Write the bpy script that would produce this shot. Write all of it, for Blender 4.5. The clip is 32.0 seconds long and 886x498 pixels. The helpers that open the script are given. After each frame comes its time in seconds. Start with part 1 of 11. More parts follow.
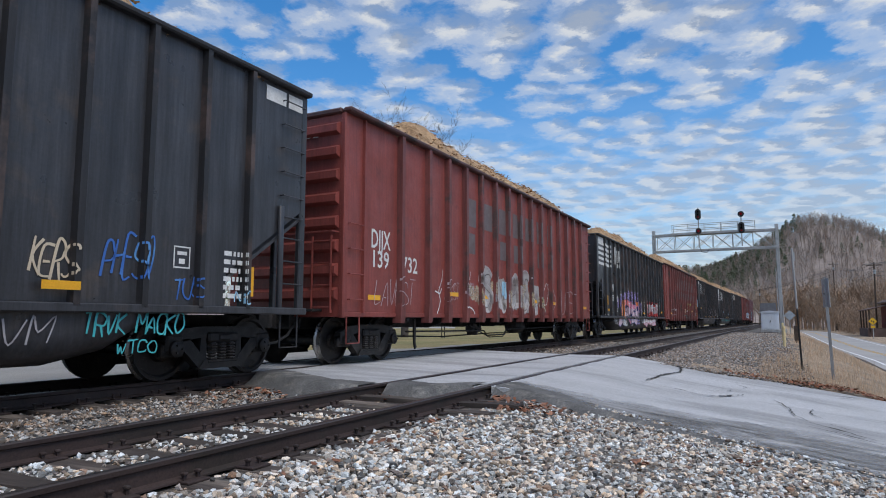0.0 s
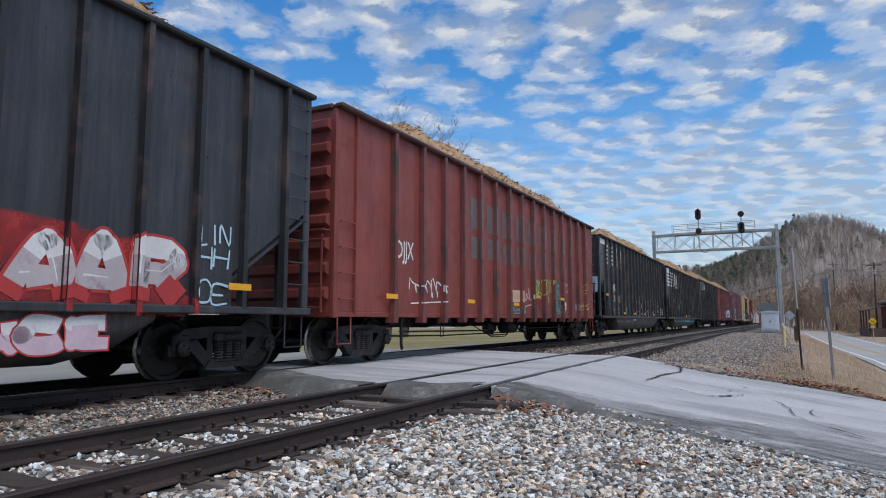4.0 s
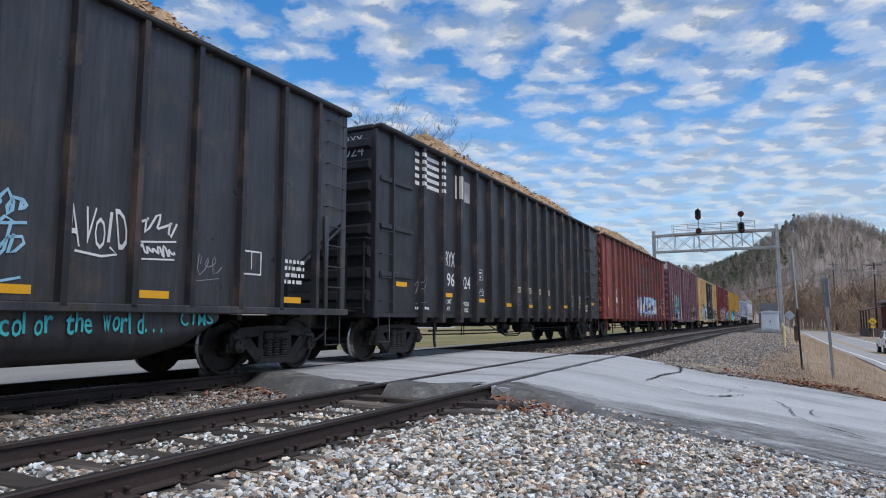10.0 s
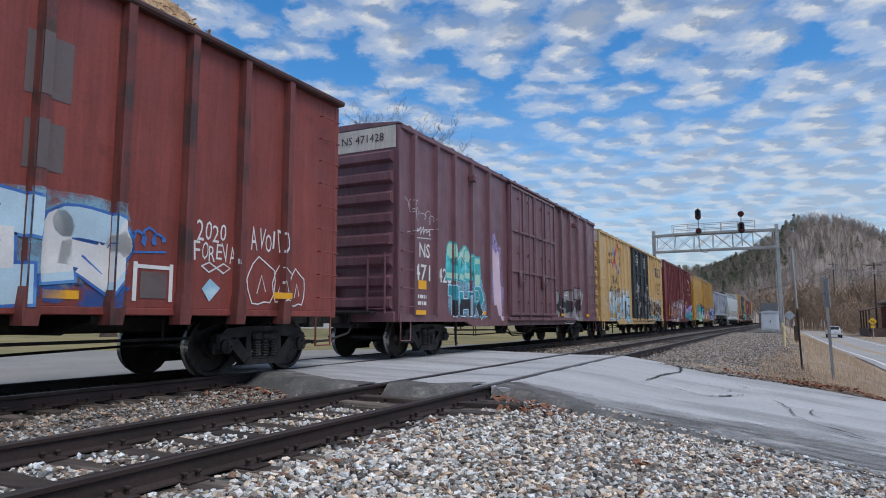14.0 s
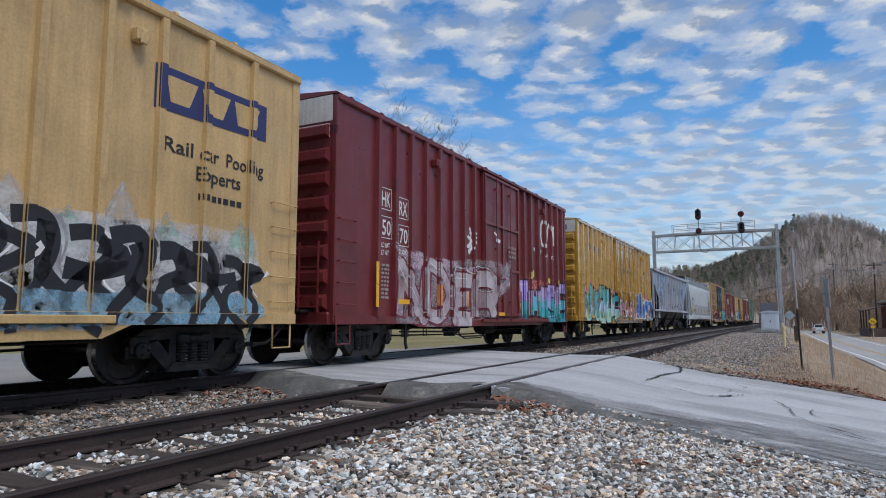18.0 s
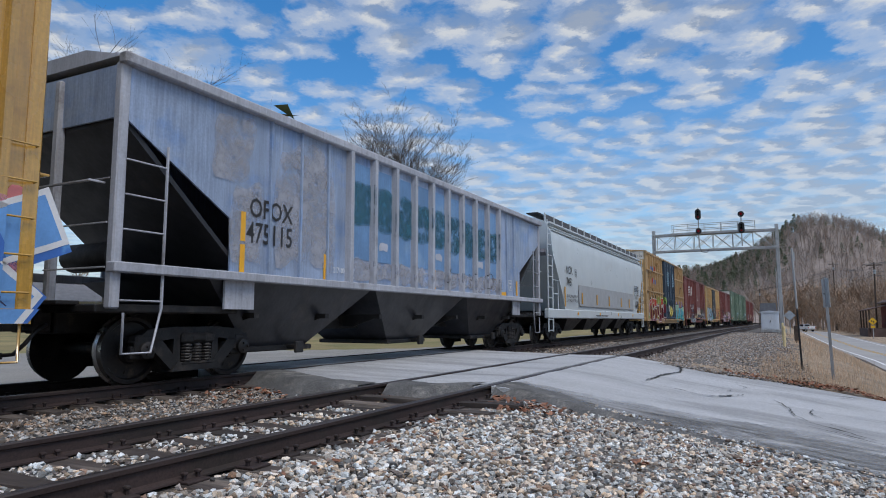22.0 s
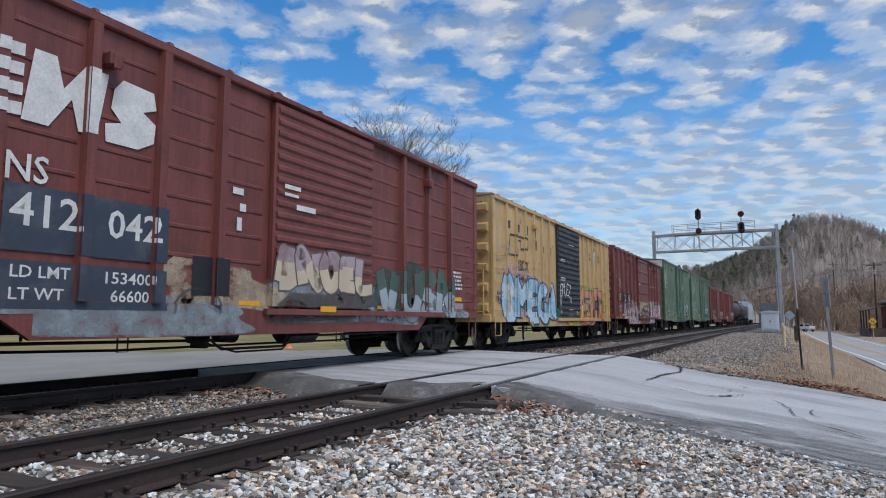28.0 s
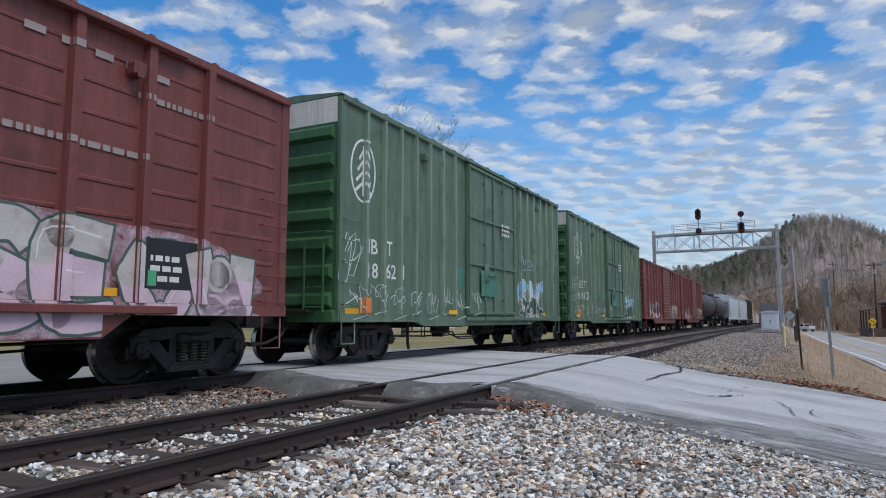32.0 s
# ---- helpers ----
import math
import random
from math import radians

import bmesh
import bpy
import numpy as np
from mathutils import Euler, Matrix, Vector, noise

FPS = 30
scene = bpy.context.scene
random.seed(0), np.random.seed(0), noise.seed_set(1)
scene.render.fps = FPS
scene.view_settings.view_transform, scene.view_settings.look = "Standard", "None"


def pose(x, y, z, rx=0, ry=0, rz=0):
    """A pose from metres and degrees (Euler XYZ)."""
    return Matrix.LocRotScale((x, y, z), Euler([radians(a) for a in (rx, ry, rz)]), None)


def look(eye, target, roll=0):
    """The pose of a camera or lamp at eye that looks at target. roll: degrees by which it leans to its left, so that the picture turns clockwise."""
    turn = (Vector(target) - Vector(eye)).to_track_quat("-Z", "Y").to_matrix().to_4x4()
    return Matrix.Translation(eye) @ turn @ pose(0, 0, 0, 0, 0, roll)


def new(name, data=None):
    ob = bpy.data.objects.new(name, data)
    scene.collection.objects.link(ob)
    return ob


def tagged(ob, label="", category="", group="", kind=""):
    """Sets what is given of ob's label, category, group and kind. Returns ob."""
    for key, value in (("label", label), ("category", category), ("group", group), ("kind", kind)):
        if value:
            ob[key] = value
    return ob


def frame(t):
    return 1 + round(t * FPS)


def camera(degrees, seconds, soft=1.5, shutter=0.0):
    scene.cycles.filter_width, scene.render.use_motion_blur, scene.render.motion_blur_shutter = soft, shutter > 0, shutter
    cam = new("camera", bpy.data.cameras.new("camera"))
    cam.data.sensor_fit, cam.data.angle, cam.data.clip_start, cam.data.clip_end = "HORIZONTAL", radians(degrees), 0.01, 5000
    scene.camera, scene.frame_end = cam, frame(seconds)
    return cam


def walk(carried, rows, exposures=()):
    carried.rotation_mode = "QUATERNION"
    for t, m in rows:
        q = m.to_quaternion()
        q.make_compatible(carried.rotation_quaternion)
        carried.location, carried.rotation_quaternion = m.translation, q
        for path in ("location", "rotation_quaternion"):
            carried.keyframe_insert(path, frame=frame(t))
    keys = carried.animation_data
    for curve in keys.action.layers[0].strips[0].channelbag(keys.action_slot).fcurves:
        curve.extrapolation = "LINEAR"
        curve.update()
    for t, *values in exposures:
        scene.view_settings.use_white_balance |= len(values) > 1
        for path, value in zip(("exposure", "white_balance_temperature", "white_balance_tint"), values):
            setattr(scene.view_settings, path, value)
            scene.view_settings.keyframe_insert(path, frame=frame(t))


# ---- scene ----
# ---- camera: held still at eye height beside the line ----
EYE = (0.0, 0.0, 0.862)
YAW, TILT = 0.47135, 0.10878
AIM = (math.cos(TILT) * math.cos(YAW), math.cos(TILT) * math.sin(YAW), EYE[2] + math.sin(TILT))
cam = camera(68.5676, 32.0, soft=1.0)
walk(cam, [(0, look(EYE, AIM)), (32.0, look(EYE, AIM))],
     [(0, 0.04), (3, 0.04), (8, 0.12), (11, 0.10), (13, 0.02), (17, -0.04), (19, 0.0), (21, -0.04), (23, -0.08), (25, -0.18), (27.5, 0.0), (29, 0.02), (30, -0.02), (32, 0.02)])
scene.view_settings.exposure = 0.0

# ---- sky, sun ----
SUN_EL, SUN_AZ = radians(58), radians(-115)     # azimuth from +X towards +Y


def make_world():
    w = bpy.data.worlds.new("sky")
    scene.world = w
    w.use_nodes = True
    nt = w.node_tree
    nt.nodes.clear()
    N = nt.nodes.new
    out, bg = N("ShaderNodeOutputWorld"), N("ShaderNodeBackground")
    sky = N("ShaderNodeTexSky")
    sky.sky_type, sky.sun_disc = "NISHITA", False
    sky.sun_elevation, sky.sun_rotation = SUN_EL, radians(90) - SUN_AZ
    sky.altitude, sky.air_density, sky.dust_density, sky.ozone_density = 200, 1.0, 0.7, 2.5
    co = N("ShaderNodeTexCoord")
    sep = N("ShaderNodeSeparateXYZ")
    nt.links.new(co.outputs["Generated"], sep.inputs[0])

    def math_node(op, a, b=None, clamp=False):
        m = N("ShaderNodeMath")
        m.operation, m.use_clamp = op, clamp
        for i, v in enumerate((a, b)):
            if v is None:
                continue
            if isinstance(v, (int, float)):
                m.inputs[i].default_value = v
            else:
                nt.links.new(v, m.inputs[i])
        return m.outputs[0]

    # a flat cloud deck: the way divided by its height
    up = math_node("ADD", math_node("MAXIMUM", sep.outputs[2], 0.0), 0.10)
    px, py = math_node("DIVIDE", sep.outputs[0], up), math_node("DIVIDE", sep.outputs[1], up)
    comb = N("ShaderNodeCombineXYZ")
    nt.links.new(px, comb.inputs[0])
    nt.links.new(py, comb.inputs[1])
    rot = N("ShaderNodeMapping")
    rot.inputs["Rotation"].default_value = (0, 0, radians(-22))
    rot.inputs["Scale"].default_value = (1.0, 0.95, 1.0)
    rot.inputs["Location"].default_value = (3.1, 0.7, 0)
    nt.links.new(comb.outputs[0], rot.inputs[0])

    def cloud_noise(scale, detail, rough, dist=0.0, off=0.0):
        n = N("ShaderNodeTexNoise")
        n.inputs["Scale"].default_value, n.inputs["Detail"].default_value = scale, detail
        n.inputs["Roughness"].default_value, n.inputs["Distortion"].default_value = rough, dist
        if off:
            mp = N("ShaderNodeMapping")
            mp.inputs["Location"].default_value = (off, off * 0.6, 0)
            nt.links.new(rot.outputs[0], mp.inputs[0])
            nt.links.new(mp.outputs[0], n.inputs["Vector"])
        else:
            nt.links.new(rot.outputs[0], n.inputs["Vector"])
        return n.outputs["Fac"]

    def ramp(fac, stops):
        r = N("ShaderNodeValToRGB")
        r.color_ramp.interpolation = "EASE"
        e = r.color_ramp.elements
        e[0].position, e[0].color = stops[0][0], (*stops[0][1], 1)
        e[1].position, e[1].color = stops[-1][0], (*stops[-1][1], 1)
        for p, c in stops[1:-1]:
            e.new(p).color = (*c, 1)
        nt.links.new(fac, r.inputs[0])
        return r.outputs[0]

    def heaps(off):
        """Rounded heaps of cloud in loose rows: cells with ragged edges."""
        rag = N("ShaderNodeTexNoise")
        rag.inputs["Scale"].default_value, rag.inputs["Detail"].default_value, rag.inputs["Roughness"].default_value = 4.2, 6.0, 0.66
        nt.links.new(rot.outputs[0], rag.inputs["Vector"])
        warp = N("ShaderNodeVectorMath")
        warp.operation = "MULTIPLY_ADD"
        nt.links.new(rag.outputs["Color"], warp.inputs[0])
        warp.inputs[1].default_value = (0.30, 0.30, 0.0)
        nt.links.new(rot.outputs[0], warp.inputs[2])
        mv = N("ShaderNodeMapping")
        mv.inputs["Location"].default_value = (off, off * 0.7, 0)
        nt.links.new(warp.outputs[0], mv.inputs[0])
        v = N("ShaderNodeTexVoronoi")
        v.voronoi_dimensions, v.feature = "2D", "SMOOTH_F1"
        v.inputs["Scale"].default_value, v.inputs["Smoothness"].default_value, v.inputs["Randomness"].default_value = 6.4, 0.6, 1.0
        nt.links.new(mv.outputs[0], v.inputs["Vector"])
        return math_node("SUBTRACT", 0.92, v.outputs["Distance"])
    puffs = heaps(0.0)
    lee = heaps(0.035)
    fields = cloud_noise(0.75, 3.0, 0.5, 0.0, 5.0)
    wisps = cloud_noise(13.0, 5.0, 0.62, 0.5, 2.0)
    dens = math_node("ADD", math_node("MULTIPLY", puffs, 0.40), math_node("MULTIPLY", fields, 0.48))
    dens = math_node("ADD", dens, math_node("MULTIPLY", wisps, 0.22))
    low = math_node("MULTIPLY", math_node("SUBTRACT", 0.30, sep.outputs[2], True), 0.22)
    dens = math_node("ADD", dens, low)
    cover = ramp(dens, [(0.41, (0, 0, 0)), (0.54, (0.46, 0.46, 0.46)), (0.69, (0.90, 0.90, 0.90))])
    relief = math_node("ADD", math_node("MULTIPLY", math_node("SUBTRACT", puffs, lee), 1.3), math_node("SUBTRACT", 1.05, dens))
    body = ramp(relief, [(0.32, (0.46, 0.54, 0.68)), (0.45, (0.66, 0.72, 0.82)), (0.60, (0.92, 0.945, 0.97))])
    # towards the horizon the clouds run together into a pale, even layer
    haze = math_node("MULTIPLY", math_node("SUBTRACT", 0.34, sep.outputs[2], True), 2.2)

    def towards(a, c):
        m = N("ShaderNodeMix")
        m.data_type = "RGBA"
        nt.links.new(haze, m.inputs["Factor"])
        nt.links.new(a, m.inputs["A"])
        m.inputs["B"].default_value = (*c, 1)
        return m.outputs["Result"]
    cover, body = towards(cover, (0.66, 0.66, 0.66)), towards(body, (0.62, 0.72, 0.88))
    blue = N("ShaderNodeHueSaturation")
    blue.inputs["Saturation"].default_value, blue.inputs["Value"].default_value = 1.36, 1.34
    nt.links.new(sky.outputs[0], blue.inputs["Color"])
    white = N("ShaderNodeVectorMath")
    white.operation = "SCALE"
    white.inputs["Scale"].default_value = CLOUD
    nt.links.new(body, white.inputs[0])
    mix = N("ShaderNodeMix")
    mix.data_type = "RGBA"
    nt.links.new(cover, mix.inputs["Factor"])
    nt.links.new(blue.outputs[0], mix.inputs["A"])
    nt.links.new(white.outputs[0], mix.inputs["B"])
    nt.links.new(mix.outputs["Result"], bg.inputs["Color"])
    bg.inputs["Strength"].default_value = SKY
    nt.links.new(bg.outputs[0], out.inputs[0])


SKY, CLOUD = 0.125, 6.0
make_world()
sun_data = bpy.data.lights.new("sun", "SUN")
sun_data.energy, sun_data.angle, sun_data.color = 1.9, radians(25), (1.0, 0.965, 0.92)
sun = new("sun", sun_data)
sun.matrix_world = look((0, 0, 50), (-math.cos(SUN_EL) * math.cos(SUN_AZ), -math.cos(SUN_EL) * math.sin(SUN_AZ), 50 - math.sin(SUN_EL)))
# ---- building tools ----
class Build:
    """Collects the faces of one mesh."""

    def __init__(self):
        self.v, self.f, self.m = [], [], []

    def add(self, vs, fs, mat=0):
        n = len(self.v)
        self.v += [tuple(p) for p in vs]
        self.f += [tuple(i + n for i in q) for q in fs]
        self.m += [mat] * len(fs)
        return self

    def box(self, x0, x1, y0, y1, z0, z1, c=0.0, mat=0):
        if c <= 0:
            vs = [(x, y, z) for z in (z0, z1) for y in (y0, y1) for x in (x0, x1)]
            return self.add(vs, [(0, 2, 3, 1), (4, 5, 7, 6), (0, 1, 5, 4), (2, 6, 7, 3), (0, 4, 6, 2), (1, 3, 7, 5)], mat)
        c = min(c, (x1 - x0) * 0.45, (y1 - y0) * 0.45, (z1 - z0) * 0.45)
        vs, idx = [], {}
        for sx in (0, 1):
            for sy in (0, 1):
                for sz in (0, 1):
                    p = ((x0, x1)[sx], (y0, y1)[sy], (z0, z1)[sz])
                    q = (p[0] + (c, -c)[sx], p[1] + (c, -c)[sy], p[2] + (c, -c)[sz])
                    for a in range(3):
                        idx[sx, sy, sz, a] = len(vs)
                        vs.append(tuple(p[i] if i == a else q[i] for i in range(3)))
        fs = []
        for a in range(3):
            b, d = (a + 1) % 3, (a + 2) % 3
            for s in (0, 1):
                ring = []
                for sb, sd in ((0, 0), (1, 0), (1, 1), (0, 1)):
                    k = [0, 0, 0]
                    k[a], k[b], k[d] = s, sb, sd
                    ring.append(idx[(*k, a)])
                fs.append(tuple(ring if s else ring[::-1]))
            for sb in (0, 1):
                for sd in (0, 1):
                    k0, k1 = [0, 0, 0], [0, 0, 0]
                    k0[a], k0[b], k0[d] = 0, sb, sd
                    k1[a], k1[b], k1[d] = 1, sb, sd
                    fs.append((idx[(*k0, b)], idx[(*k1, b)], idx[(*k1, d)], idx[(*k0, d)]))
        for sx in (0, 1):
            for sy in (0, 1):
                for sz in (0, 1):
                    fs.append(tuple(idx[sx, sy, sz, a] for a in range(3)))
        return self.add(vs, fs, mat)

    def prism(self, pts, a, b, axis="x", mat=0):
        """A polygon of (y, z), (x, z) or (x, y) drawn out along axis from a to b."""
        place = {"x": lambda p, t: (t, p[0], p[1]), "y": lambda p, t: (p[0], t, p[1]), "z": lambda p, t: (p[0], p[1], t)}[axis]
        n = len(pts)
        vs = [place(p, a) for p in pts] + [place(p, b) for p in pts]
        fs = [tuple(range(n)), tuple(range(2 * n - 1, n - 1, -1))] + [(i, (i + 1) % n, n + (i + 1) % n, n + i) for i in range(n)]
        return self.add(vs, fs, mat)

    def loft(self, rings, mat=0, caps=True):
        n = len(rings[0])
        vs = [p for r in rings for p in r]
        fs = [(k * n + i, k * n + (i + 1) % n, (k + 1) * n + (i + 1) % n, (k + 1) * n + i) for k in range(len(rings) - 1) for i in range(n)]
        if caps:
            fs += [tuple(range(n - 1, -1, -1)), tuple(range((len(rings) - 1) * n, len(rings) * n))]
        return self.add(vs, fs, mat)

    def tube(self, pts, r, n=6, r1=None, mat=0):
        pts = [Vector(p) for p in pts]
        rings, side = [], None
        for i, p in enumerate(pts):
            d = (pts[min(i + 1, len(pts) - 1)] - pts[max(i - 1, 0)]).normalized()
            if side is None:
                side = d.cross(Vector((0, 0, 1)) if abs(d.z) < 0.9 else Vector((1, 0, 0))).normalized()
            side = (side - d * side.dot(d)).normalized()
            up = d.cross(side)
            rr = r if r1 is None else r + (r1 - r) * i / (len(pts) - 1)
            rings.append([p + (side * math.cos(6.28319 * k / n) + up * math.sin(6.28319 * k / n)) * rr for k in range(n)])
        return self.loft(rings, mat)

    def lathe(self, prof, axis="y", at=(0, 0, 0), n=20, mat=0):
        """prof: (place along the axis, radius)."""
        rings = []
        for t, r in prof:
            ring = []
            for k in range(n):
                c, s = math.cos(6.28319 * k / n) * r, math.sin(6.28319 * k / n) * r
                p = {"x": (t, c, s), "y": (s, t, c), "z": (c, s, t)}[axis]
                ring.append((p[0] + at[0], p[1] + at[1], p[2] + at[2]))
            rings.append(ring)
        return self.loft(rings, mat)

    def mesh(self, name, mats, tidy=True, smooth=35):
        me = bpy.data.meshes.new(name)
        me.from_pydata(self.v, [], self.f)
        for m in mats:
            me.materials.append(m)
        if len(mats) > 1:
            me.polygons.foreach_set("material_index", self.m)
        if tidy:
            bm = bmesh.new()
            bm.from_mesh(me)
            bmesh.ops.recalc_face_normals(bm, faces=bm.faces)
            bm.to_mesh(me)
            bm.free()
        if smooth:
            me.polygons.foreach_set("use_smooth", [True] * len(me.polygons))
            me.set_sharp_from_angle(angle=radians(smooth))
        me.update()
        return me


def part(name, b, material, parent, label="", m=None, smooth=35, tidy=True):
    """Links b (a Build or a mesh) as one mesh object under a thing or part."""
    mats = material if isinstance(material, (list, tuple)) else [material]
    ob = new(name, b.mesh(name, mats, tidy, smooth) if isinstance(b, Build) else b)
    ob.parent = parent
    if m is not None:
        ob.matrix_basis = m
    return tagged(ob, label)


def thing(name, label, category, group="", kind="", m=None):
    ob = new(name)
    ob.empty_display_size = 0.2
    if m is not None:
        ob.matrix_basis = m
    return tagged(ob, label, category, group, kind)


def solid(name, b, material, label, category, group="", kind="", m=None, smooth=35, tidy=True):
    ob = part(name, b, material, None, "", m, smooth, tidy)
    return tagged(ob, label, category, group, kind)


# ---- materials ----
def surface(name, base, rough=0.6, metal=0.0, var=0.18, scale=2.5, grain=0.10, gscale=60.0, streak=0.0, second=None, amount=0.0,
            patch=1.5, bump=0.15, bscale=50.0, random=0.0, spec=0.5, island=0.0, squash=(1, 1, 1), alpha=None):
    """A worn surface: broad tone changes, fine grain, vertical streaks, patches of a second colour, fine relief."""
    mt = bpy.data.materials.new(name)
    mt.use_nodes = True
    nt = mt.node_tree
    nt.nodes.clear()
    N, L = nt.nodes.new, nt.links.new
    out, bs = N("ShaderNodeOutputMaterial"), N("ShaderNodeBsdfPrincipled")
    L(bs.outputs[0], out.inputs[0])
    co = N("ShaderNodeTexCoord")
    info = N("ShaderNodeObjectInfo")
    shift = N("ShaderNodeVectorMath")
    shift.operation = "ADD"
    wide = N("ShaderNodeMath")
    wide.operation = "MULTIPLY"
    wide.inputs[1].default_value = 37.0 if random or streak or amount else 0.0
    L(info.outputs["Random"], wide.inputs[0])
    L(co.outputs["Object"], shift.inputs[0])
    L(wide.outputs[0], shift.inputs[1])
    base_vec = shift.outputs[0]
    if squash != (1, 1, 1):
        mq = N("ShaderNodeMapping")
        mq.inputs["Scale"].default_value = squash
        L(base_vec, mq.inputs[0])
        base_vec = mq.outputs[0]

    def noise_of(s, detail=4.0, rg=0.55, vec=None):
        n = N("ShaderNodeTexNoise")
        n.inputs["Scale"].default_value, n.inputs["Detail"].default_value, n.inputs["Roughness"].default_value = s, detail, rg
        L(vec or base_vec, n.inputs["Vector"])
        return n.outputs["Fac"]

    def fit(f, lo, hi, a, b):
        r = N("ShaderNodeMapRange")
        for i, v in enumerate((lo, hi, a, b), 1):
            r.inputs[i].default_value = v
        L(f, r.inputs[0])
        return r.outputs[0]

    def times(a, b):
        m = N("ShaderNodeMath")
        m.operation = "MULTIPLY"
        L(a, m.inputs[0])
        L(b, m.inputs[1])
        return m.outputs[0]

    tone = fit(noise_of(scale), 0.3, 0.7, 1 - var, 1 + var)
    tone = times(tone, fit(noise_of(gscale, 3.0, 0.6), 0.3, 0.7, 1 - grain, 1 + grain))
    if streak:
        mp = N("ShaderNodeMapping")
        mp.inputs["Scale"].default_value = (1.0, 1.0, 0.06)
        L(base_vec, mp.inputs[0])
        tone = times(tone, fit(noise_of(4.5, 5.0, 0.65, mp.outputs[0]), 0.32, 0.68, 1 - streak, 1 + streak * 0.7))
        tone = times(tone, fit(noise_of(22.0, 3.0, 0.7, mp.outputs[0]), 0.34, 0.66, 1 - streak * 0.7, 1 + streak * 0.6))
    if random:
        tone = times(tone, fit(info.outputs["Random"], 0, 1, 1 - random, 1 + random))
    if island:
        geo = N("ShaderNodeNewGeometry")
        tone = times(tone, fit(geo.outputs["Random Per Island"], 0, 1, 1 - island, 1 + island))
    col = N("ShaderNodeRGB")
    col.outputs[0].default_value = (*base, 1)
    colour = col.outputs[0]
    if second:
        mx = N("ShaderNodeMix")
        mx.data_type = "RGBA"
        mx.inputs["B"].default_value = (*second, 1)
        L(colour, mx.inputs["A"])
        edge = 0.5 + (0.5 - amount) * 0.45
        L(fit(noise_of(patch, 6.0, 0.62), edge - 0.03, edge + 0.09, 0, 1), mx.inputs["Factor"])
        colour = mx.outputs["Result"]
    if island:
        hue = N("ShaderNodeMix")
        hue.data_type, hue.blend_type = "RGBA", "MULTIPLY"
        hue.inputs["Factor"].default_value = 1.0
        rp = N("ShaderNodeValToRGB")
        for e, c in zip(rp.color_ramp.elements, ((1.08, 0.86, 0.68, 1), (0.92, 0.985, 1.08, 1))):
            e.color = c
        rp.color_ramp.elements[1].position = 0.62
        frac = N("ShaderNodeMath")
        frac.operation = "FRACT"
        L(fit(geo.outputs["Random Per Island"], 0, 1, 0, 17.0), frac.inputs[0])
        L(frac.outputs[0], rp.inputs[0])
        L(colour, hue.inputs["A"])
        L(rp.outputs[0], hue.inputs["B"])
        colour = hue.outputs["Result"]
    sc = N("ShaderNodeVectorMath")
    sc.operation = "SCALE"
    L(colour, sc.inputs[0])
    L(tone, sc.inputs["Scale"])
    L(sc.outputs[0], bs.inputs["Base Color"])
    L(fit(noise_of(scale * 2.3), 0.3, 0.7, max(rough - 0.12, 0.02), min(rough + 0.12, 1)), bs.inputs["Roughness"])
    bs.inputs["Metallic"].default_value = metal
    bs.inputs["Specular IOR Level"].default_value = spec
    if alpha:
        L(fit(noise_of(2.6, 6.0, 0.68), 0.36, 0.64, *alpha), bs.inputs["Alpha"])
    if bump:
        bp = N("ShaderNodeBump")
        bp.inputs["Strength"].default_value, bp.inputs["Distance"].default_value = bump, 0.01
        L(noise_of(bscale, 5.0, 0.6), bp.inputs["Height"])
        L(bp.outputs[0], bs.inputs["Normal"])
    return mt


RUST = (0.10, 0.045, 0.022)
M_STEEL = surface("dark_running_gear", (0.019, 0.018, 0.018), 0.62, 0.25, 0.35, 3, 0.25, 40, second=(0.042, 0.035, 0.031), amount=0.40, patch=4)
M_WHEEL = surface("wheel_steel", (0.030, 0.027, 0.026), 0.5, 0.5, 0.25, 3, 0.2, 40, second=(0.08, 0.06, 0.045), amount=0.3, patch=5)
M_TREAD = surface("worn_tread", (0.36, 0.35, 0.34), 0.32, 0.9, 0.15, 5, 0.1, 60, bump=0.05)
M_RAIL = surface("rusty_rail", (0.046, 0.030, 0.027), 0.72, 0.2, 0.25, 1.3, 0.25, 60, second=(0.035, 0.026, 0.022), amount=0.45, patch=2)
M_RAILTOP = surface("rail_head", (0.105, 0.085, 0.078), 0.42, 0.75, 0.2, 1.0, 0.15, 60, bump=0.06)
M_TIE = surface("weathered_tie", (0.062, 0.048, 0.041), 0.9, 0, 0.3, 3, 0.3, 30, second=(0.14, 0.115, 0.095), amount=0.4, patch=3, random=0.3, bump=0.6, bscale=22, squash=(1, 0.12, 1))


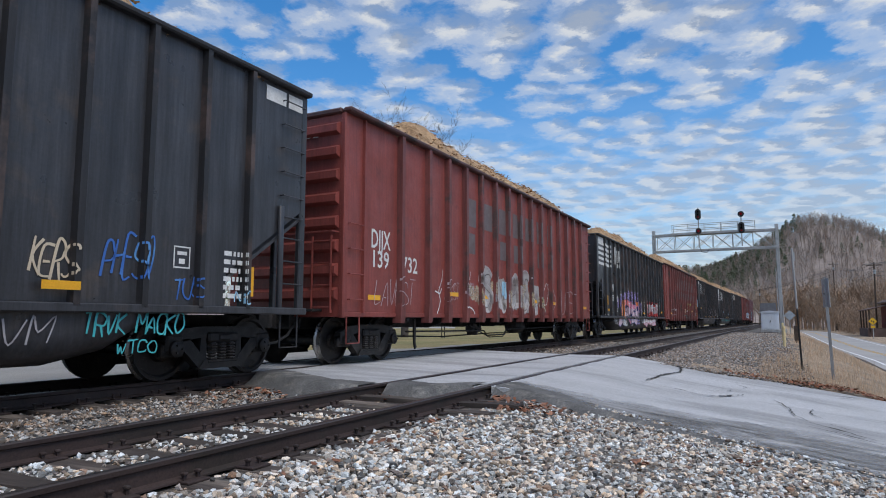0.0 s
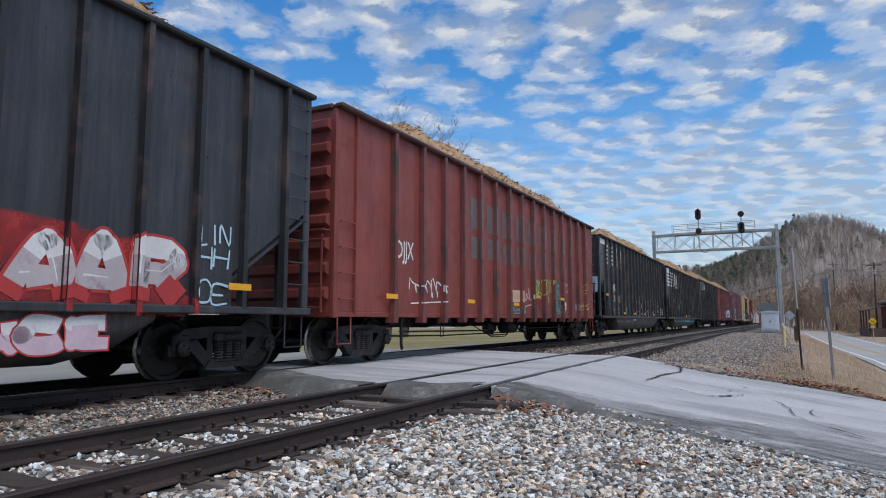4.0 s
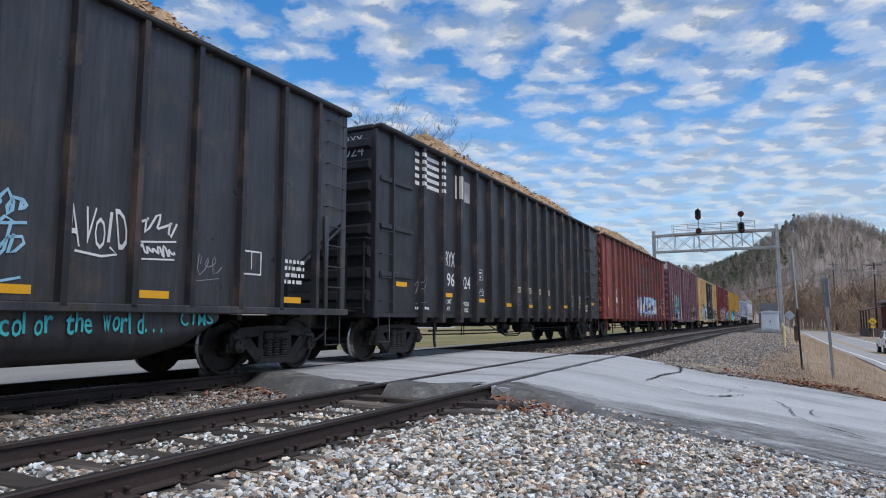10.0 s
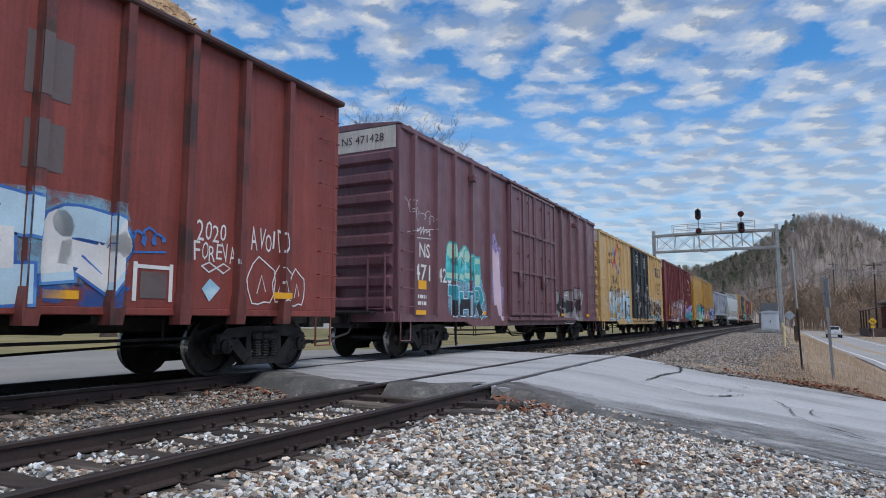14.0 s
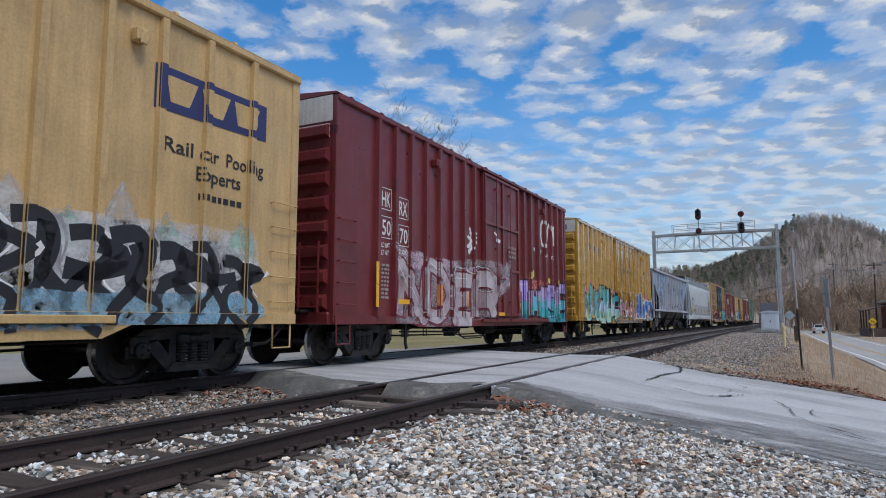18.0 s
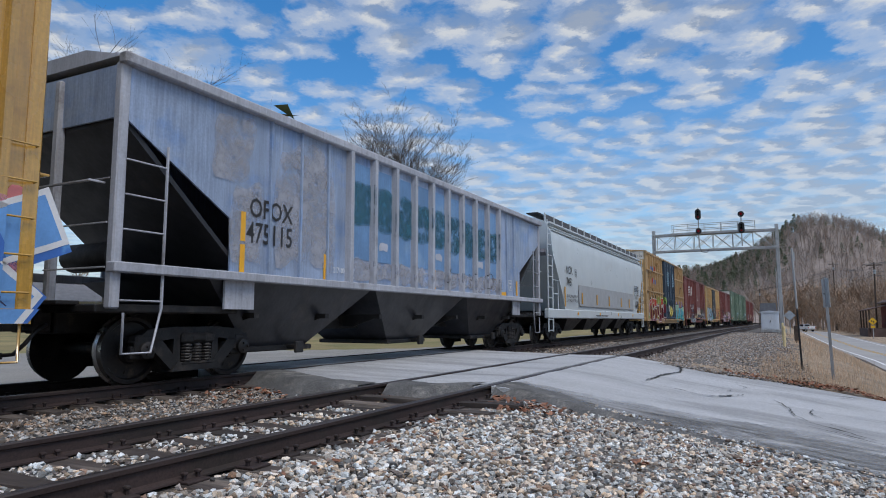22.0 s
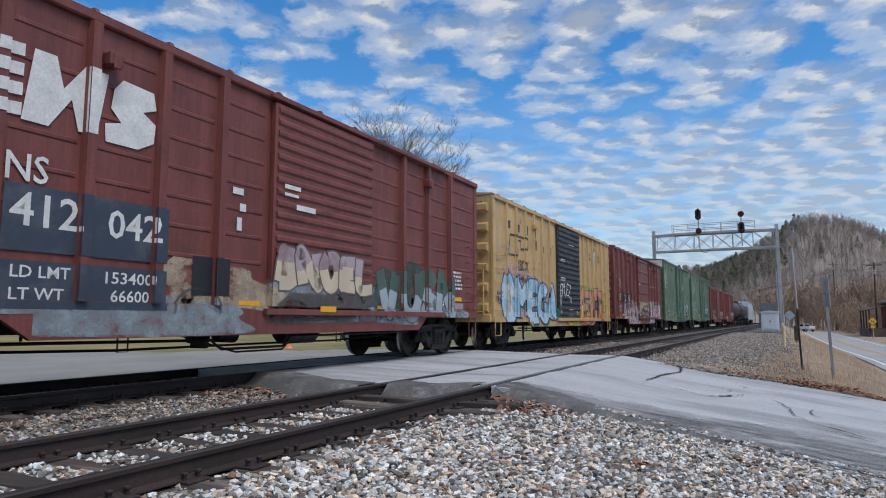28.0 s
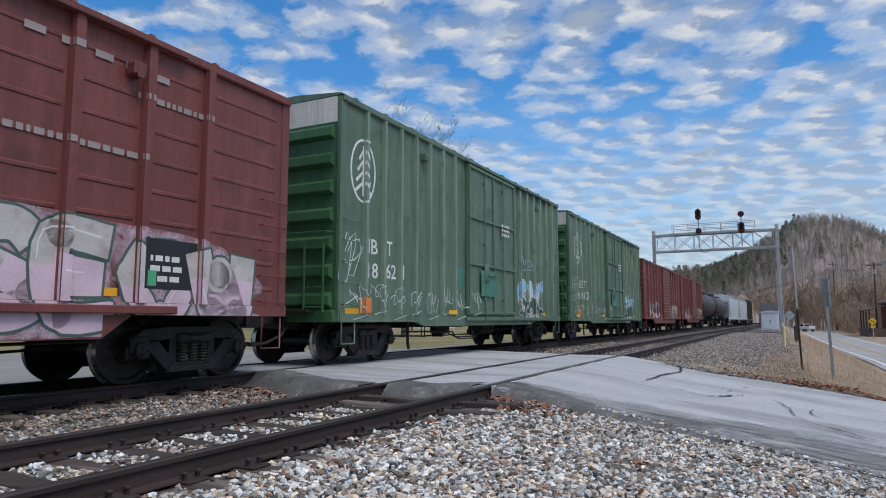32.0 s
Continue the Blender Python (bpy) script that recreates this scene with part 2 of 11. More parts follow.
def stone(name, kinds):
    """Crushed stone of several rocks: kinds are (share up to which it goes, colour)."""
    mt = surface(name, (0.4, 0.4, 0.4), 0.85, 0, 0.18, 14, 0.30, 110, bump=0.45, bscale=80, island=0.22)
    nt = mt.node_tree
    N, L = nt.nodes.new, nt.links.new
    geo, rp, up = N("ShaderNodeNewGeometry"), N("ShaderNodeValToRGB"), N("ShaderNodeMath")
    up.operation = "FRACT"
    far = N("ShaderNodeMath")
    far.operation = "MULTIPLY"
    far.inputs[1].default_value = 61.7
    L(geo.outputs["Random Per Island"], far.inputs[0])
    L(far.outputs[0], up.inputs[0])
    rp.color_ramp.interpolation = "LINEAR"
    e = rp.color_ramp.elements
    e[0].position, e[0].color = 0.0, (*kinds[0][1], 1)
    e[1].position, e[1].color = 1.0, (*kinds[-1][1], 1)
    for p, c in kinds[1:-1]:
        e.new(p).color = (*c, 1)
    L(up.outputs[0], rp.inputs[0])
    first = next(n for n in nt.nodes if n.bl_idname == "ShaderNodeRGB")
    for link in list(first.outputs[0].links):
        L(rp.outputs[0], link.to_socket)
    return mt


M_STONE = stone("ballast_stone", ((0, (0.08, 0.073, 0.066)), (0.14, (0.20, 0.187, 0.165)), (0.30, (0.44, 0.42, 0.375)), (0.48, (0.66, 0.635, 0.575)), (0.66, (0.86, 0.835, 0.77)),
                                  (0.76, (0.72, 0.66, 0.555)), (0.85, (0.46, 0.395, 0.325)), (0.92, (0.31, 0.225, 0.175)), (1.0, (0.20, 0.168, 0.148))))
M_OLDSTONE = stone("weathered_ballast_stone", ((0, (0.08, 0.07, 0.06)), (0.3, (0.19, 0.17, 0.148)), (0.55, (0.34, 0.305, 0.265)), (0.75, (0.54, 0.50, 0.445)), (0.88, (0.36, 0.265, 0.19)), (1.0, (0.2, 0.145, 0.105))))
# much darker than the stones: shade in their gaps is put into this colour
M_GRAVEL = surface("ballast_bed", (0.105, 0.098, 0.09), 0.95, 0, 0.3, 1.2, 0.5, 28, second=(0.11, 0.085, 0.065), amount=0.42, patch=1.1, bump=1.0, bscale=24)
M_CHIPS = surface("wood_chips", (0.40, 0.265, 0.15), 0.95, 0, 0.25, 1.2, 0.55, 26, second=(0.27, 0.165, 0.085), amount=0.45, patch=3.0, bump=1.0, bscale=20)
M_ASPHALT = surface("old_asphalt", (0.45, 0.452, 0.46), 0.9, 0, 0.11, 1.1, 0.28, 90, second=(0.33, 0.33, 0.335), amount=0.42, patch=1.0, bump=0.7, bscale=110, squash=(1, 0.22, 1))
M_DARKTAR = surface("darker_asphalt_band", (0.31, 0.31, 0.313), 0.92, 0, 0.22, 1.3, 0.34, 80, second=(0.17, 0.168, 0.166), amount=0.42, patch=1.6, bump=0.9, bscale=80, squash=(1, 0.25, 1), alpha=(0.0, 0.75))
M_TAR = surface("dark_asphalt_edge", (0.115, 0.113, 0.11), 0.92, 0, 0.3, 2.5, 0.5, 50, second=(0.20, 0.19, 0.175), amount=0.35, patch=4, bump=0.9, bscale=45)
M_HIGHWAY = surface("highway_asphalt", (0.36, 0.345, 0.33), 0.85, 0, 0.1, 0.2, 0.08, 20)
M_LINE_W = surface("road_white", (0.75, 0.75, 0.74), 0.7, 0, 0.12, 3)
M_LINE_Y = surface("road_yellow", (0.55, 0.33, 0.06), 0.7, 0, 0.2, 3)
M_GALV = surface("galvanised_steel", (0.42, 0.42, 0.415), 0.5, 0.55, 0.15, 2, 0.1, 30, streak=0.12)
M_REFL = surface("yellow_reflective", (0.85, 0.42, 0.02), 0.4, 0, 0.06, 5, bump=0.03)
M_WHITE = surface("white_lettering", (0.72, 0.72, 0.70), 0.6, 0, 0.12, 4, 0.12, 30, bump=0.03)
M_BLACK = surface("black_lettering", (0.022, 0.022, 0.024), 0.6, 0, 0.2, 4, bump=0.03)
# ---- plan: X runs along the line away from the eye, Y to the left across it, z = 0 on the far track's rail heads ----
FAR_Y, NEAR_Y, NEAR_Z = 8.61, 4.466, -0.06
HALF = 0.753                                     # from a track's middle to a rail head's middle


def lerp(t, xs, ys):
    return float(np.interp(t, xs, ys))


def make_line():
    pts, x, y, head = {}, 0.0, 0.0, 0.0
    for sign in (1, -1):
        x, y, head = 0.0, FAR_Y, 0.0
        pts[0] = (x, y, head)
        for i in range(1, 700 if sign > 0 else 420):
            s = sign * (i - 0.5)
            head -= sign * lerp(s, (-18, 42, 126, 156), (0, 0.000292, 0.000292, -0.0022))
            x, y = x + sign * math.cos(head), y + sign * math.sin(head)
            pts[sign * i] = (x, y, head)
    return pts


LINE = make_line()
LINE_S = sorted(LINE)
LINE_X, LINE_YY, LINE_H = ([LINE[s][k] for s in LINE_S] for k in range(3))


def on_line(s, off=0.0):
    """Place and heading at s metres along the far track, off metres to its left."""
    x, y, h = lerp(s, LINE_S, LINE_X), lerp(s, LINE_S, LINE_YY), lerp(s, LINE_S, LINE_H)
    return x - off * math.sin(h), y + off * math.cos(h), h


def shoulder(x):
    return lerp(x, (14, 32), (3.0, 0.3))


def highway_z(x):
    return lerp(x, (13.7, 27.4, 48, 75), (-1.85, -1.69, -1.62, -1.93))


def highway_bend(x):
    """How far the highway has swung to the left at x."""
    return max(0.0, x - 158) ** 2 / 380


def ground_z(x, y):
    if -11.5 < y - highway_bend(x) < -4.5:
        return min(bank_z(x, y), highway_z(x) - 0.10)
    return bank_z(x, y)


def bank_z(x, y):
    ye = shoulder(x)
    if y > 11.0:
        return lerp(y, (11.0, 12.0, 16, 60, 120, 400), (-0.25, -0.33, -0.36, -0.1, 1.0, 4.0))
    if y > ye:
        return -0.25
    if y > -4.9:
        return min(lerp(ye - y, (0, 4.0, 5.2), (-0.25, -0.75, -1.18)), lerp(y, (-4.9, -4.2, -3.0, -2.0, ye), (-1.80, -1.53, -1.03, -0.62, -0.25)))
    return lerp(-y, (4.9, 11.5, 30, 90, 400), (-1.80, -1.90, -1.75, 0.3, 6.0))


M_DRY = surface("dry_grass_bank", (0.37, 0.275, 0.185), 0.95, 0, 0.25, 0.7, 0.4, 30, second=(0.24, 0.20, 0.155), amount=0.45, patch=0.8, bump=1.0, bscale=30)
M_LAWN = surface("winter_lawn", (0.26, 0.205, 0.085), 0.95, 0, 0.22, 0.35, 0.25, 25, second=(0.185, 0.165, 0.06), amount=0.5, patch=0.25, bump=0.6, bscale=30)
M_LANE = surface("pale_gravel_lane", (0.27, 0.255, 0.232), 0.95, 0, 0.15, 0.5, 0.3, 40, bump=0.6, bscale=40)


def lane_edge(x):
    return lerp(x, (-40, 13.7, 25, 60), (46, 24.8, 13.7, 13.2))


def make_ground():
    xs = np.unique(np.concatenate([np.arange(-12, 60, 0.8), np.arange(60, 200, 6), np.arange(-420, -12, 24), np.arange(200, 320, 10), np.arange(320, 2600, 120)]))
    ys = np.unique(np.concatenate([np.arange(-12, 20, 0.5), np.arange(20, 80, 4), np.arange(-80, -12, 4), np.arange(80, 1500, 90), np.arange(-1500, -80, 90)]))
    vs, fs, ms = [], [], []
    for x in xs:
        for y in ys:
            n = noise.noise((x * 0.35, y * 0.35, 0)) * 0.05 + noise.noise((x * 1.7, y * 1.7, 3)) * 0.018
            if 3 < y < 11:
                n *= 0.4
            vs.append((x, y, ground_z(x, y) + n - (0.10 if 8.2 < x < 17.6 and -5.2 < y < 12.2 else 0.0)))
    ny = len(ys)
    for i in range(len(xs) - 1):
        for j in range(ny - 1):
            x, y = (xs[i] + xs[i + 1]) / 2, (ys[j] + ys[j + 1]) / 2
            a = i * ny + j
            fs.append((a, a + ny, a + ny + 1, a + 1))
            edge = 0.3 * noise.noise((x * 0.9, y * 0.9, 9))
            if y > 11.4:
                ms.append(3 if y < lane_edge(x) + edge * 3 and x > -60 else 2)
            elif x < 9.5:
                ms.append(0 if y > -3.5 + edge else 1)
            else:
                ms.append(0 if y > shoulder(x) - 1.0 + edge * 3 else 1)
    b = Build()
    b.v, b.f, b.m = vs, fs, ms
    return solid("ground", b, [M_GRAVEL, M_DRY, M_LAWN, M_LANE], "ballast, dry winter grass and pale gravel beside the line", "ground", kind="structure", tidy=False, smooth=180)


make_ground()


# ---- the level crossing's road, laid in strips between the rails ----
def road_left(y):
    return lerp(y, (-5, -0.9, 1.1, 1.9, 2.7, 3.5, 3.85, 4.5, 5.1, 5.3, 6.2, 7.1, 7.8, 12), (7.55, 7.85, 8.35, 8.52, 8.62, 8.85, 8.5, 8.0, 8.25, 7.75, 7.75, 8.2, 8.45, 8.6)) + 0.10 * noise.noise((0, y * 1.3, 4)) + 0.04 * noise.noise((0, y * 5, 8))


def road_z(y):
    return lerp(y, (-5.0, -2.5, -1, 1.5, 3.2, 3.66, 5.3, 7.75, 9.45, 12.0), (-1.72, -0.92, -0.72, -0.40, -0.13, -0.072, -0.072, -0.012, -0.012, -0.30))


STRIPS = [(-5.0, 3.655), (3.84, 5.09), (5.275, 7.80), (7.985, 9.235), (9.415, 12.0)]


def make_crossing():
    b = Build()
    for y0, y1 in STRIPS:
        ny = max(2, int((y1 - y0) / 0.35))
        nx = 24
        rows = []
        for j in range(ny + 1):
            y = y0 + (y1 - y0) * j / ny
            xl, xr = road_left(y), lerp(y, (-5, -2, -0.8, 0.3, 1.6, 4.5), (16.2, 16.75, 17.05, 17.4, 17.6, 17.6)) + 0.15 * noise.noise((5, y * 0.9, 1))
            rows.append([(xl + (xr - xl) * i / nx, y, road_z(y) + 0.012 * noise.noise((i * 0.5, y * 0.8, 2))) for i in range(nx + 1)])
        vs = [p for r in rows for p in r]
        w = nx + 1
        fs = [(j * w + i, j * w + i + 1, (j + 1) * w + i + 1, (j + 1) * w + i) for j in range(ny) for i in range(nx)]
        rim = [j * w for j in range(ny, -1, -1)] + list(range(1, w)) + [j * w + nx for j in range(1, ny + 1)] + [ny * w + i for i in range(nx - 1, 0, -1)]
        n = len(vs)
        vs += [(vs[i][0], vs[i][1], vs[i][2] - 0.35) for i in rim]
        m = len(rim)
        fs += [(rim[k], rim[(k + 1) % m], n + (k + 1) % m, n + k) for k in range(m)]
        b.add(vs, fs)
    road = solid("road", b, M_ASPHALT, "worn grey asphalt road over the level crossing", "road", kind="structure", smooth=50)
    # the dark crumbling edge of the asphalt, sloping into the ballast
    e = Build()
    for y0, y1 in [(0.6, 3.6), (3.85, 5.08), (5.29, 7.78)]:
        n = int((y1 - y0) / 0.12)
        vs = []
        for j in range(n + 1):
            y = y0 + (y1 - y0) * j / n
            x, z = road_left(y), road_z(y)
            k = noise.noise((1, y * 2.1, 6)) * 0.12 + noise.noise((1, y * 7, 2)) * 0.05
            drop = 0.06 if y < 2.4 else 0.17
            wd = min(1.0, max(0.0, (y - 0.6) / 2.2))
            vs += [(x + (0.5 + k) * wd, y, z + 0.022 - 0.03 * (1 - wd)), (x - 0.03, y, z + 0.020), (x - 0.22 - k, y, z - drop * 0.7), (x - 0.42 - k * 2, y, z - drop - 0.05)]
        e.add(vs, [(4 * j + i, 4 * j + i + 1, 4 * j + i + 5, 4 * j + i + 4) for j in range(n) for i in range(3)])
    part("crumbled_edge", e, M_TAR, road, "dark crumbling asphalt edge", smooth=60)
    # a darker, patchy band of asphalt along the same edge, ending in ragged tongues
    o = Build()
    ys = [-4.9 + 8.5 * k / 170 for k in range(171)]
    for lane, reach in enumerate((1.18, 0.95, 0.72, 0.45)):
        vs = []
        for y in ys:
            full = lerp(y, (-5, -1, 0, 1, 2, 3.6), (2.0, 1.9, 1.8, 1.25, 1.0, 0.6))
            k = 0.16 * noise.noise((lane * 7.0, y * 0.9, 2)) + 0.06 * noise.noise((lane * 5.0, y * 5.0, 7))
            x0 = road_left(y) + 0.02
            vs += [(x0, y, road_z(y) + 0.014 + 0.002 * lane), (x0 + max(full * (reach + k), 0.05), y, road_z(y) + 0.013 + 0.002 * lane)]
        o.add(vs, [(2 * j, 2 * j + 1, 2 * j + 3, 2 * j + 2) for j in range(len(ys) - 1)])
    part("old_course", o, M_DARKTAR, road, "darker asphalt band along the road edge", smooth=0)
    return road


ROAD = make_crossing()


# ---- rails, ties, plates ----
def rail_mesh(s0, s1, off, z, step):
    prof = [(-0.070, -0.172), (0.070, -0.172), (0.070, -0.160), (0.014, -0.142), (0.010, -0.050), (0.034, -0.040), (0.036, -0.010),
            (0.026, 0.0), (-0.026, 0.0), (-0.036, -0.010), (-0.034, -0.040), (-0.010, -0.050), (-0.014, -0.142), (-0.070, -0.160)]
    b = Build()
    n = len(prof)
    count = int((s1 - s0) / step)
    for k in range(count + 1):
        x, y, h = on_line(s0 + (s1 - s0) * k / count, off)
        b.v += [(x - p * math.sin(h), y + p * math.cos(h), z + q) for p, q in prof]
    for k in range(count):
        for i in range(n):
            b.f.append((k * n + i, k * n + (i + 1) % n, (k + 1) * n + (i + 1) % n, (k + 1) * n + i))
            b.m.append(1 if i in (6, 7, 8) else 0)
    return b


def tie_mesh(seed):
    rng = random.Random(seed)
    b = Build()
    rings = []
    for k in range(7):
        y = -1.3 + 2.6 * k / 6
        j = lambda: rng.uniform(-0.012, 0.012)
        rings.append([(-0.115 + j(), y, -0.19), (0.115 + j(), y, -0.19), (0.118 + j(), y, -0.03), (0.105 + j(), y, j() * 0.6), (-0.105 + j(), y, j() * 0.6), (-0.118 + j(), y, -0.03)])
    b.loft(rings)
    return b.mesh("tie", [M_TIE])


def plate_mesh():
    b = Build()
    b.box(-0.10, 0.10, -0.19, 0.17, 0.0, 0.018, 0.004)
    for x in (-0.06, 0.06):
        for y in (-0.105, 0.085):
            b.box(x - 0.012, x + 0.012, y - 0.012, y + 0.012, 0.01, 0.055)
            b.box(x - 0.020, x + 0.020, y - 0.024, y + 0.02, 0.05, 0.072, 0.006)
    return b.mesh("tie_plate", [M_RAIL])


TIE_AT = {}
LONG_TIES = []                                   # ties that lie bare beside the crossing: x and near end
TIES = [tie_mesh(k) for k in range(4)]
PLATE = plate_mesh()


def make_track(name, off, z, label):
    tr = thing(name, label, "railway track", "tracks", "structure")
    for sgn, nm in ((-1, "rail"), (1, "rail")):
        part("rail", rail_mesh(-330, 560, off + sgn * HALF, z, 4), [M_RAIL, M_RAILTOP], tr, "rusty steel rail with worn head", smooth=30)
    rng = random.Random(5)
    far = Build()
    if off:
        for x, dy, dz, turn in ((7.72, -0.30, 0.055, 0.03), (7.16, -0.18, 0.03, -0.05), (8.22, -0.12, 0.02, 0.02)):
            part("tie", TIES[rng.randrange(4)], M_TIE, tr, m=Matrix.Translation((x, FAR_Y + off + dy, z - 0.178 + dz)) @ Matrix.Rotation(turn, 4, "Z"))
            LONG_TIES.append((x, FAR_Y + off + dy - 1.3))
    s = -330.0
    while s < 330:
        s += 0.52 + rng.uniform(-0.02, 0.02)
        x, y, h = on_line(s, off)
        if 8.8 < x < 17.2:
            continue
        m = Matrix.Translation((x, y, z - 0.178 + rng.uniform(-0.006, 0.004))) @ Matrix.Rotation(h + rng.uniform(-0.02, 0.02), 4, "Z") @ Matrix.Translation((0, rng.uniform(-0.06, 0.06), 0))
        if -4 < s < 62:
            TIE_AT.setdefault(name, []).append(x)
            tie = part("tie", TIES[rng.randrange(4)], M_TIE, tr, m=m)
            if s < 26:
                for sg in (-1, 1):
                    part("tie_plate", PLATE, M_RAIL, tie, m=Matrix.Translation((0, sg * HALF, 0.003)) @ Matrix.Rotation(0 if sg < 0 else math.pi, 4, "Z"))
        elif s > 62 or s > -60:
            vs = [m @ Vector(p) for p in ((-0.115, -1.3, -0.19), (0.115, -1.3, -0.19), (0.115, 1.3, -0.19), (-0.115, 1.3, -0.19), (-0.115, -1.3, 0), (0.115, -1.3, 0), (0.115, 1.3, 0), (-0.115, 1.3, 0))]
            far.add(vs, [(4, 5, 6, 7), (0, 1, 5, 4), (1, 2, 6, 5), (2, 3, 7, 6), (3, 0, 4, 7)])
    tagged(part("ties", far, M_TIE, tr, "weathered wooden ties", tidy=False), kind="stuff")
    return tr


make_track("railway_track_far", 0.0, 0.0, "far main track with dark rails on wooden ties in ballast")
make_track("railway_track_near", NEAR_Y - FAR_Y, NEAR_Z, "empty near track with rusty rails on weathered wooden ties")
# ---- running gear shared by all rail cars ----
WHEEL_R = 0.457


def wheelset_mesh():
    b = Build()
    loop = [(0.60, 0.09), (0.655, 0.16), (0.69, 0.34), (0.672, 0.39), (0.672, 0.484), (0.695, 0.486), (0.717, WHEEL_R), (0.80, 0.452), (0.805, 0.40), (0.762, 0.375), (0.772, 0.19), (0.835, 0.165), (0.835, 0.085)]
    for sg in (-1, 1):
        n = 32
        rings = [[(math.sin(6.28319 * k / n) * r, sg * t, math.cos(6.28319 * k / n) * r) for k in range(n)] for t, r in loop]
        base = len(b.v)
        b.v += [p for r in rings for p in r]
        for a in range(len(loop) - 1):
            for k in range(n):
                b.f.append((base + a * n + k, base + a * n + (k + 1) % n, base + (a + 1) * n + (k + 1) % n, base + (a + 1) * n + k))
                b.m.append(1 if a in (4, 5, 6) else 0)
        # the cast marks on the wheel's face
        for k in range(3):
            a = 2.094 * k + 0.3
            b.box(math.sin(a) * 0.30 - 0.03, math.sin(a) * 0.30 + 0.03, sg * 0.768 - 0.006, sg * 0.768 + 0.006, math.cos(a) * 0.30 - 0.012, math.cos(a) * 0.30 + 0.012)
    b.lathe([(-1.06, 0.07), (-0.84, 0.075), (-0.60, 0.095), (0.60, 0.095), (0.84, 0.075), (1.06, 0.07)], "y", n=12)
    return b.mesh("wheelset", [M_WHEEL, M_TREAD])


def side_frame_mesh():
    b = Build()
    y0, y1 = -0.075, 0.075
    b.prism([(-1.06, 0.56), (-0.84, 0.73), (-0.40, 0.765), (0.40, 0.765), (0.84, 0.73), (1.06, 0.56), (0.84, 0.545), (0.45, 0.60), (-0.45, 0.60), (-0.84, 0.545)], y0, y1, "y")
    for s in (-1, 1):
        b.prism([(s * 0.86, 0.56), (s * 0.62, 0.60), (s * 0.30, 0.27), (s * 0.42, 0.155)], y0, y1, "y")
        b.prism([(s * 0.28, 0.26), (s * 0.42, 0.26), (s * 0.40, 0.61), (s * 0.30, 0.61)], y0 * 0.9, y1 * 0.9, "y")
        b.box(s * 0.875 - 0.15, s * 0.875 + 0.15, -0.09, 0.09, 0.40, 0.66, 0.03)
        b.box(s * 0.875 - 0.19, s * 0.875 + 0.19, -0.05, 0.05, 0.34, 0.52, 0.02)
    b.prism([(-0.46, 0.15), (0.46, 0.15), (0.36, 0.275), (-0.36, 0.275)], -0.11, 0.11, "y")
    return b.mesh("side_frame", [M_STEEL])


def spring_mesh():
    """A stack of thick coils."""
    prof = [(0.27, 0.05)]
    for k in range(6):
        z = 0.275 + 0.042 * k
        prof += [(z, 0.052), (z + 0.008, 0.076), (z + 0.024, 0.080), (z + 0.034, 0.072), (z + 0.040, 0.052)]
    return Build().lathe(prof + [(0.535, 0.05)], "z", n=8).mesh("spring", [M_SPRING])


def seat_mesh():
    b = Build()
    b.box(-0.30, 0.30, -0.13, 0.16, 0.53, 0.68, 0.03)
    b.box(-0.29, 0.29, -0.12, 0.14, 0.235, 0.275, 0.01)
    b.box(-0.12, 0.12, -0.15, -0.10, 0.56, 0.65, 0.02)
    return b.mesh("spring_seat", [M_STEEL])


M_SPRING = surface("spring_steel", (0.055, 0.05, 0.048), 0.5, 0.4, 0.2, 5, 0.2, 40)


def cap_mesh():
    b = Build()
    b.lathe([(0.0, 0.115), (-0.05, 0.115), (-0.07, 0.085), (-0.075, 0.0)], "y", n=14)
    for k in range(3):
        a = 2.094 * k
        b.lathe([(-0.06, 0.018), (-0.095, 0.018)], "y", (math.cos(a) * 0.06, 0, math.sin(a) * 0.06), 6)
    return b.mesh("bearing_cap", [M_STEEL])


def bolster_mesh():
    b = Build()
    b.prism([(-0.90, 0.56), (0.90, 0.56), (0.90, 0.70), (0.45, 0.78), (-0.45, 0.78), (-0.90, 0.70)], -0.20, 0.20, "x")
    b.box(-0.55, 0.55, -0.62, -0.50, 0.42, 0.50, 0.02)
    b.box(-0.55, 0.55, 0.50, 0.62, 0.42, 0.50, 0.02)
    for s in (-1, 1):
        b.box(s * 0.36 - 0.05, s * 0.36 + 0.05, -0.86, 0.86, 0.36, 0.50, 0.02)
        for t in (-1, 1):
            b.box(s * 0.40 - 0.035, s * 0.40 + 0.035, t * 0.74 - 0.05, t * 0.74 + 0.05, 0.30, 0.62, 0.01)
    return b.mesh("truck", [M_STEEL])


WHEELSET, SIDE_FRAME, SPRING, SEAT, CAP, BOLSTER = wheelset_mesh(), side_frame_mesh(), spring_mesh(), seat_mesh(), cap_mesh(), bolster_mesh()
FLIP = Matrix.Rotation(math.pi, 4, "Z")
WHEELS = []                                       # (wheelset, its place on the truck)


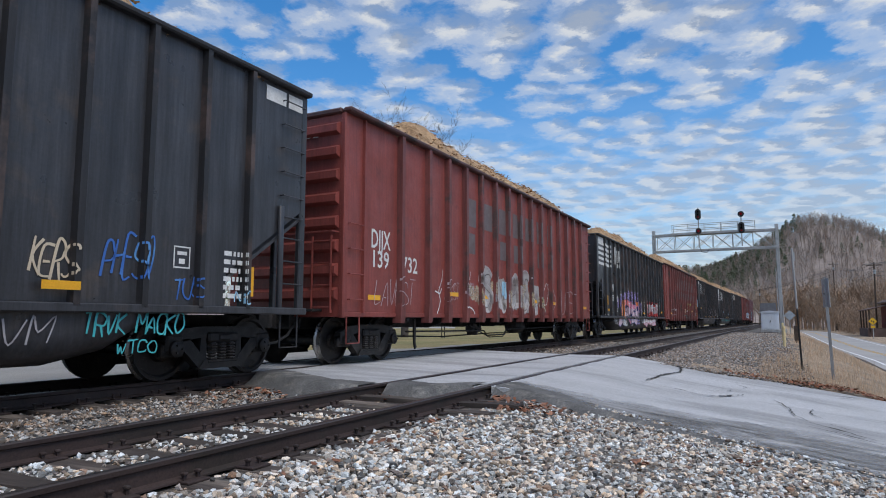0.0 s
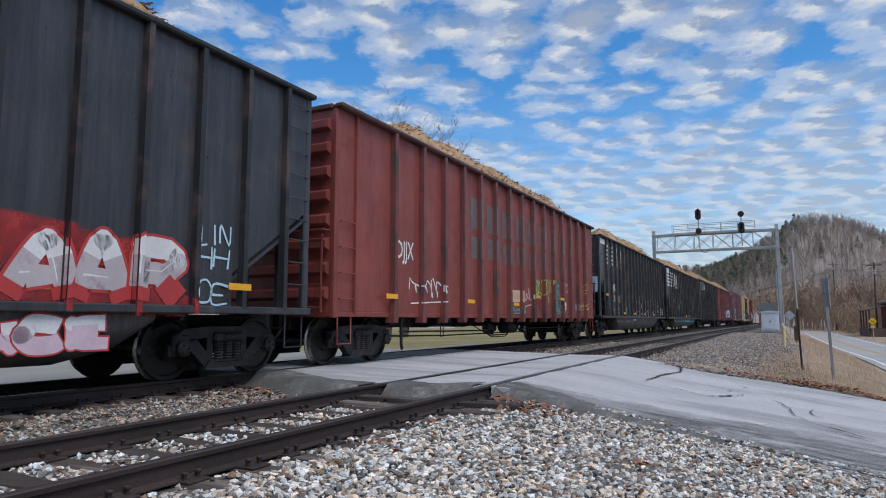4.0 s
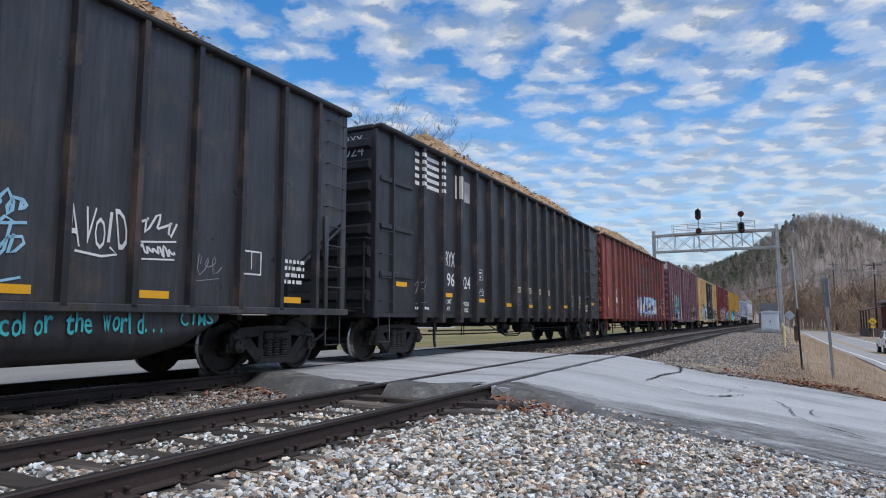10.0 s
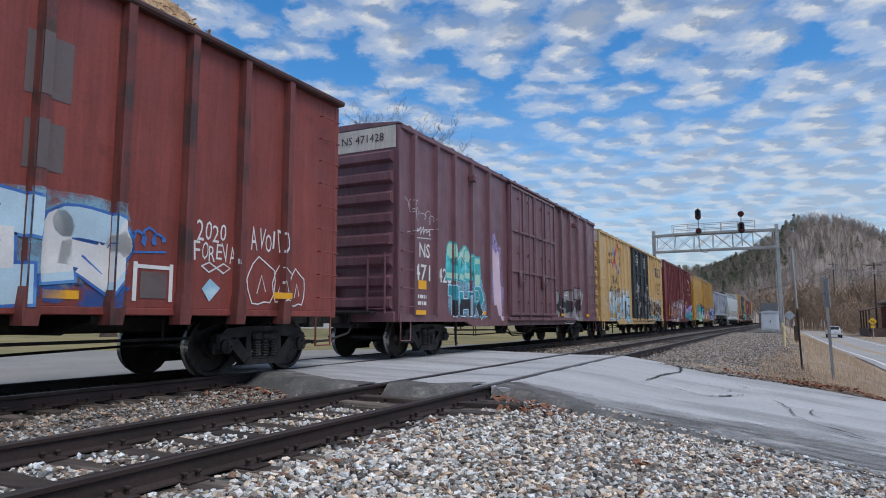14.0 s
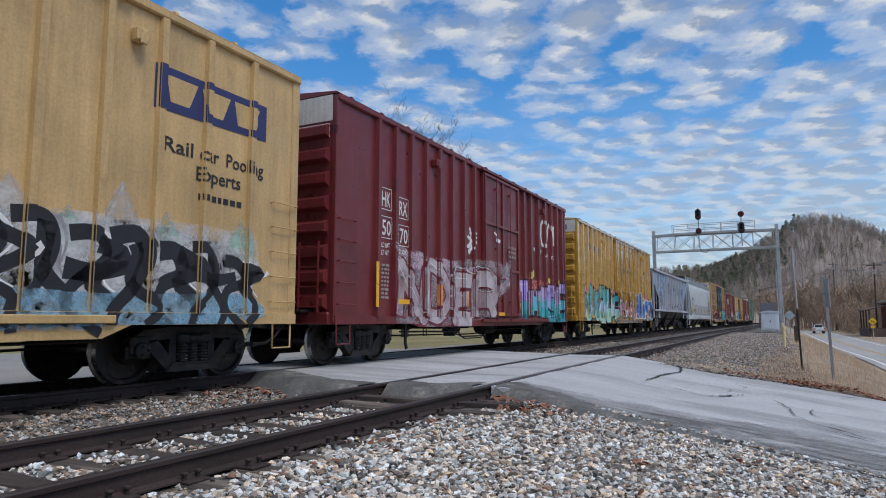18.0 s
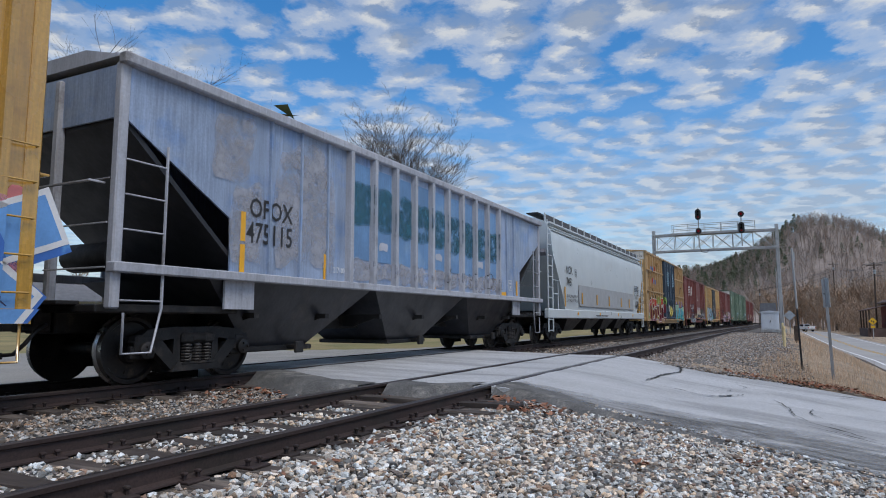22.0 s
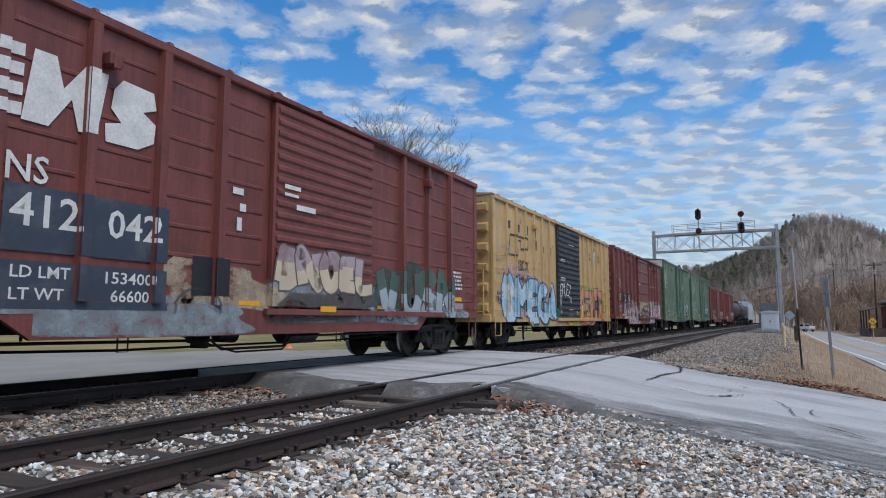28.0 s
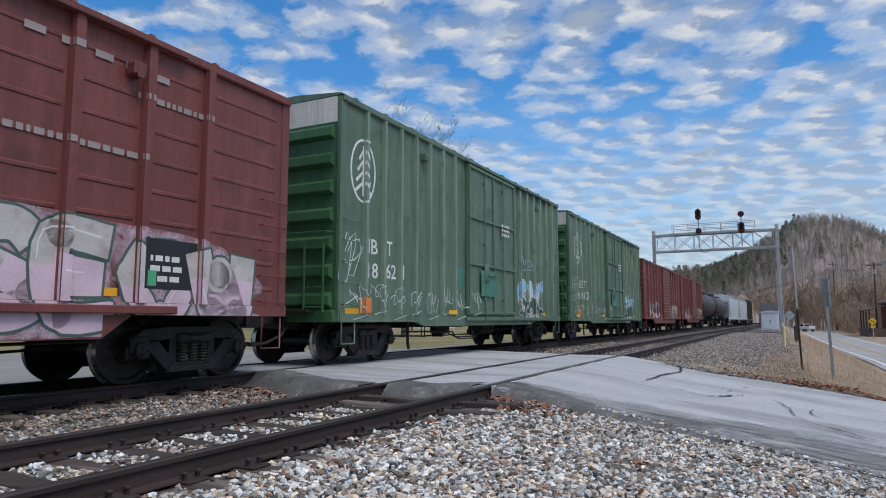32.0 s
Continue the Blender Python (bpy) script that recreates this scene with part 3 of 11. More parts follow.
def add_truck(car, x, rolls=True):
    tr = part("truck", BOLSTER, M_STEEL, car, "dark cast-steel truck", Matrix.Translation((x, 0, 0)))
    for s in (-1, 1):
        turn = Matrix.Identity(4) if s < 0 else FLIP
        part("side_frame", SIDE_FRAME, M_STEEL, tr, m=Matrix.Translation((0, s * 1.0, 0)) @ turn)
        part("spring_seat", SEAT, M_STEEL, tr, m=Matrix.Translation((0, s * 1.0, 0)) @ turn)
        for x in (-0.18, 0.0, 0.18):
            part("spring", SPRING, M_SPRING, tr, m=Matrix.Translation((x, s * 1.06, 0)))
        for t in (-1, 1):
            part("bearing_cap", CAP, M_STEEL, tr, m=Matrix.Translation((t * 0.875, s * 1.09, 0.457)) @ turn)
    for t in (-1, 1):
        w = part("wheelset", WHEELSET, M_WHEEL, tr, "dark steel wheels with bright treads", Matrix.Translation((t * 0.875, 0, WHEEL_R)))
        if rolls:
            WHEELS.append((w, t * 0.875))
    return tr


CACHE = {}


def cached(key, make):
    if key not in CACHE:
        CACHE[key] = make()
    return CACHE[key]


def coupler_mesh(reach):
    b = Build()
    b.box(-reach + 0.22, 0.25, -0.09, 0.09, 0.79, 0.95, 0.02)
    b.prism([(-reach + 0.26, -0.14), (-reach + 0.26, 0.15), (-reach + 0.02, 0.17), (-reach - 0.05, 0.05), (-reach + 0.05, -0.02), (-reach - 0.03, -0.12), (-reach + 0.1, -0.19)], 0.72, 1.02, "z")
    b.box(-0.12, 0.10, -0.28, 0.28, 0.70, 1.04, 0.03)
    return b.mesh("coupler", [M_STEEL])


def hose_mesh(reach):
    b = Build()
    pts = [(0.0, -0.32, 0.80), (-0.14, -0.36, 0.74), (-0.26, -0.34, 0.58), (-reach * 0.7, -0.22, 0.44), (-reach, -0.08, 0.42)]
    b.tube(pts, 0.026, 6)
    b.box(-reach - 0.04, -reach + 0.08, -0.12, -0.04, 0.38, 0.46, 0.01)
    return b.mesh("air_hose", [M_BLACK])


def grab_part(car, mat, x0, x1, y, z0, z1, n):
    """Grab irons one above the other that stand off a side wall at y."""
    w, out = round(x1 - x0, 3), -0.07 if y < 0 else 0.07
    for k in range(n):
        me = cached(("grab", w, out, mat.name), lambda: Build().tube([(0, 0, 0), (0, out, 0), (w, out, 0), (w, 0, 0)], 0.012, 5).mesh("grab_iron", [mat], smooth=60))
        part("grab_iron", me, mat, car, m=Matrix.Translation((x0, y, z0 + (z1 - z0) * k / max(1, n - 1))))


def stirrup_part(car, mat, x, y, ztop, w=0.42, zb=0.42):
    b = Build()
    b.tube([(x, y, ztop), (x, y, zb), (x + w, y, zb), (x + w, y, ztop)], 0.018, 5)
    part("step", b, mat, car, smooth=60)


def underframe(car, L, tc, z=0.98, tanks=True, seed=0):
    """Centre sill, cross bearers, brake gear, couplers and trucks."""
    h = L / 2
    b = Build()
    b.box(-h + 0.1, h - 0.1, -0.33, 0.33, 0.68, z - 0.004, 0.02)
    part("centre_sill", b, M_STEEL, car)
    rng = random.Random(seed)
    if tanks:
        t = Build()
        x = rng.uniform(0.5, 1.6)
        t.lathe([(x - 0.5, 0.0), (x - 0.46, 0.17), (x - 0.38, 0.22), (x + 0.38, 0.22), (x + 0.46, 0.17), (x + 0.5, 0.0)], "x", (0, -0.82, 0.66), 14)
        t.box(x - 0.3, x - 0.24, -0.86, -0.78, 0.84, z)
        t.box(x + 0.24, x + 0.3, -0.86, -0.78, 0.84, z)
        part("air_reservoir", t, M_STEEL, car)
        v = Build()
        x = -rng.uniform(0.8, 2.0)
        v.box(x - 0.16, x + 0.16, -0.95, -0.70, 0.52, 0.78, 0.04)
        v.box(x - 0.05, x + 0.05, -1.02, -0.70, 0.44, 0.60, 0.02)
        v.box(x - 0.03, x + 0.03, -0.85, -0.79, 0.74, z)
        part("brake_valve", v, M_STEEL, car)
        v = Build()
        v.lathe([(x + 0.55, 0.0), (x + 0.57, 0.11), (x + 0.95, 0.13), (x + 0.98, 0.0)], "x", (0, -0.6, 0.62), 12)
        v.box(x + 0.7, x + 0.76, -0.64, -0.56, 0.72, z)
        part("brake_cylinder", v, M_STEEL, car)
        r = Build()
        a = h - tc - 1.3
        sag = rng.uniform(0.42, 0.5)
        r.tube([(-a, -0.5, 0.50), (-a * 0.55, -0.66, sag), (0, -0.62, 0.46), (a * 0.5, -0.55, sag), (a, -0.45, 0.52)], 0.019, 5)
        for xx in (-a * 0.55, a * 0.5):
            r.tube([(xx, -0.64, z), (xx, -0.64, sag - 0.03), (xx + 0.16, -0.64, sag - 0.03), (xx + 0.16, -0.64, z)], 0.014, 4)
        part("brake_rod", r, M_STEEL, car, smooth=60)
        # pipes and levers that hang below the floor
        q = Build()
        y, x0 = -1.05, rng.uniform(-0.4, 0.2)
        q.tube([(-a + 0.2, y, 0.60), (x0 - 1.2, y, 0.56), (x0 - 1.0, y, 0.42), (x0 + 0.4, y, 0.42), (x0 + 0.6, y, 0.58), (a - 0.2, y, 0.60)], 0.022, 5)
        q.tube([(x0 - 2.0, y + 0.1, 0.72), (x0 - 0.6, y + 0.1, 0.36), (x0 + 0.5, y + 0.1, 0.36), (x0 + 0.9, y + 0.1, 0.66)], 0.016, 5)
        for xx in (-a + 0.6, x0 - 1.5, x0 + 1.4, a - 0.7):
            q.tube([(xx, y, 0.62), (xx, y, z - 0.02)], 0.018, 5)
        part("brake_pipe", q, M_STEEL, car, smooth=60)
        q = Build()
        xx = -a + rng.uniform(0.1, 0.5)
        q.prism([(xx - 0.05, z - 0.04), (xx + 0.05, z - 0.04), (xx + 0.035, 0.34), (xx + 0.09, 0.24), (xx + 0.02, 0.20), (xx - 0.03, 0.34)], -1.16, -1.12, "y")
        part("uncoupling_lever", q, M_STEEL, car)
    cb = cached(("bearer", z), lambda: bearer_mesh(z))
    for k in range(-3, 4):
        part("cross_bearer", cb, M_STEEL, car, m=Matrix.Translation((k * (h - tc) / 3.5, 0, 0)))
    add_truck(car, -h + tc)
    add_truck(car, h - tc)


def bearer_mesh(z):
    b = Build()
    b.prism([(-1.36, z - 0.09), (1.36, z - 0.09), (1.36, z - 0.004), (-1.36, z - 0.004)], -0.05, 0.05, "x")
    b.prism([(-0.7, z - 0.25), (0.7, z - 0.25), (1.2, z - 0.09), (-1.2, z - 0.09)], -0.02, 0.02, "x")
    return b.mesh("cross_bearer", [M_STEEL])


def couple(car, L, near_gap, far_gap):
    h = L / 2
    for sg, gap in ((-1, near_gap), (1, far_gap)):
        reach = round(gap / 2 + 0.02, 2)
        m = Matrix.Translation((-h, 0, 0)) if sg < 0 else Matrix.Translation((h, 0, 0)) @ FLIP
        part("coupler", cached(("coupler", reach), lambda: coupler_mesh(reach)), M_STEEL, car, m=m)
        part("air_hose", cached(("hose", reach), lambda: hose_mesh(reach)), M_BLACK, car, m=m)


# ---- paint on car sides: lettering, tags and large painted pieces, laid over panels and posts ----
class Paint:
    """Flat shapes in (x, z) on a car's near side. Each has a material slot and a layer."""

    def __init__(self):
        self.polys, self.item, self.held = [], 0, False

    def next(self):
        """Each word, tag or patch is a piece of its own."""
        if not self.held:
            self.item += 1

    def hold(self, on):
        """Between hold(True) and hold(False) all shapes belong to one piece."""
        self.next()
        self.held = on

    def poly(self, pts, mat, layer=0):
        self.next()
        self.polys.append((pts, [tuple(range(len(pts)))], mat, layer, self.item))

    def faces(self, pts, fs, mat, layer=0):
        self.next()
        self.polys.append((pts, fs, mat, layer, self.item))

    def bar(self, x, z, w, h, mat, layer=1):
        self.poly([(x, z), (x + w, z), (x + w, z + h), (x, z + h)], mat, layer)

    def text(self, body, x, z, h, mat, layer=1, width=None, bold=0.012, gap=1.0, lean=0.0, jig=0.0, seed=1):
        """Letters h metres high from (x, z); jig lets each letter rise and tilt by chance."""
        rng = random.Random(seed)
        if jig:
            self.hold(True)
            n = len(body)
            step = (width or h * 0.8 * n) / n
            for i, ch in enumerate(body):
                if ch != " ":
                    pts, fs = glyphs(ch, bold)
                    self._place(pts, fs, x + i * step, z + rng.uniform(-jig, jig) * h, h * rng.uniform(1 - jig, 1 + jig), step * rng.uniform(0.78, 0.90) * (0.3 if ch in "iIl.'!1-" else 1.0), lean + rng.uniform(-jig, jig), mat, layer)
            self.hold(False)
            return
        pts, fs = glyphs(body, bold, gap)
        self._place(pts, fs, x, z, h, width, lean, mat, layer)

    def _place(self, pts, fs, x, z, h, width, lean, mat, layer):
        xs, zs = [p[0] for p in pts], [p[1] for p in pts]
        x0, z0 = min(xs), min(0.0, min(zs))
        k = h / 0.70
        kx = k if not width else width / max(1e-3, max(xs) - x0)
        self.faces([(x + (p[0] - x0) * kx + lean * p[1] * k, z + p[1] * k) for p in pts], fs, mat, layer)

    def ribbon(self, pts, w, mat, layer=1, end=None):
        """A stroke of width w, tapering to end."""
        pts = [Vector(p) for p in pts]
        left, right = [], []
        for i, p in enumerate(pts):
            d = pts[min(i + 1, len(pts) - 1)] - pts[max(i - 1, 0)]
            ww = w if end is None else w + (end - w) * i / (len(pts) - 1)
            n = Vector((-d.y, d.x)).normalized() * ww / 2
            left.append(tuple(p + n))
            right.append(tuple(p - n))
        k = len(pts)
        self.faces(left + right, [(i, i + 1, k + i + 1, k + i) for i in range(k - 1)], mat, layer)

    def scrawl(self, x, z, w, h, mat, seed, stroke=0.03, layer=2):
        """A quick one-line tag that nobody can read."""
        rng = random.Random(seed)
        n = max(3, int(w / h * 2.4))
        pts = []
        for i in range(n * 6):
            t = i / (n * 6 - 1)
            ph = t * n * 6.283
            amp = 0.5 + 0.3 * math.sin(t * 9 + seed)
            pts.append((x + w * t + 0.16 * h * math.cos(ph * 1.0 + seed), z + h * (0.5 + amp * 0.5 * math.sin(ph + rng.uniform(-0.5, 0.5)))))
        stroke *= 0.72
        self.hold(True)
        self.ribbon(pts, stroke, mat, layer)
        self.ribbon([(x, z - 0.12 * h), (x + w * 0.6, z - 0.04 * h), (x + w * 1.02, z + 0.02 * h)], stroke * 0.8, mat, layer)
        self.hold(False)

    def blob(self, x, z, w, h, mat, seed, layer=0, n=40, rough=0.16):
        rng = random.Random(seed)
        ph = [rng.uniform(0, 6.28) for _ in range(6)]
        pts = []
        for k in range(n):
            a = 6.28319 * k / n
            r = 1 + sum(rough / (j + 1) * math.sin((j + 2) * a + ph[j]) for j in range(5))
            ca, sa = math.cos(a), math.sin(a)
            q = 1 / max(abs(ca), abs(sa)) ** 0.72
            pts.append((x + w / 2 * (1 + ca * r * q * 0.92), z + h / 2 * (1 + sa * r * q * 0.92)))
        if w < 0.75:
            self.poly(pts, mat, layer)
            return
        # large areas are misted on: thin at the rim, patchy inside
        held = self.held
        if not held:
            self.hold(True)
        cx, cz = x + w / 2, z + h / 2
        for i, k in enumerate((1.0, 0.93, 0.86)):
            self.poly([(cx + (px - cx) * (1 - (1 - k) * h / w), cz + (pz - cz) * k) for px, pz in pts], mist(mat), layer + 0.3 * i)
        if not held:
            self.hold(False)

    def drips(self, x, z, w, mat, seed, layer=0, n=12, long=0.3):
        rng = random.Random(seed)
        self.hold(True)
        for _ in range(n):
            xx, l = x + rng.uniform(0, w), rng.uniform(0.1, 1) * long
            self.bar(xx, z - l, rng.uniform(0.015, 0.035), l + 0.05, mat, layer)
        self.hold(False)

    def marker(self, pts, w, end, pick, layer):
        """A thick flat stroke with square ends and filled corners; pick gives the paint at a height."""
        pts = [Vector(p) for p in pts]
        n = len(pts)
        left, right, width = [], [], []
        for i, p in enumerate(pts):
            d = pts[min(i + 1, n - 1)] - pts[max(i - 1, 0)]
            ww = w + (end - w) * i / max(1, n - 1)
            o = Vector((-d.y, d.x)).normalized() * ww / 2
            left.append(p + o)
            right.append(p - o)
            width.append(ww)
        i = 0
        while i < n - 1:
            mat, j = pick((pts[i].y + pts[i + 1].y) / 2), i + 1
            while j < n - 1 and pick((pts[j].y + pts[j + 1].y) / 2) is mat:
                j += 1
            k = j - i + 1
            self.faces([tuple(p) for p in left[i:j + 1]] + [tuple(p) for p in right[i:j + 1]], [(a, a + 1, k + a + 1, k + a) for a in range(k - 1)], mat, layer)
            i = j
        for i in range(1, n - 1):
            a, c = pts[i] - pts[i - 1], pts[i + 1] - pts[i]
            if a.length > 1e-6 and c.length > 1e-6 and a.angle(c) > 0.35:
                self.poly([(pts[i].x + width[i] / 2 * math.cos(0.6283 * q), pts[i].y + width[i] / 2 * math.sin(0.6283 * q)) for q in range(10)], pick(pts[i].y), layer + 0.04)

    def tag(self, text, x, z, w, h, mat, stroke=0.03, seed=1, layer=2, slant=0.15, loose=0.10):
        """A word written by one loose stroke after another."""
        rng = random.Random(seed)
        self.hold(True)
        step = w / len(text)
        for i, ch in enumerate(text):
            if ch == " ":
                continue
            lift, tall, k = rng.uniform(-0.1, 0.1) * h, rng.uniform(0.85, 1.15) * h, 0
            for q in letter(ch):
                pts = [(x + step * (i + u * 0.88 + rng.uniform(-loose, loose)) + slant * v * tall, z + lift + (v + rng.uniform(-loose, loose) * 0.7) * tall) for u, v in q]
                self.ribbon(smooth_line(pts, 4), stroke, mat, layer + 0.05 * k, stroke * 0.65)
                k += 1
        self.hold(False)

    def burner(self, text, x, z, w, h, fades, line, seed, layer=1, fat=0.36, edge=0.05, drop=None, shine=None, lean=0.1, round_share=0.55):
        """Large fitted letters: shade, outline, a filling that fades from foot to top, and shine lines."""
        rng = random.Random(seed)
        self.hold(True)
        wide = [0.55 if ch == "I" else 1.2 if ch in "MW" else 1.0 for ch in text]
        step = w / sum(wide)
        at = x

        def pick(zz):
            return fades[min(len(fades) - 1, max(0, int((zz - z) / h * len(fades))))]
        for i, ch in enumerate(text):
            lw = step * wide[i]
            fatness = step * fat * rng.uniform(0.9, 1.1)
            foot, top = z + rng.uniform(0.0, 0.05) * h, z + h * rng.uniform(0.86, 1.0)
            tip, lines = rng.uniform(-lean, lean * 1.5) * lw, []
            rounded = rng.random() < round_share
            for q in letter(ch):
                pts = []
                for u, v in q:
                    uu = at + fatness * 0.42 + u * max(0.05, lw * 1.04 - fatness * 0.84) + rng.uniform(-0.04, 0.04) * lw
                    pts.append((uu + tip * v, foot + fatness * 0.4 + v * (top - foot - fatness * 0.8) + rng.uniform(-0.03, 0.03) * h))
                fine = smooth_line(pts, 5 if rounded else 1)
                dense = []
                for a, c in zip(fine[:-1], fine[1:]):
                    m = max(1, int((c - a).length / 0.13))
                    dense += [a.lerp(c, k / m) for k in range(m)]
                # the ends of a stroke flare out a little past the letter
                dense.append(fine[-1])
                lines.append((dense, fatness * rng.uniform(0.85, 1.25), fatness * rng.uniform(0.75, 1.25)))
            deep = layer + 0.55 * i
            for q, a, c in lines:
                if drop:
                    self.marker([p + Vector((0.10, -0.06)) for p in q], a + edge * 2, c + edge * 2, lambda zz: drop, layer - 0.4)
                ends = [q[0] + (q[0] - q[1]).normalized() * edge, *q, q[-1] + (q[-1] - q[-2]).normalized() * edge]
                self.marker(ends, a + edge * 2, c + edge * 2, lambda zz: line, deep + 0.2)
            for k, (q, a, c) in enumerate(lines):
                self.marker(q, a, c, pick, deep + 0.4 + 0.05 * k)
                if shine and len(q) > 4:
                    k0, k1 = sorted(rng.sample(range(len(q)), 2))
                    if k1 - k0 > 1:
                        self.ribbon([p + Vector((-a * 0.28, a * 0.12)) for p in q[k0:k1 + 1]], 0.028, shine, deep + 0.62, 0.012)
            at += lw
        self.hold(False)

    def lay(self, name, car, body, label=""):
        """Cuts the shapes at the posts' edges and lays each piece on the panel or post that it covers."""
        for item in sorted({q[4] for q in self.polys}):
            mats, bm = [], bmesh.new()
            level = bm.faces.layers.float.new("level")
            for pts, fs, mat, layer, it in self.polys:
                if it != item:
                    continue
                if mat not in mats:
                    mats.append(mat)
                vs = [bm.verts.new((p[0], 0, p[1])) for p in pts]
                for q in fs:
                    try:
                        f = bm.faces.new([vs[i] for i in q])
                    except ValueError:
                        continue
                    f.material_index, f[level] = mats.index(mat), layer
            xs = [v.co.x for v in bm.verts]
            lo, hi = min(xs), max(xs)
            for a, b, _ in body["steps"]:
                for x in (a, b):
                    if lo < x < hi:
                        bmesh.ops.bisect_plane(bm, geom=bm.verts[:] + bm.edges[:] + bm.faces[:], plane_co=(x, 0, 0), plane_no=(1, 0, 0))
            # the side sill stands proud below the panels, and is deeper between the trucks
            sill = body.get("sill")
            if sill:
                for z in (sill["top"], sill["end"], sill["mid"]):
                    bmesh.ops.bisect_plane(bm, geom=bm.verts[:] + bm.edges[:] + bm.faces[:], plane_co=(0, 0, z), plane_no=(0, 0, 1))
                for x in (-sill["reach"], sill["reach"]):
                    bmesh.ops.bisect_plane(bm, geom=bm.verts[:] + bm.edges[:] + bm.faces[:], plane_co=(x, 0, 0), plane_no=(1, 0, 0))
            out = Build()
            for f in bm.faces:
                c, flank = f.calc_center_median(), None
                y = body["panel"]
                if sill and c.z < (sill["mid"] if abs(c.x) < sill["reach"] else sill["end"]):
                    continue
                for a, b, yy in body["steps"]:
                    if a <= c.x <= b:
                        y, flank = yy, a
                        break
                if sill and c.z < sill["top"]:
                    y, flank = sill["y"], None
                # the spray also covers the post's flank towards the eye
                if flank is not None:
                    zs = [v.co.z for v in f.verts if abs(v.co.x - flank) < 1e-4]
                    if len(zs) > 1:
                        x = flank - 0.005 - 0.0022 * f[level] - 0.0002 * (item % 9)
                        out.add([(x, body["panel"], min(zs)), (x, y, min(zs)), (x, y, max(zs)), (x, body["panel"], max(zs))], [(0, 3, 2, 1)], f.material_index)
                y -= 0.005 + 0.0022 * f[level] + 0.0002 * (item % 9)
                ring = [(v.co.x, y, v.co.z) for v in f.verts]
                if f.normal.y > 0:
                    ring.reverse()
                out.add(ring, [tuple(range(len(ring)))], f.material_index)
            bm.free()
            part(name, out, mats, car, label, smooth=0, tidy=False)


# letters as pen strokes on a grid four wide and six high
PEN = dict(w.split("=") for w in ("A=00-26-40,12-32 B=00-06-26-45-33-03,33-41-20-00 C=45-36-16-04-02-10-30-41 D=00-06-26-44-42-20-00 E=46-06-00-40,03-33 F=00-06-46,03-33 "
                                  "G=45-36-16-04-02-10-30-42-22 H=00-06,40-46,03-43 I=20-26 J=46-42-30-10-02 K=00-06,46-03-40 L=06-00-40 M=00-06-23-46-40 N=00-06-40-46 "
                                  "O=16-04-02-10-30-42-44-36-16 P=00-06-36-45-44-33-03 Q=16-04-02-10-30-42-44-36-16,32-50 R=00-06-36-45-44-33-03,23-40 S=45-36-16-05-04-42-41-30-10-01 "
                                  "T=06-46,26-20 U=06-02-10-30-42-46 V=06-20-46 W=06-10-24-30-46 X=00-46,06-40 Y=06-23-46,23-20 Z=06-46-00-40 2=05-16-36-44-00-40 3=06-46-23-42-30-01").split())


def letter(ch):
    return [[(int(p[0]) / 4, int(p[1]) / 6) for p in q.split("-")] for q in PEN.get(ch, PEN["O"]).split(",")]


def smooth_line(q, m):
    """A smooth line through the points of q; m = 1 keeps it angular."""
    out = []
    v = [Vector(p) for p in q]
    for i in range(len(v) - 1):
        p0, p1, p2, p3 = v[max(i - 1, 0)], v[i], v[i + 1], v[min(i + 2, len(v) - 1)]
        for k in range(m):
            t = k / m
            out.append(0.5 * ((2 * p1) + (p2 - p0) * t + (2 * p0 - 5 * p1 + 4 * p2 - p3) * t * t + (3 * p1 - p0 - 3 * p2 + p3) * t ** 3))
    return out + [v[-1]]


GLYPHS = {}


def glyphs(body, bold=0.0, gap=1.0):
    """The outlines of a word in the built-in font, as points and faces, letters 0.7 high."""
    key = (body, bold, gap)
    if key not in GLYPHS:
        cu = bpy.data.curves.new("letters", "FONT")
        cu.body, cu.resolution_u, cu.offset, cu.space_character, cu.fill_mode, cu.dimensions = body, 2, bold, gap, "FRONT", "2D"
        ob = bpy.data.objects.new("letters", cu)
        me = bpy.data.meshes.new_from_object(ob)
        GLYPHS[key] = ([(v.co.x, v.co.y) for v in me.vertices], [tuple(p.vertices) for p in me.polygons])
        bpy.data.objects.remove(ob)
        bpy.data.meshes.remove(me)
        bpy.data.curves.remove(cu)
    return GLYPHS[key]


MISTS = {}


def mist(mat):
    """The same paint, thinly sprayed."""
    if mat.name not in MISTS:
        col = mat.node_tree.nodes["RGB"].outputs[0].default_value
        MISTS[mat.name] = surface("thin_" + mat.name, tuple(col)[:3], 0.6, 0, 0.12, 2.0, 0.06, 30, bump=0.04, alpha=(0.0, 0.66))
    return MISTS[mat.name]


def spray(name, c, second=None, amount=0.3, patch=2.0):
    return surface(name, c, 0.55, 0, 0.12, 2.0, 0.06, 30, second=second, amount=amount, patch=patch, bump=0.04)


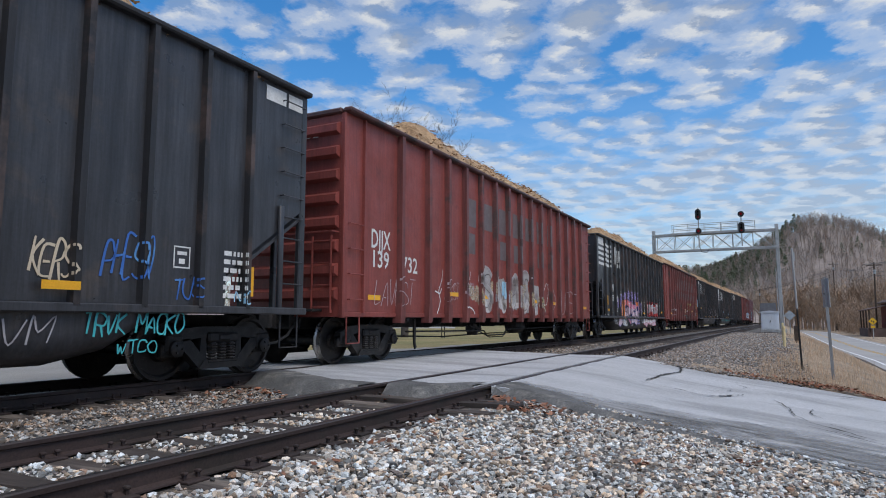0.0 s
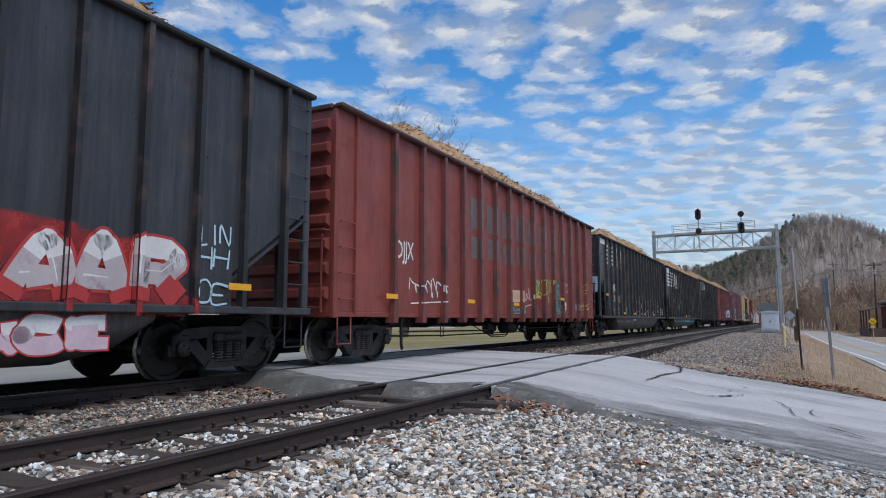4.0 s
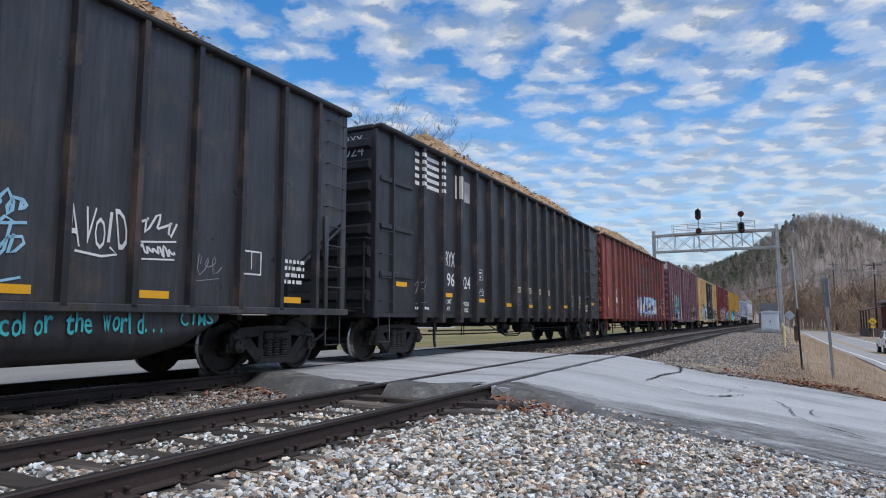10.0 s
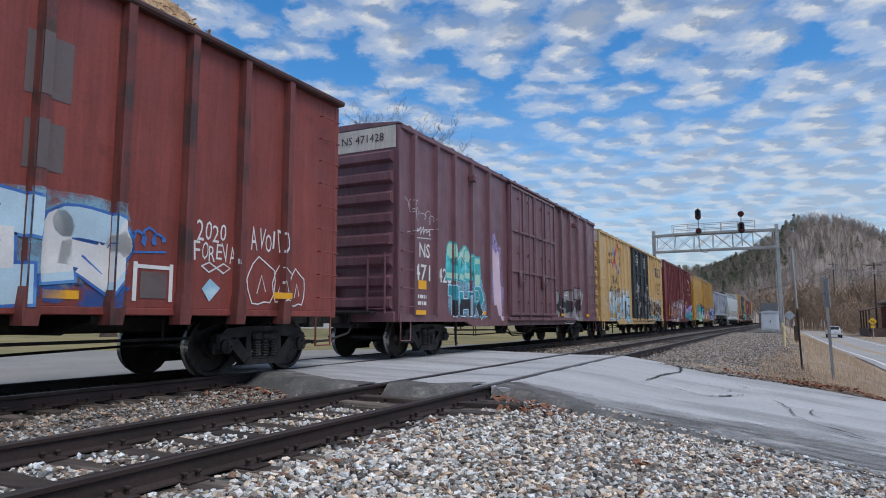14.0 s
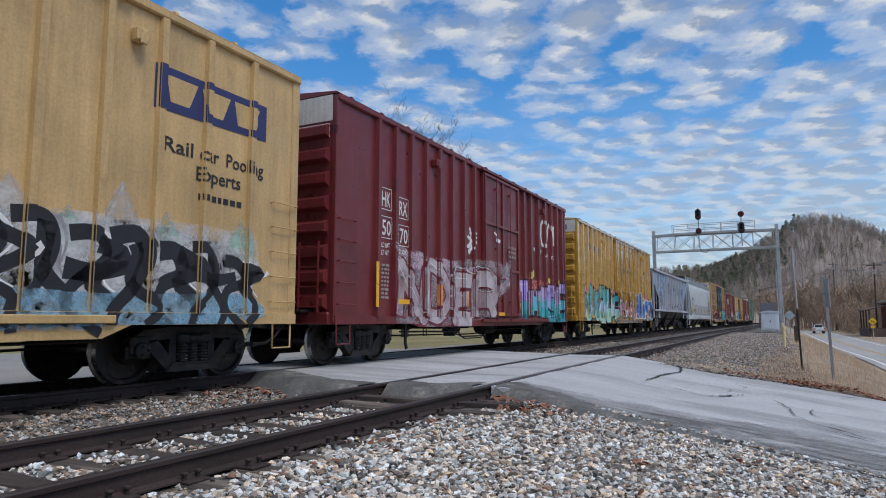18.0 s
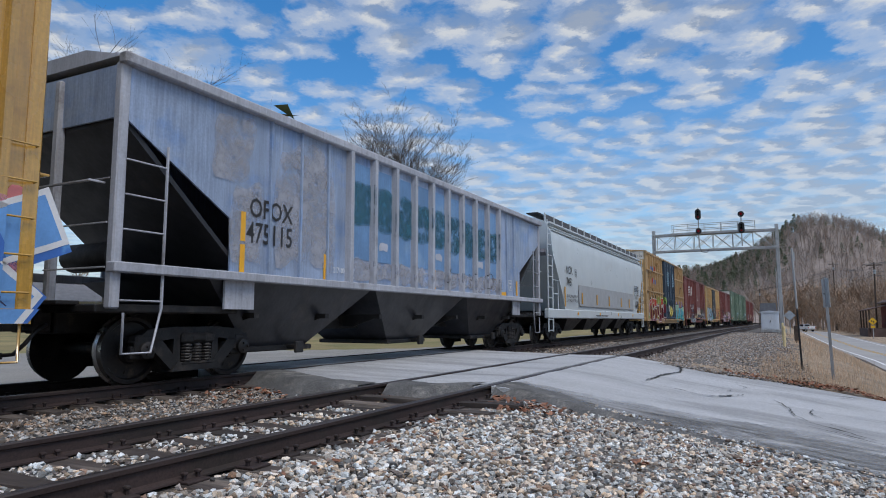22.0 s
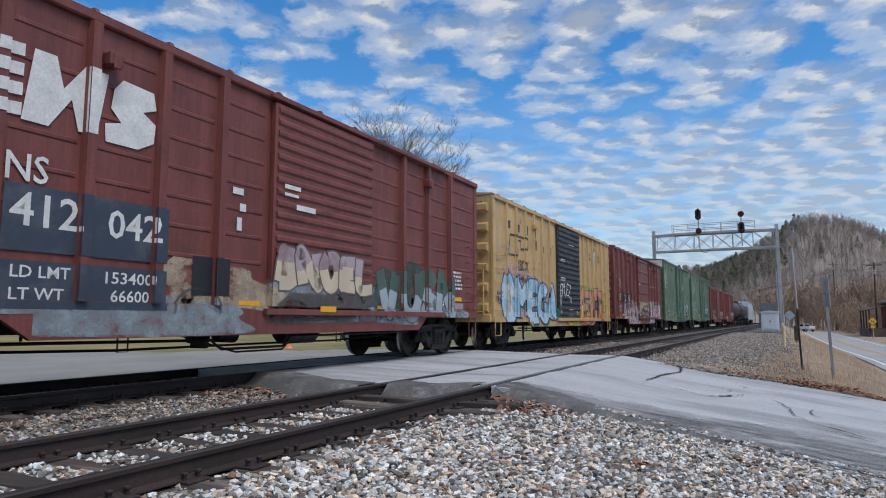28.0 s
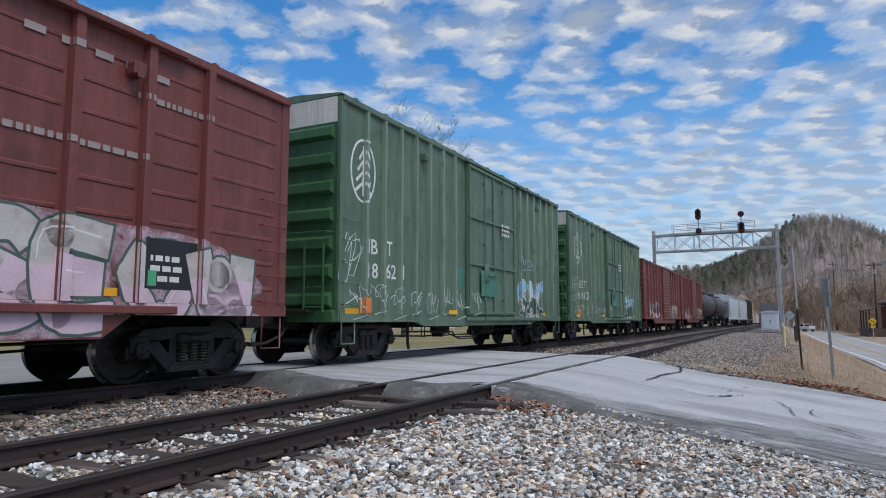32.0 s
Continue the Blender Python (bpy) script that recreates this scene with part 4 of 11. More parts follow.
P_WHITE = spray("spray_white", (0.74, 0.74, 0.74))
P_BLACK = spray("spray_black", (0.02, 0.02, 0.025))
P_BLUE = spray("spray_blue", (0.05, 0.16, 0.50), (0.12, 0.32, 0.62), 0.4)
P_SKY = spray("spray_sky_blue", (0.30, 0.55, 0.72), (0.50, 0.68, 0.78), 0.4)
P_TEAL = spray("spray_teal", (0.06, 0.45, 0.48), (0.10, 0.58, 0.62), 0.4)
P_MINT = spray("spray_mint", (0.42, 0.68, 0.55))
P_PINK = spray("spray_pink", (0.72, 0.30, 0.40), (0.60, 0.22, 0.32), 0.4)
P_LILAC = spray("spray_lilac", (0.45, 0.36, 0.66), (0.58, 0.48, 0.72), 0.4)
P_ROSE = spray("spray_pale_pink", (0.66, 0.50, 0.58))
P_ORANGE = spray("spray_orange", (0.72, 0.22, 0.05), (0.78, 0.35, 0.18), 0.4)
P_LIME = spray("spray_lime", (0.42, 0.62, 0.14))
P_YELLOW = spray("spray_yellow", (0.75, 0.62, 0.14))
P_WINE = spray("spray_wine", (0.16, 0.02, 0.035))
P_RED = spray("spray_red", (0.50, 0.05, 0.05))
P_NAVY = spray("spray_navy", (0.03, 0.035, 0.12))
P_GREEN = spray("spray_green", (0.08, 0.42, 0.20))
P_GREY = spray("spray_grey", (0.26, 0.25, 0.27), (0.36, 0.34, 0.35), 0.45)
P_PATCHGREY = spray("patch_grey", (0.145, 0.115, 0.115), (0.12, 0.085, 0.085), 0.4)
P_CREAM = spray("spray_cream", (0.62, 0.52, 0.38))
M_GREYLET = spray("faded_lettering", (0.34, 0.28, 0.27))
P_SMOKE = spray("spray_smoky_white", (0.42, 0.34, 0.36), (0.30, 0.20, 0.21), 0.45, 1.5)
P_SMOKEWHITE = spray("spray_thin_white", (0.52, 0.46, 0.48), (0.30, 0.20, 0.22), 0.4, 2.5)
P_SLATE = spray("slate_panel", (0.12, 0.115, 0.14), (0.17, 0.15, 0.18), 0.4)
P_STRIPE = spray("mid_grey_band", (0.36, 0.37, 0.38))
P_SKYPAINT = spray("bright_blue_paint", (0.14, 0.33, 0.66))
P_FADEBLUE = spray("faded_pale_blue", (0.36, 0.43, 0.47), (0.28, 0.31, 0.32), 0.4)
P_DARKBLUE = spray("blue_black_panel", (0.045, 0.06, 0.09), (0.07, 0.085, 0.11), 0.4)
P_BROWNGREY = spray("brown_grey", (0.12, 0.095, 0.09), (0.17, 0.14, 0.13), 0.4)
P_GREENGREY = spray("green_grey", (0.07, 0.12, 0.10))
P_ASH = spray("spray_ash_grey", (0.40, 0.375, 0.36), (0.27, 0.225, 0.215), 0.45, 2.2)
P_PALE = spray("spray_dirty_white", (0.55, 0.51, 0.49), (0.42, 0.36, 0.34), 0.4, 2.5)
P_ICE = spray("spray_ice_blue", (0.50, 0.68, 0.80))
P_AQUA = spray("spray_aqua", (0.16, 0.52, 0.62))
P_DEEPTEAL = spray("spray_deep_teal", (0.03, 0.30, 0.36))
P_VIOLET = spray("spray_violet", (0.48, 0.38, 0.76))
P_RUSTPINK = spray("spray_faded_terracotta", (0.62, 0.30, 0.19), (0.55, 0.30, 0.16), 0.4)
P_CORAL = spray("spray_coral", (0.75, 0.24, 0.24))
P_TEALGREEN = spray("teal_green_patch", (0.06, 0.20, 0.15))
# ---- car bodies: local x away along the line, near side at -y, z = 0 on the rail heads ----
def coat(name, c, rust=0.22, dirt=(0.05, 0.035, 0.028), streak=0.16, rough=0.52, var=0.14):
    return surface(name, c, rough, 0.0, var, 1.1, 0.10, 26, streak=streak, second=dirt, amount=rust, patch=1.3, bump=0.10, bscale=18)


C_BLACK = coat("black_car_paint", (0.044, 0.045, 0.051), 0.30, (0.072, 0.060, 0.054), 0.34, 0.38)
C_BLACK2 = coat("dull_black_car_paint", (0.028, 0.028, 0.032), 0.25, (0.048, 0.042, 0.040), 0.32, 0.44)
C_RED = coat("oxide_red_paint", (0.240, 0.054, 0.043), 0.20, (0.15, 0.034, 0.028), 0.16)
C_MAROON = coat("maroon_paint", (0.155, 0.023, 0.025), 0.16, (0.115, 0.020, 0.020), 0.14, 0.38)
C_BROWN = coat("boxcar_brown_paint", (0.185, 0.054, 0.045), 0.28, (0.125, 0.042, 0.034), 0.18)
C_PLUM = coat("faded_plum_paint", (0.175, 0.085, 0.10), 0.24, (0.13, 0.07, 0.075), 0.20, 0.42)
C_TAN = coat("tan_yellow_paint", (0.565, 0.375, 0.165), 0.16, (0.47, 0.29, 0.12), 0.10, 0.42)
C_TAN2 = coat("faded_tan_paint", (0.42, 0.27, 0.125), 0.3, (0.34, 0.20, 0.09), 0.14)
C_YELLOW = coat("armour_yellow_paint", (0.52, 0.29, 0.048), 0.22, (0.40, 0.20, 0.03), 0.20, 0.24)
for node in C_YELLOW.node_tree.nodes:
    if node.type == "BSDF_PRINCIPLED":      # clear lacquer over newer paint
        node.inputs["Coat Weight"].default_value, node.inputs["Coat Roughness"].default_value, node.inputs["Coat IOR"].default_value = 1.0, 0.10, 1.65
# a paler green than the sides, for the posts only
C_GREENPOST = coat("pale_green_paint", (0.20, 0.27, 0.20), 0.24, (0.10, 0.14, 0.10), 0.16)
C_GREEN = coat("faded_green_paint", (0.105, 0.17, 0.115), 0.24, (0.072, 0.105, 0.072), 0.16)
C_GREENDARK = coat("green_end_paint", (0.045, 0.13, 0.05), 0.24, (0.05, 0.09, 0.04), 0.16)
C_IVORY = coat("ivory_band_paint", (0.62, 0.57, 0.50), 0.2, (0.48, 0.42, 0.36), 0.14)
C_SKY = coat("faded_blue_grey_paint", (0.30, 0.37, 0.50), 0.40, (0.22, 0.32, 0.52), 0.22, 0.4)
C_SKYDARK = coat("blue_panel_paint", (0.14, 0.27, 0.47), 0.30, (0.22, 0.34, 0.50), 0.12, 0.4)
C_PALE = surface("pale_grey_paint", (0.55, 0.60, 0.62), 0.38, 0.0, 0.035, 0.6, 0.02, 30, streak=0.03, second=(0.50, 0.535, 0.55), amount=0.2, patch=0.8, bump=0.0)
C_POST = coat("grey_post_paint", (0.40, 0.41, 0.45), 0.25, (0.20, 0.19, 0.19), 0.16)
C_DOOR = coat("dark_door_paint", (0.025, 0.030, 0.036), 0.2, (0.05, 0.05, 0.05), 0.15)
C_NAVYDOOR = coat("dark_blue_door_paint", (0.03, 0.055, 0.085), 0.25, (0.05, 0.06, 0.07), 0.15)
C_ROOF = coat("grey_roof_paint", (0.30, 0.29, 0.28), 0.4, RUST, 0.1)


C_BLACKPOST = coat("scuffed_black_paint", (0.024, 0.023, 0.025), 0.42, (0.085, 0.058, 0.050), 0.25, 0.5)
C_REDPOST = coat("scuffed_red_paint", (0.175, 0.050, 0.043), 0.40, (0.075, 0.043, 0.038), 0.25)
POST_COAT = {C_BLACK: C_BLACKPOST, C_BLACK2: C_BLACKPOST, C_RED: C_REDPOST}


def post_mesh(z0, z1, w, d, foot=0.0, taper=0.7):
    """A hat-section side post that stands out to -y; foot: how far its flared toe hangs below."""
    b = Build()
    wt = w * taper
    b.prism([(-w / 2, 0.01), (-wt / 2, -d), (wt / 2, -d), (w / 2, 0.01)], z0, z1, "z")
    if foot:
        b.loft([[(-w * 0.62, 0.05, z0 + 0.22), (-w * 0.5, -d * 1.06, z0 + 0.22), (w * 0.5, -d * 1.06, z0 + 0.22), (w * 0.62, 0.05, z0 + 0.22)],
                [(-w * 0.75, 0.05, z0), (-w * 0.62, -d * 1.06, z0), (w * 0.62, -d * 1.06, z0), (w * 0.75, 0.05, z0)],
                [(-w * 0.62, 0.08, z0 - foot), (-w * 0.5, -d * 0.9, z0 - foot), (w * 0.5, -d * 0.9, z0 - foot), (w * 0.62, 0.08, z0 - foot)]])
    return b.mesh("post", [M_STEEL])


def add_posts(car, key, xs, y, mat, z0, z1, w, d, foot=0.0, both=True):
    for x in xs:
        for s in ((-1, 1) if both else (-1,)):
            me = cached(("post", key, mat.name), lambda: post_mesh(z0, z1, w, d, foot))
            me.materials[0] = mat
            part("post", me, mat, car, m=Matrix.Translation((x, s * y, 0)) @ (Matrix.Identity(4) if s < 0 else FLIP))


def rib_mesh(half, hgt, d):
    b = Build()
    b.loft([[(0.01, y, -hgt / 2), (-d, y * 0.985, -hgt * 0.26), (-d, y * 0.985, hgt * 0.26), (0.01, y, hgt / 2)] for y in (-half, half)])
    return b.mesh("rib", [M_STEEL])


def add_end_ribs(car, L, mat, zs, half=1.30, hgt=0.26, d=0.10):
    for s in (-1, 1):
        for z in zs:
            me = cached(("rib", half, hgt, d, mat.name), lambda: rib_mesh(half, hgt, d))
            me.materials[0] = mat
            part("rib", me, mat, car, m=Matrix.Translation((s * L / 2, 0, z)) @ (Matrix.Identity(4) if s < 0 else FLIP))


def slab(car, name, mat, x0, x1, y0, y1, z0, z1, c=0.008, label=""):
    return part(name, Build().box(x0, x1, y0, y1, z0, z1, c), mat, car, label)


def reflectors(car, body, spots, upright=False):
    for x, z in spots:
        w, h = (0.10, 0.45) if upright else (0.45, 0.10)
        y = body["panel"]
        for a, b, yy in body["steps"]:
            if a - 0.02 < x + w and x < b + 0.02:
                y = min(y, yy)
        part("reflector", Build().box(x, x + w, y - 0.008, y - 0.002, z, z + h), M_REFL, car, "yellow reflective strip")


M_CHIPBITS = surface("loose_wood_chips", (0.46, 0.31, 0.18), 0.95, 0, 0.2, 3, 0.2, 40, island=0.6, bump=0)


def chips_load(car, L, z, seed, x0=1.4, x1=0.6, peak=1.10, wide=1.36):
    """A heap of wood chips over the car's rim."""
    b = Build()
    nx, ny = 110, 20
    for i in range(nx + 1):
        x = -L / 2 + x0 + (L - x0 - x1) * i / nx
        e = min(1, 0.18 + (i / nx) * 4.2, (1 - i / nx) * 6)
        for j in range(ny + 1):
            v = -1 + 2 * j / ny
            hump = (1 - abs(v) ** 1.7) ** 0.85
            n = noise.noise((x * 0.55 + seed * 7, v * 1.3, seed)) * 0.5 + noise.noise((x * 1.9, v * 3, seed + 3)) * 0.30 + noise.noise((x * 5, v * 6, seed)) * 0.22
            b.v.append((x, v * wide, z - 0.14 + e * hump * (peak + n * 0.55) + 0.03 * noise.noise((x * 14, v * 16, seed))))
    w = ny + 1
    b.f = [(i * w + j, (i + 1) * w + j, (i + 1) * w + j + 1, i * w + j + 1) for i in range(nx) for j in range(ny)]
    b.m = [0] * len(b.f)
    rng = random.Random(seed)
    top = list(b.v)
    for _ in range(3000):
        p = Vector(top[rng.randrange(len(top))]) + Vector((rng.uniform(-0.09, 0.09), rng.uniform(-0.09, 0.09), rng.uniform(0.0, 0.05)))
        m = Matrix.Translation(p) @ Euler((rng.uniform(-0.35, 0.35), rng.uniform(-0.35, 0.35), rng.uniform(0, 6.28))).to_matrix().to_4x4()
        l, w2 = rng.uniform(0.02, 0.075), rng.uniform(0.008, 0.025)
        b.add([m @ Vector(q) for q in ((-l, -w2, 0), (l, -w2 * 0.6, 0), (l, w2, 0.01), (-l, w2, 0.01))], [(0, 1, 2, 3)], 1)
    part("wood_chip_load", b, [M_CHIPS, M_CHIPBITS], car, "heaped light-brown wood chips", tidy=False, smooth=30)


def end_ladder(car, mat, x, y, z0, z1, s):
    """A ladder and a railed platform at one end (s = -1 or 1)."""
    b = Build()
    for dy in (-0.22, 0.22):
        b.tube([(x, y + dy, z0), (x, y + dy, z1)], 0.022, 5)
    n = int((z1 - z0) / 0.38)
    for k in range(n + 1):
        z = z0 + 0.1 + (z1 - z0 - 0.2) * k / n
        b.tube([(x, y - 0.22, z), (x, y + 0.22, z)], 0.014, 5)
    b.box(x - 0.03, x + 0.03, y - 0.24, y - 0.20, z0, z0 + 0.05)
    part("end_ladder", b, mat, car, smooth=60)


def end_platform(car, mat, L, s, z=1.02):
    b = Build()
    x0, x1 = sorted((s * L / 2, s * (L / 2 + 0.30)))
    b.box(x0, x1, -0.95, 1.25, z, z + 0.05, 0.01)
    part("end_platform", b, M_STEEL, car, "dark grated crossover platform")
    xo = s * (L / 2 + 0.20)
    part("handrail", Build().tube([(s * L / 2, -1.3, z + 1.5), (xo, -1.3, z + 1.5), (xo, 0.3, z + 1.5), (s * L / 2, 0.3, z + 1.5)], 0.016, 5), mat, car, smooth=60)


def brake_wheel(car, mat, L, s, z=2.3, y=0.55):
    b = Build()
    x = s * (L / 2 + 0.22)
    pts = [(x, y + 0.27 * math.cos(k * 0.5236), z + 0.27 * math.sin(k * 0.5236)) for k in range(13)]
    b.tube(pts, 0.018, 5)
    for k in range(3):
        a = 2.094 * k
        b.tube([(x, y, z), (x, y + 0.27 * math.cos(a), z + 0.27 * math.sin(a))], 0.012, 4)
    b.box(min(x, s * L / 2), max(x, s * L / 2), y - 0.06, y + 0.06, z - 0.3, z + 0.1, 0.02)
    part("brake_wheel", b, mat, car, smooth=60)


# ---- gondola with flared posts for wood chips ----
def chip_gondola(car, L, H, mat, seed, first=None, pitch=1.0):
    h, py = L / 2, 1.42
    z0 = 1.02
    for s in (-1, 1):
        slab(car, "side_panel", mat, -h + 0.02, h - 0.02, min(s * py, s * (py - 0.02)), max(s * py, s * (py - 0.02)), z0, H - 0.09, 0.004)
        slab(car, "top_chord", M_BLACK if mat is not C_RED else C_TOPRUST, -h - 0.02, h + 0.02, min(s * (py + 0.15), s * (py - 0.06)), max(s * (py + 0.15), s * (py - 0.06)), H - 0.10, H, 0.03)
        slab(car, "side_sill", mat, -h + 0.02, h - 0.02, min(s * (py + 0.015), s * (py - 0.12)), max(s * (py + 0.015), s * (py - 0.12)), z0 - 0.10, z0 - 0.002, 0.01)
        slab(car, "end_panel", mat, min(s * h, s * (h - 0.02)), max(s * h, s * (h - 0.02)), -py + 0.004, py - 0.004, z0 - 0.1, H - 0.09, 0.004)
        slab(car, "end_chord", M_BLACK if mat is not C_RED else C_TOPRUST, min(s * (h + 0.06), s * (h - 0.08)), max(s * (h + 0.06), s * (h - 0.08)), -py + 0.07, py - 0.07, H - 0.12, H - 0.004, 0.03)
        for t in (-1, 1):
            slab(car, "corner_post", mat, min(t * (h + 0.01), t * (h - 0.13)), max(t * (h + 0.01), t * (h - 0.13)), min(s * (py + 0.012), s * (py - 0.1)), max(s * (py + 0.012), s * (py - 0.1)), z0 - 0.12, H - 0.10, 0.02)
    slab(car, "floor", M_STEEL, -h + 0.05, h - 0.05, -py + 0.03, py - 0.03, z0 - 0.05, z0 + 0.04)
    xs = [-h + 2.0, -h + 3.25] + [-h + 3.25 + (L - 3.25 - 1.45) * (k + 1) / 13 for k in range(13)]
    if first is not None:
        xs = [first + pitch * k for k in range(16)]
    add_posts(car, ("chip", L), xs, py, POST_COAT[mat], z0 - 0.02, H - 0.10, 0.17, 0.125, 0.20)
    add_posts(car, ("chipthin", L), [-h + 0.62], py, mat, z0 - 0.02, H - 0.10, 0.07, 0.06)
    add_end_ribs(car, L, mat, [1.35 + k * (H - 1.75) / 7 for k in range(8)])
    chips_load(car, L, H, seed)
    underframe(car, L, 1.45, z0 - 0.1, seed=seed)
    end_ladder(car, mat, -h - 0.10, -0.98, 1.0, 2.45, -1)
    end_platform(car, mat, L, -1)
    end_platform(car, mat, L, 1)
    brake_wheel(car, mat, L, 1)
    grab_part(car, mat, -h + 0.12, -h + 0.55, -py, 1.25, 2.7, 4)
    grab_part(car, mat, h - 0.62, h - 0.12, -py - 0.05, 1.25, 4.5, 9)
    stirrup_part(car, mat, -h + 0.12, -py, z0 - 0.1)
    stirrup_part(car, mat, h - 0.56, -py, z0 - 0.1)
    return {"panel": -py, "steps": [(x - 0.06, x + 0.06, -py - 0.125) for x in xs]}


C_TOPRUST = coat("rusty_top_chord", (0.085, 0.035, 0.03), 0.4, (0.03, 0.02, 0.018), 0.1)


# ---- gondola with a rounded tub between its trucks ----
def tub_gondola(car, L, H, mat, seed):
    h, py, z0 = L / 2, 1.44, 1.04
    for s in (-1, 1):
        b = Build()
        b.prism([(-h + 0.02, 2.75), (-h + 1.75, 1.55), (-h + 1.75, z0), (h - 1.75, z0), (h - 1.75, 1.55), (h - 0.02, 2.75), (h - 0.02, H - 0.08), (-h + 0.02, H - 0.08)], min(s * py, s * (py - 0.02)), max(s * py, s * (py - 0.02)), "y")
        part("side_panel", b, mat, car)
        slab(car, "top_chord", M_BLACK, -h - 0.03, h + 0.03, min(s * (py + 0.12), s * (py - 0.06)), max(s * (py + 0.12), s * (py - 0.06)), H - 0.09, H, 0.025)
        slab(car, "side_sill", mat, -h, h, min(s * (py + 0.10), s * (py - 0.05)), max(s * (py + 0.10), s * (py - 0.05)), z0 - 0.09, z0 + 0.02, 0.015)
        slab(car, "end_panel", mat, min(s * (h - 0.03), s * (h - 0.01)), max(s * (h - 0.03), s * (h - 0.01)), -py + 0.004, py - 0.004, 2.62, H - 0.09, 0.004)
        e = Build()
        e.prism([(s * (h - 0.02), 2.60), (s * (h - 1.75), 1.42), (s * (h - 1.75), 1.48), (s * (h - 0.02), 2.66)], -py + 0.01, py - 0.01, "y")
        part("slope_sheet", e, mat, car, "sloping black end floor")
        slab(car, "end_chord", M_BLACK, min(s * (h + 0.04), s * (h - 0.08)), max(s * (h + 0.04), s * (h - 0.08)), -py + 0.07, py - 0.07, H - 0.10, H - 0.004, 0.03)
        for t in (-1, 1):
            slab(car, "corner_post", mat, min(t * (h + 0.02), t * (h - 0.13)), max(t * (h + 0.02), t * (h - 0.13)), min(s * (py + 0.012), s * (py - 0.09)), max(s * (py + 0.012), s * (py - 0.09)), z0 - 0.04, H - 0.09, 0.02)
        for y in (-0.75, 0.0, 0.75):
            slab(car, "end_post", mat, min(s * (h - 0.01), s * (h + 0.07)), max(s * (h - 0.01), s * (h + 0.07)), y - 0.05, y + 0.05, z0 - 0.04, H - 0.1, 0.01)
        d = Build()
        d.box(min(s * (h - 1.9), s * h), max(s * (h - 1.9), s * h), -py + 0.05, py - 0.05, z0 - 0.06, z0 + 0.03)
        part("end_deck", d, M_STEEL, car)
    # the tub
    ring = []
    for k in range(9):
        a = math.pi / 2 * k / 8
        ring.append((1.06 + 0.38 * math.cos(a), 0.72 - 0.38 * math.sin(a)))
    right = [(1.44, z0 + 0.03)] + ring
    full = right + [(-y, z) for y, z in right[::-1]]
    rings = []
    for x, lift in ((-h + 3.05, 0.42), (-h + 3.5, 0.14), (-h + 4.2, 0.0), (h - 4.2, 0.0), (h - 3.5, 0.14), (h - 3.05, 0.42)):
        rings.append([(x, y, z if z > z0 else min(z0, z + lift * (1 - (z - 0.34) / 0.7))) for y, z in full])
    t = Build().loft(rings)
    part("tub", t, mat, car, "rounded black belly hanging between the trucks")
    x1 = [-7.87, -6.87]
    xs = x1 + [-5.92 + 0.903 * k for k in range(17) if -5.92 + 0.903 * k < h - 0.5]
    add_posts(car, ("tub", L), xs[2:], py, POST_COAT[mat], z0 - 0.02, H - 0.09, 0.12, 0.10, 0.0)
    add_posts(car, ("tubw", L), x1, py, POST_COAT[mat], z0 - 0.02, H - 0.09, 0.15, 0.10, 0.0)
    chips_load(car, L, H, seed, 2.6, 0.9)
    underframe(car, L, 1.42, z0 - 0.09, tanks=False, seed=seed)
    for s in (-1, 1):
        g = Build()
        for zz in (1.45, 1.82, 2.2, 2.55):
            g.tube([(s * (h - 0.08), -py - 0.05, zz), (s * (h - 0.62), -py - 0.05, zz)], 0.014, 5)
        g.box(min(s * (h - 0.58), s * (h - 0.68)), max(s * (h - 0.58), s * (h - 0.68)), -py - 0.07, -py - 0.01, z0, 2.72, 0.01)
        part("ladder", g, mat, car, smooth=60)
        end_platform(car, mat, L, s)
        stirrup_part(car, mat, s * (h - 0.33) - 0.22, -py, z0 - 0.05)
    end_ladder(car, mat, -h - 0.12, -0.98, 1.0, 2.6, -1)
    grab_part(car, mat, h - 0.62, h - 0.12, -py, 2.9, 4.5, 5)
    return {"panel": -py, "steps": [(x - (0.05 if x in x1 else 0.04), x + (0.05 if x in x1 else 0.04), -py - 0.10) for x in xs]}


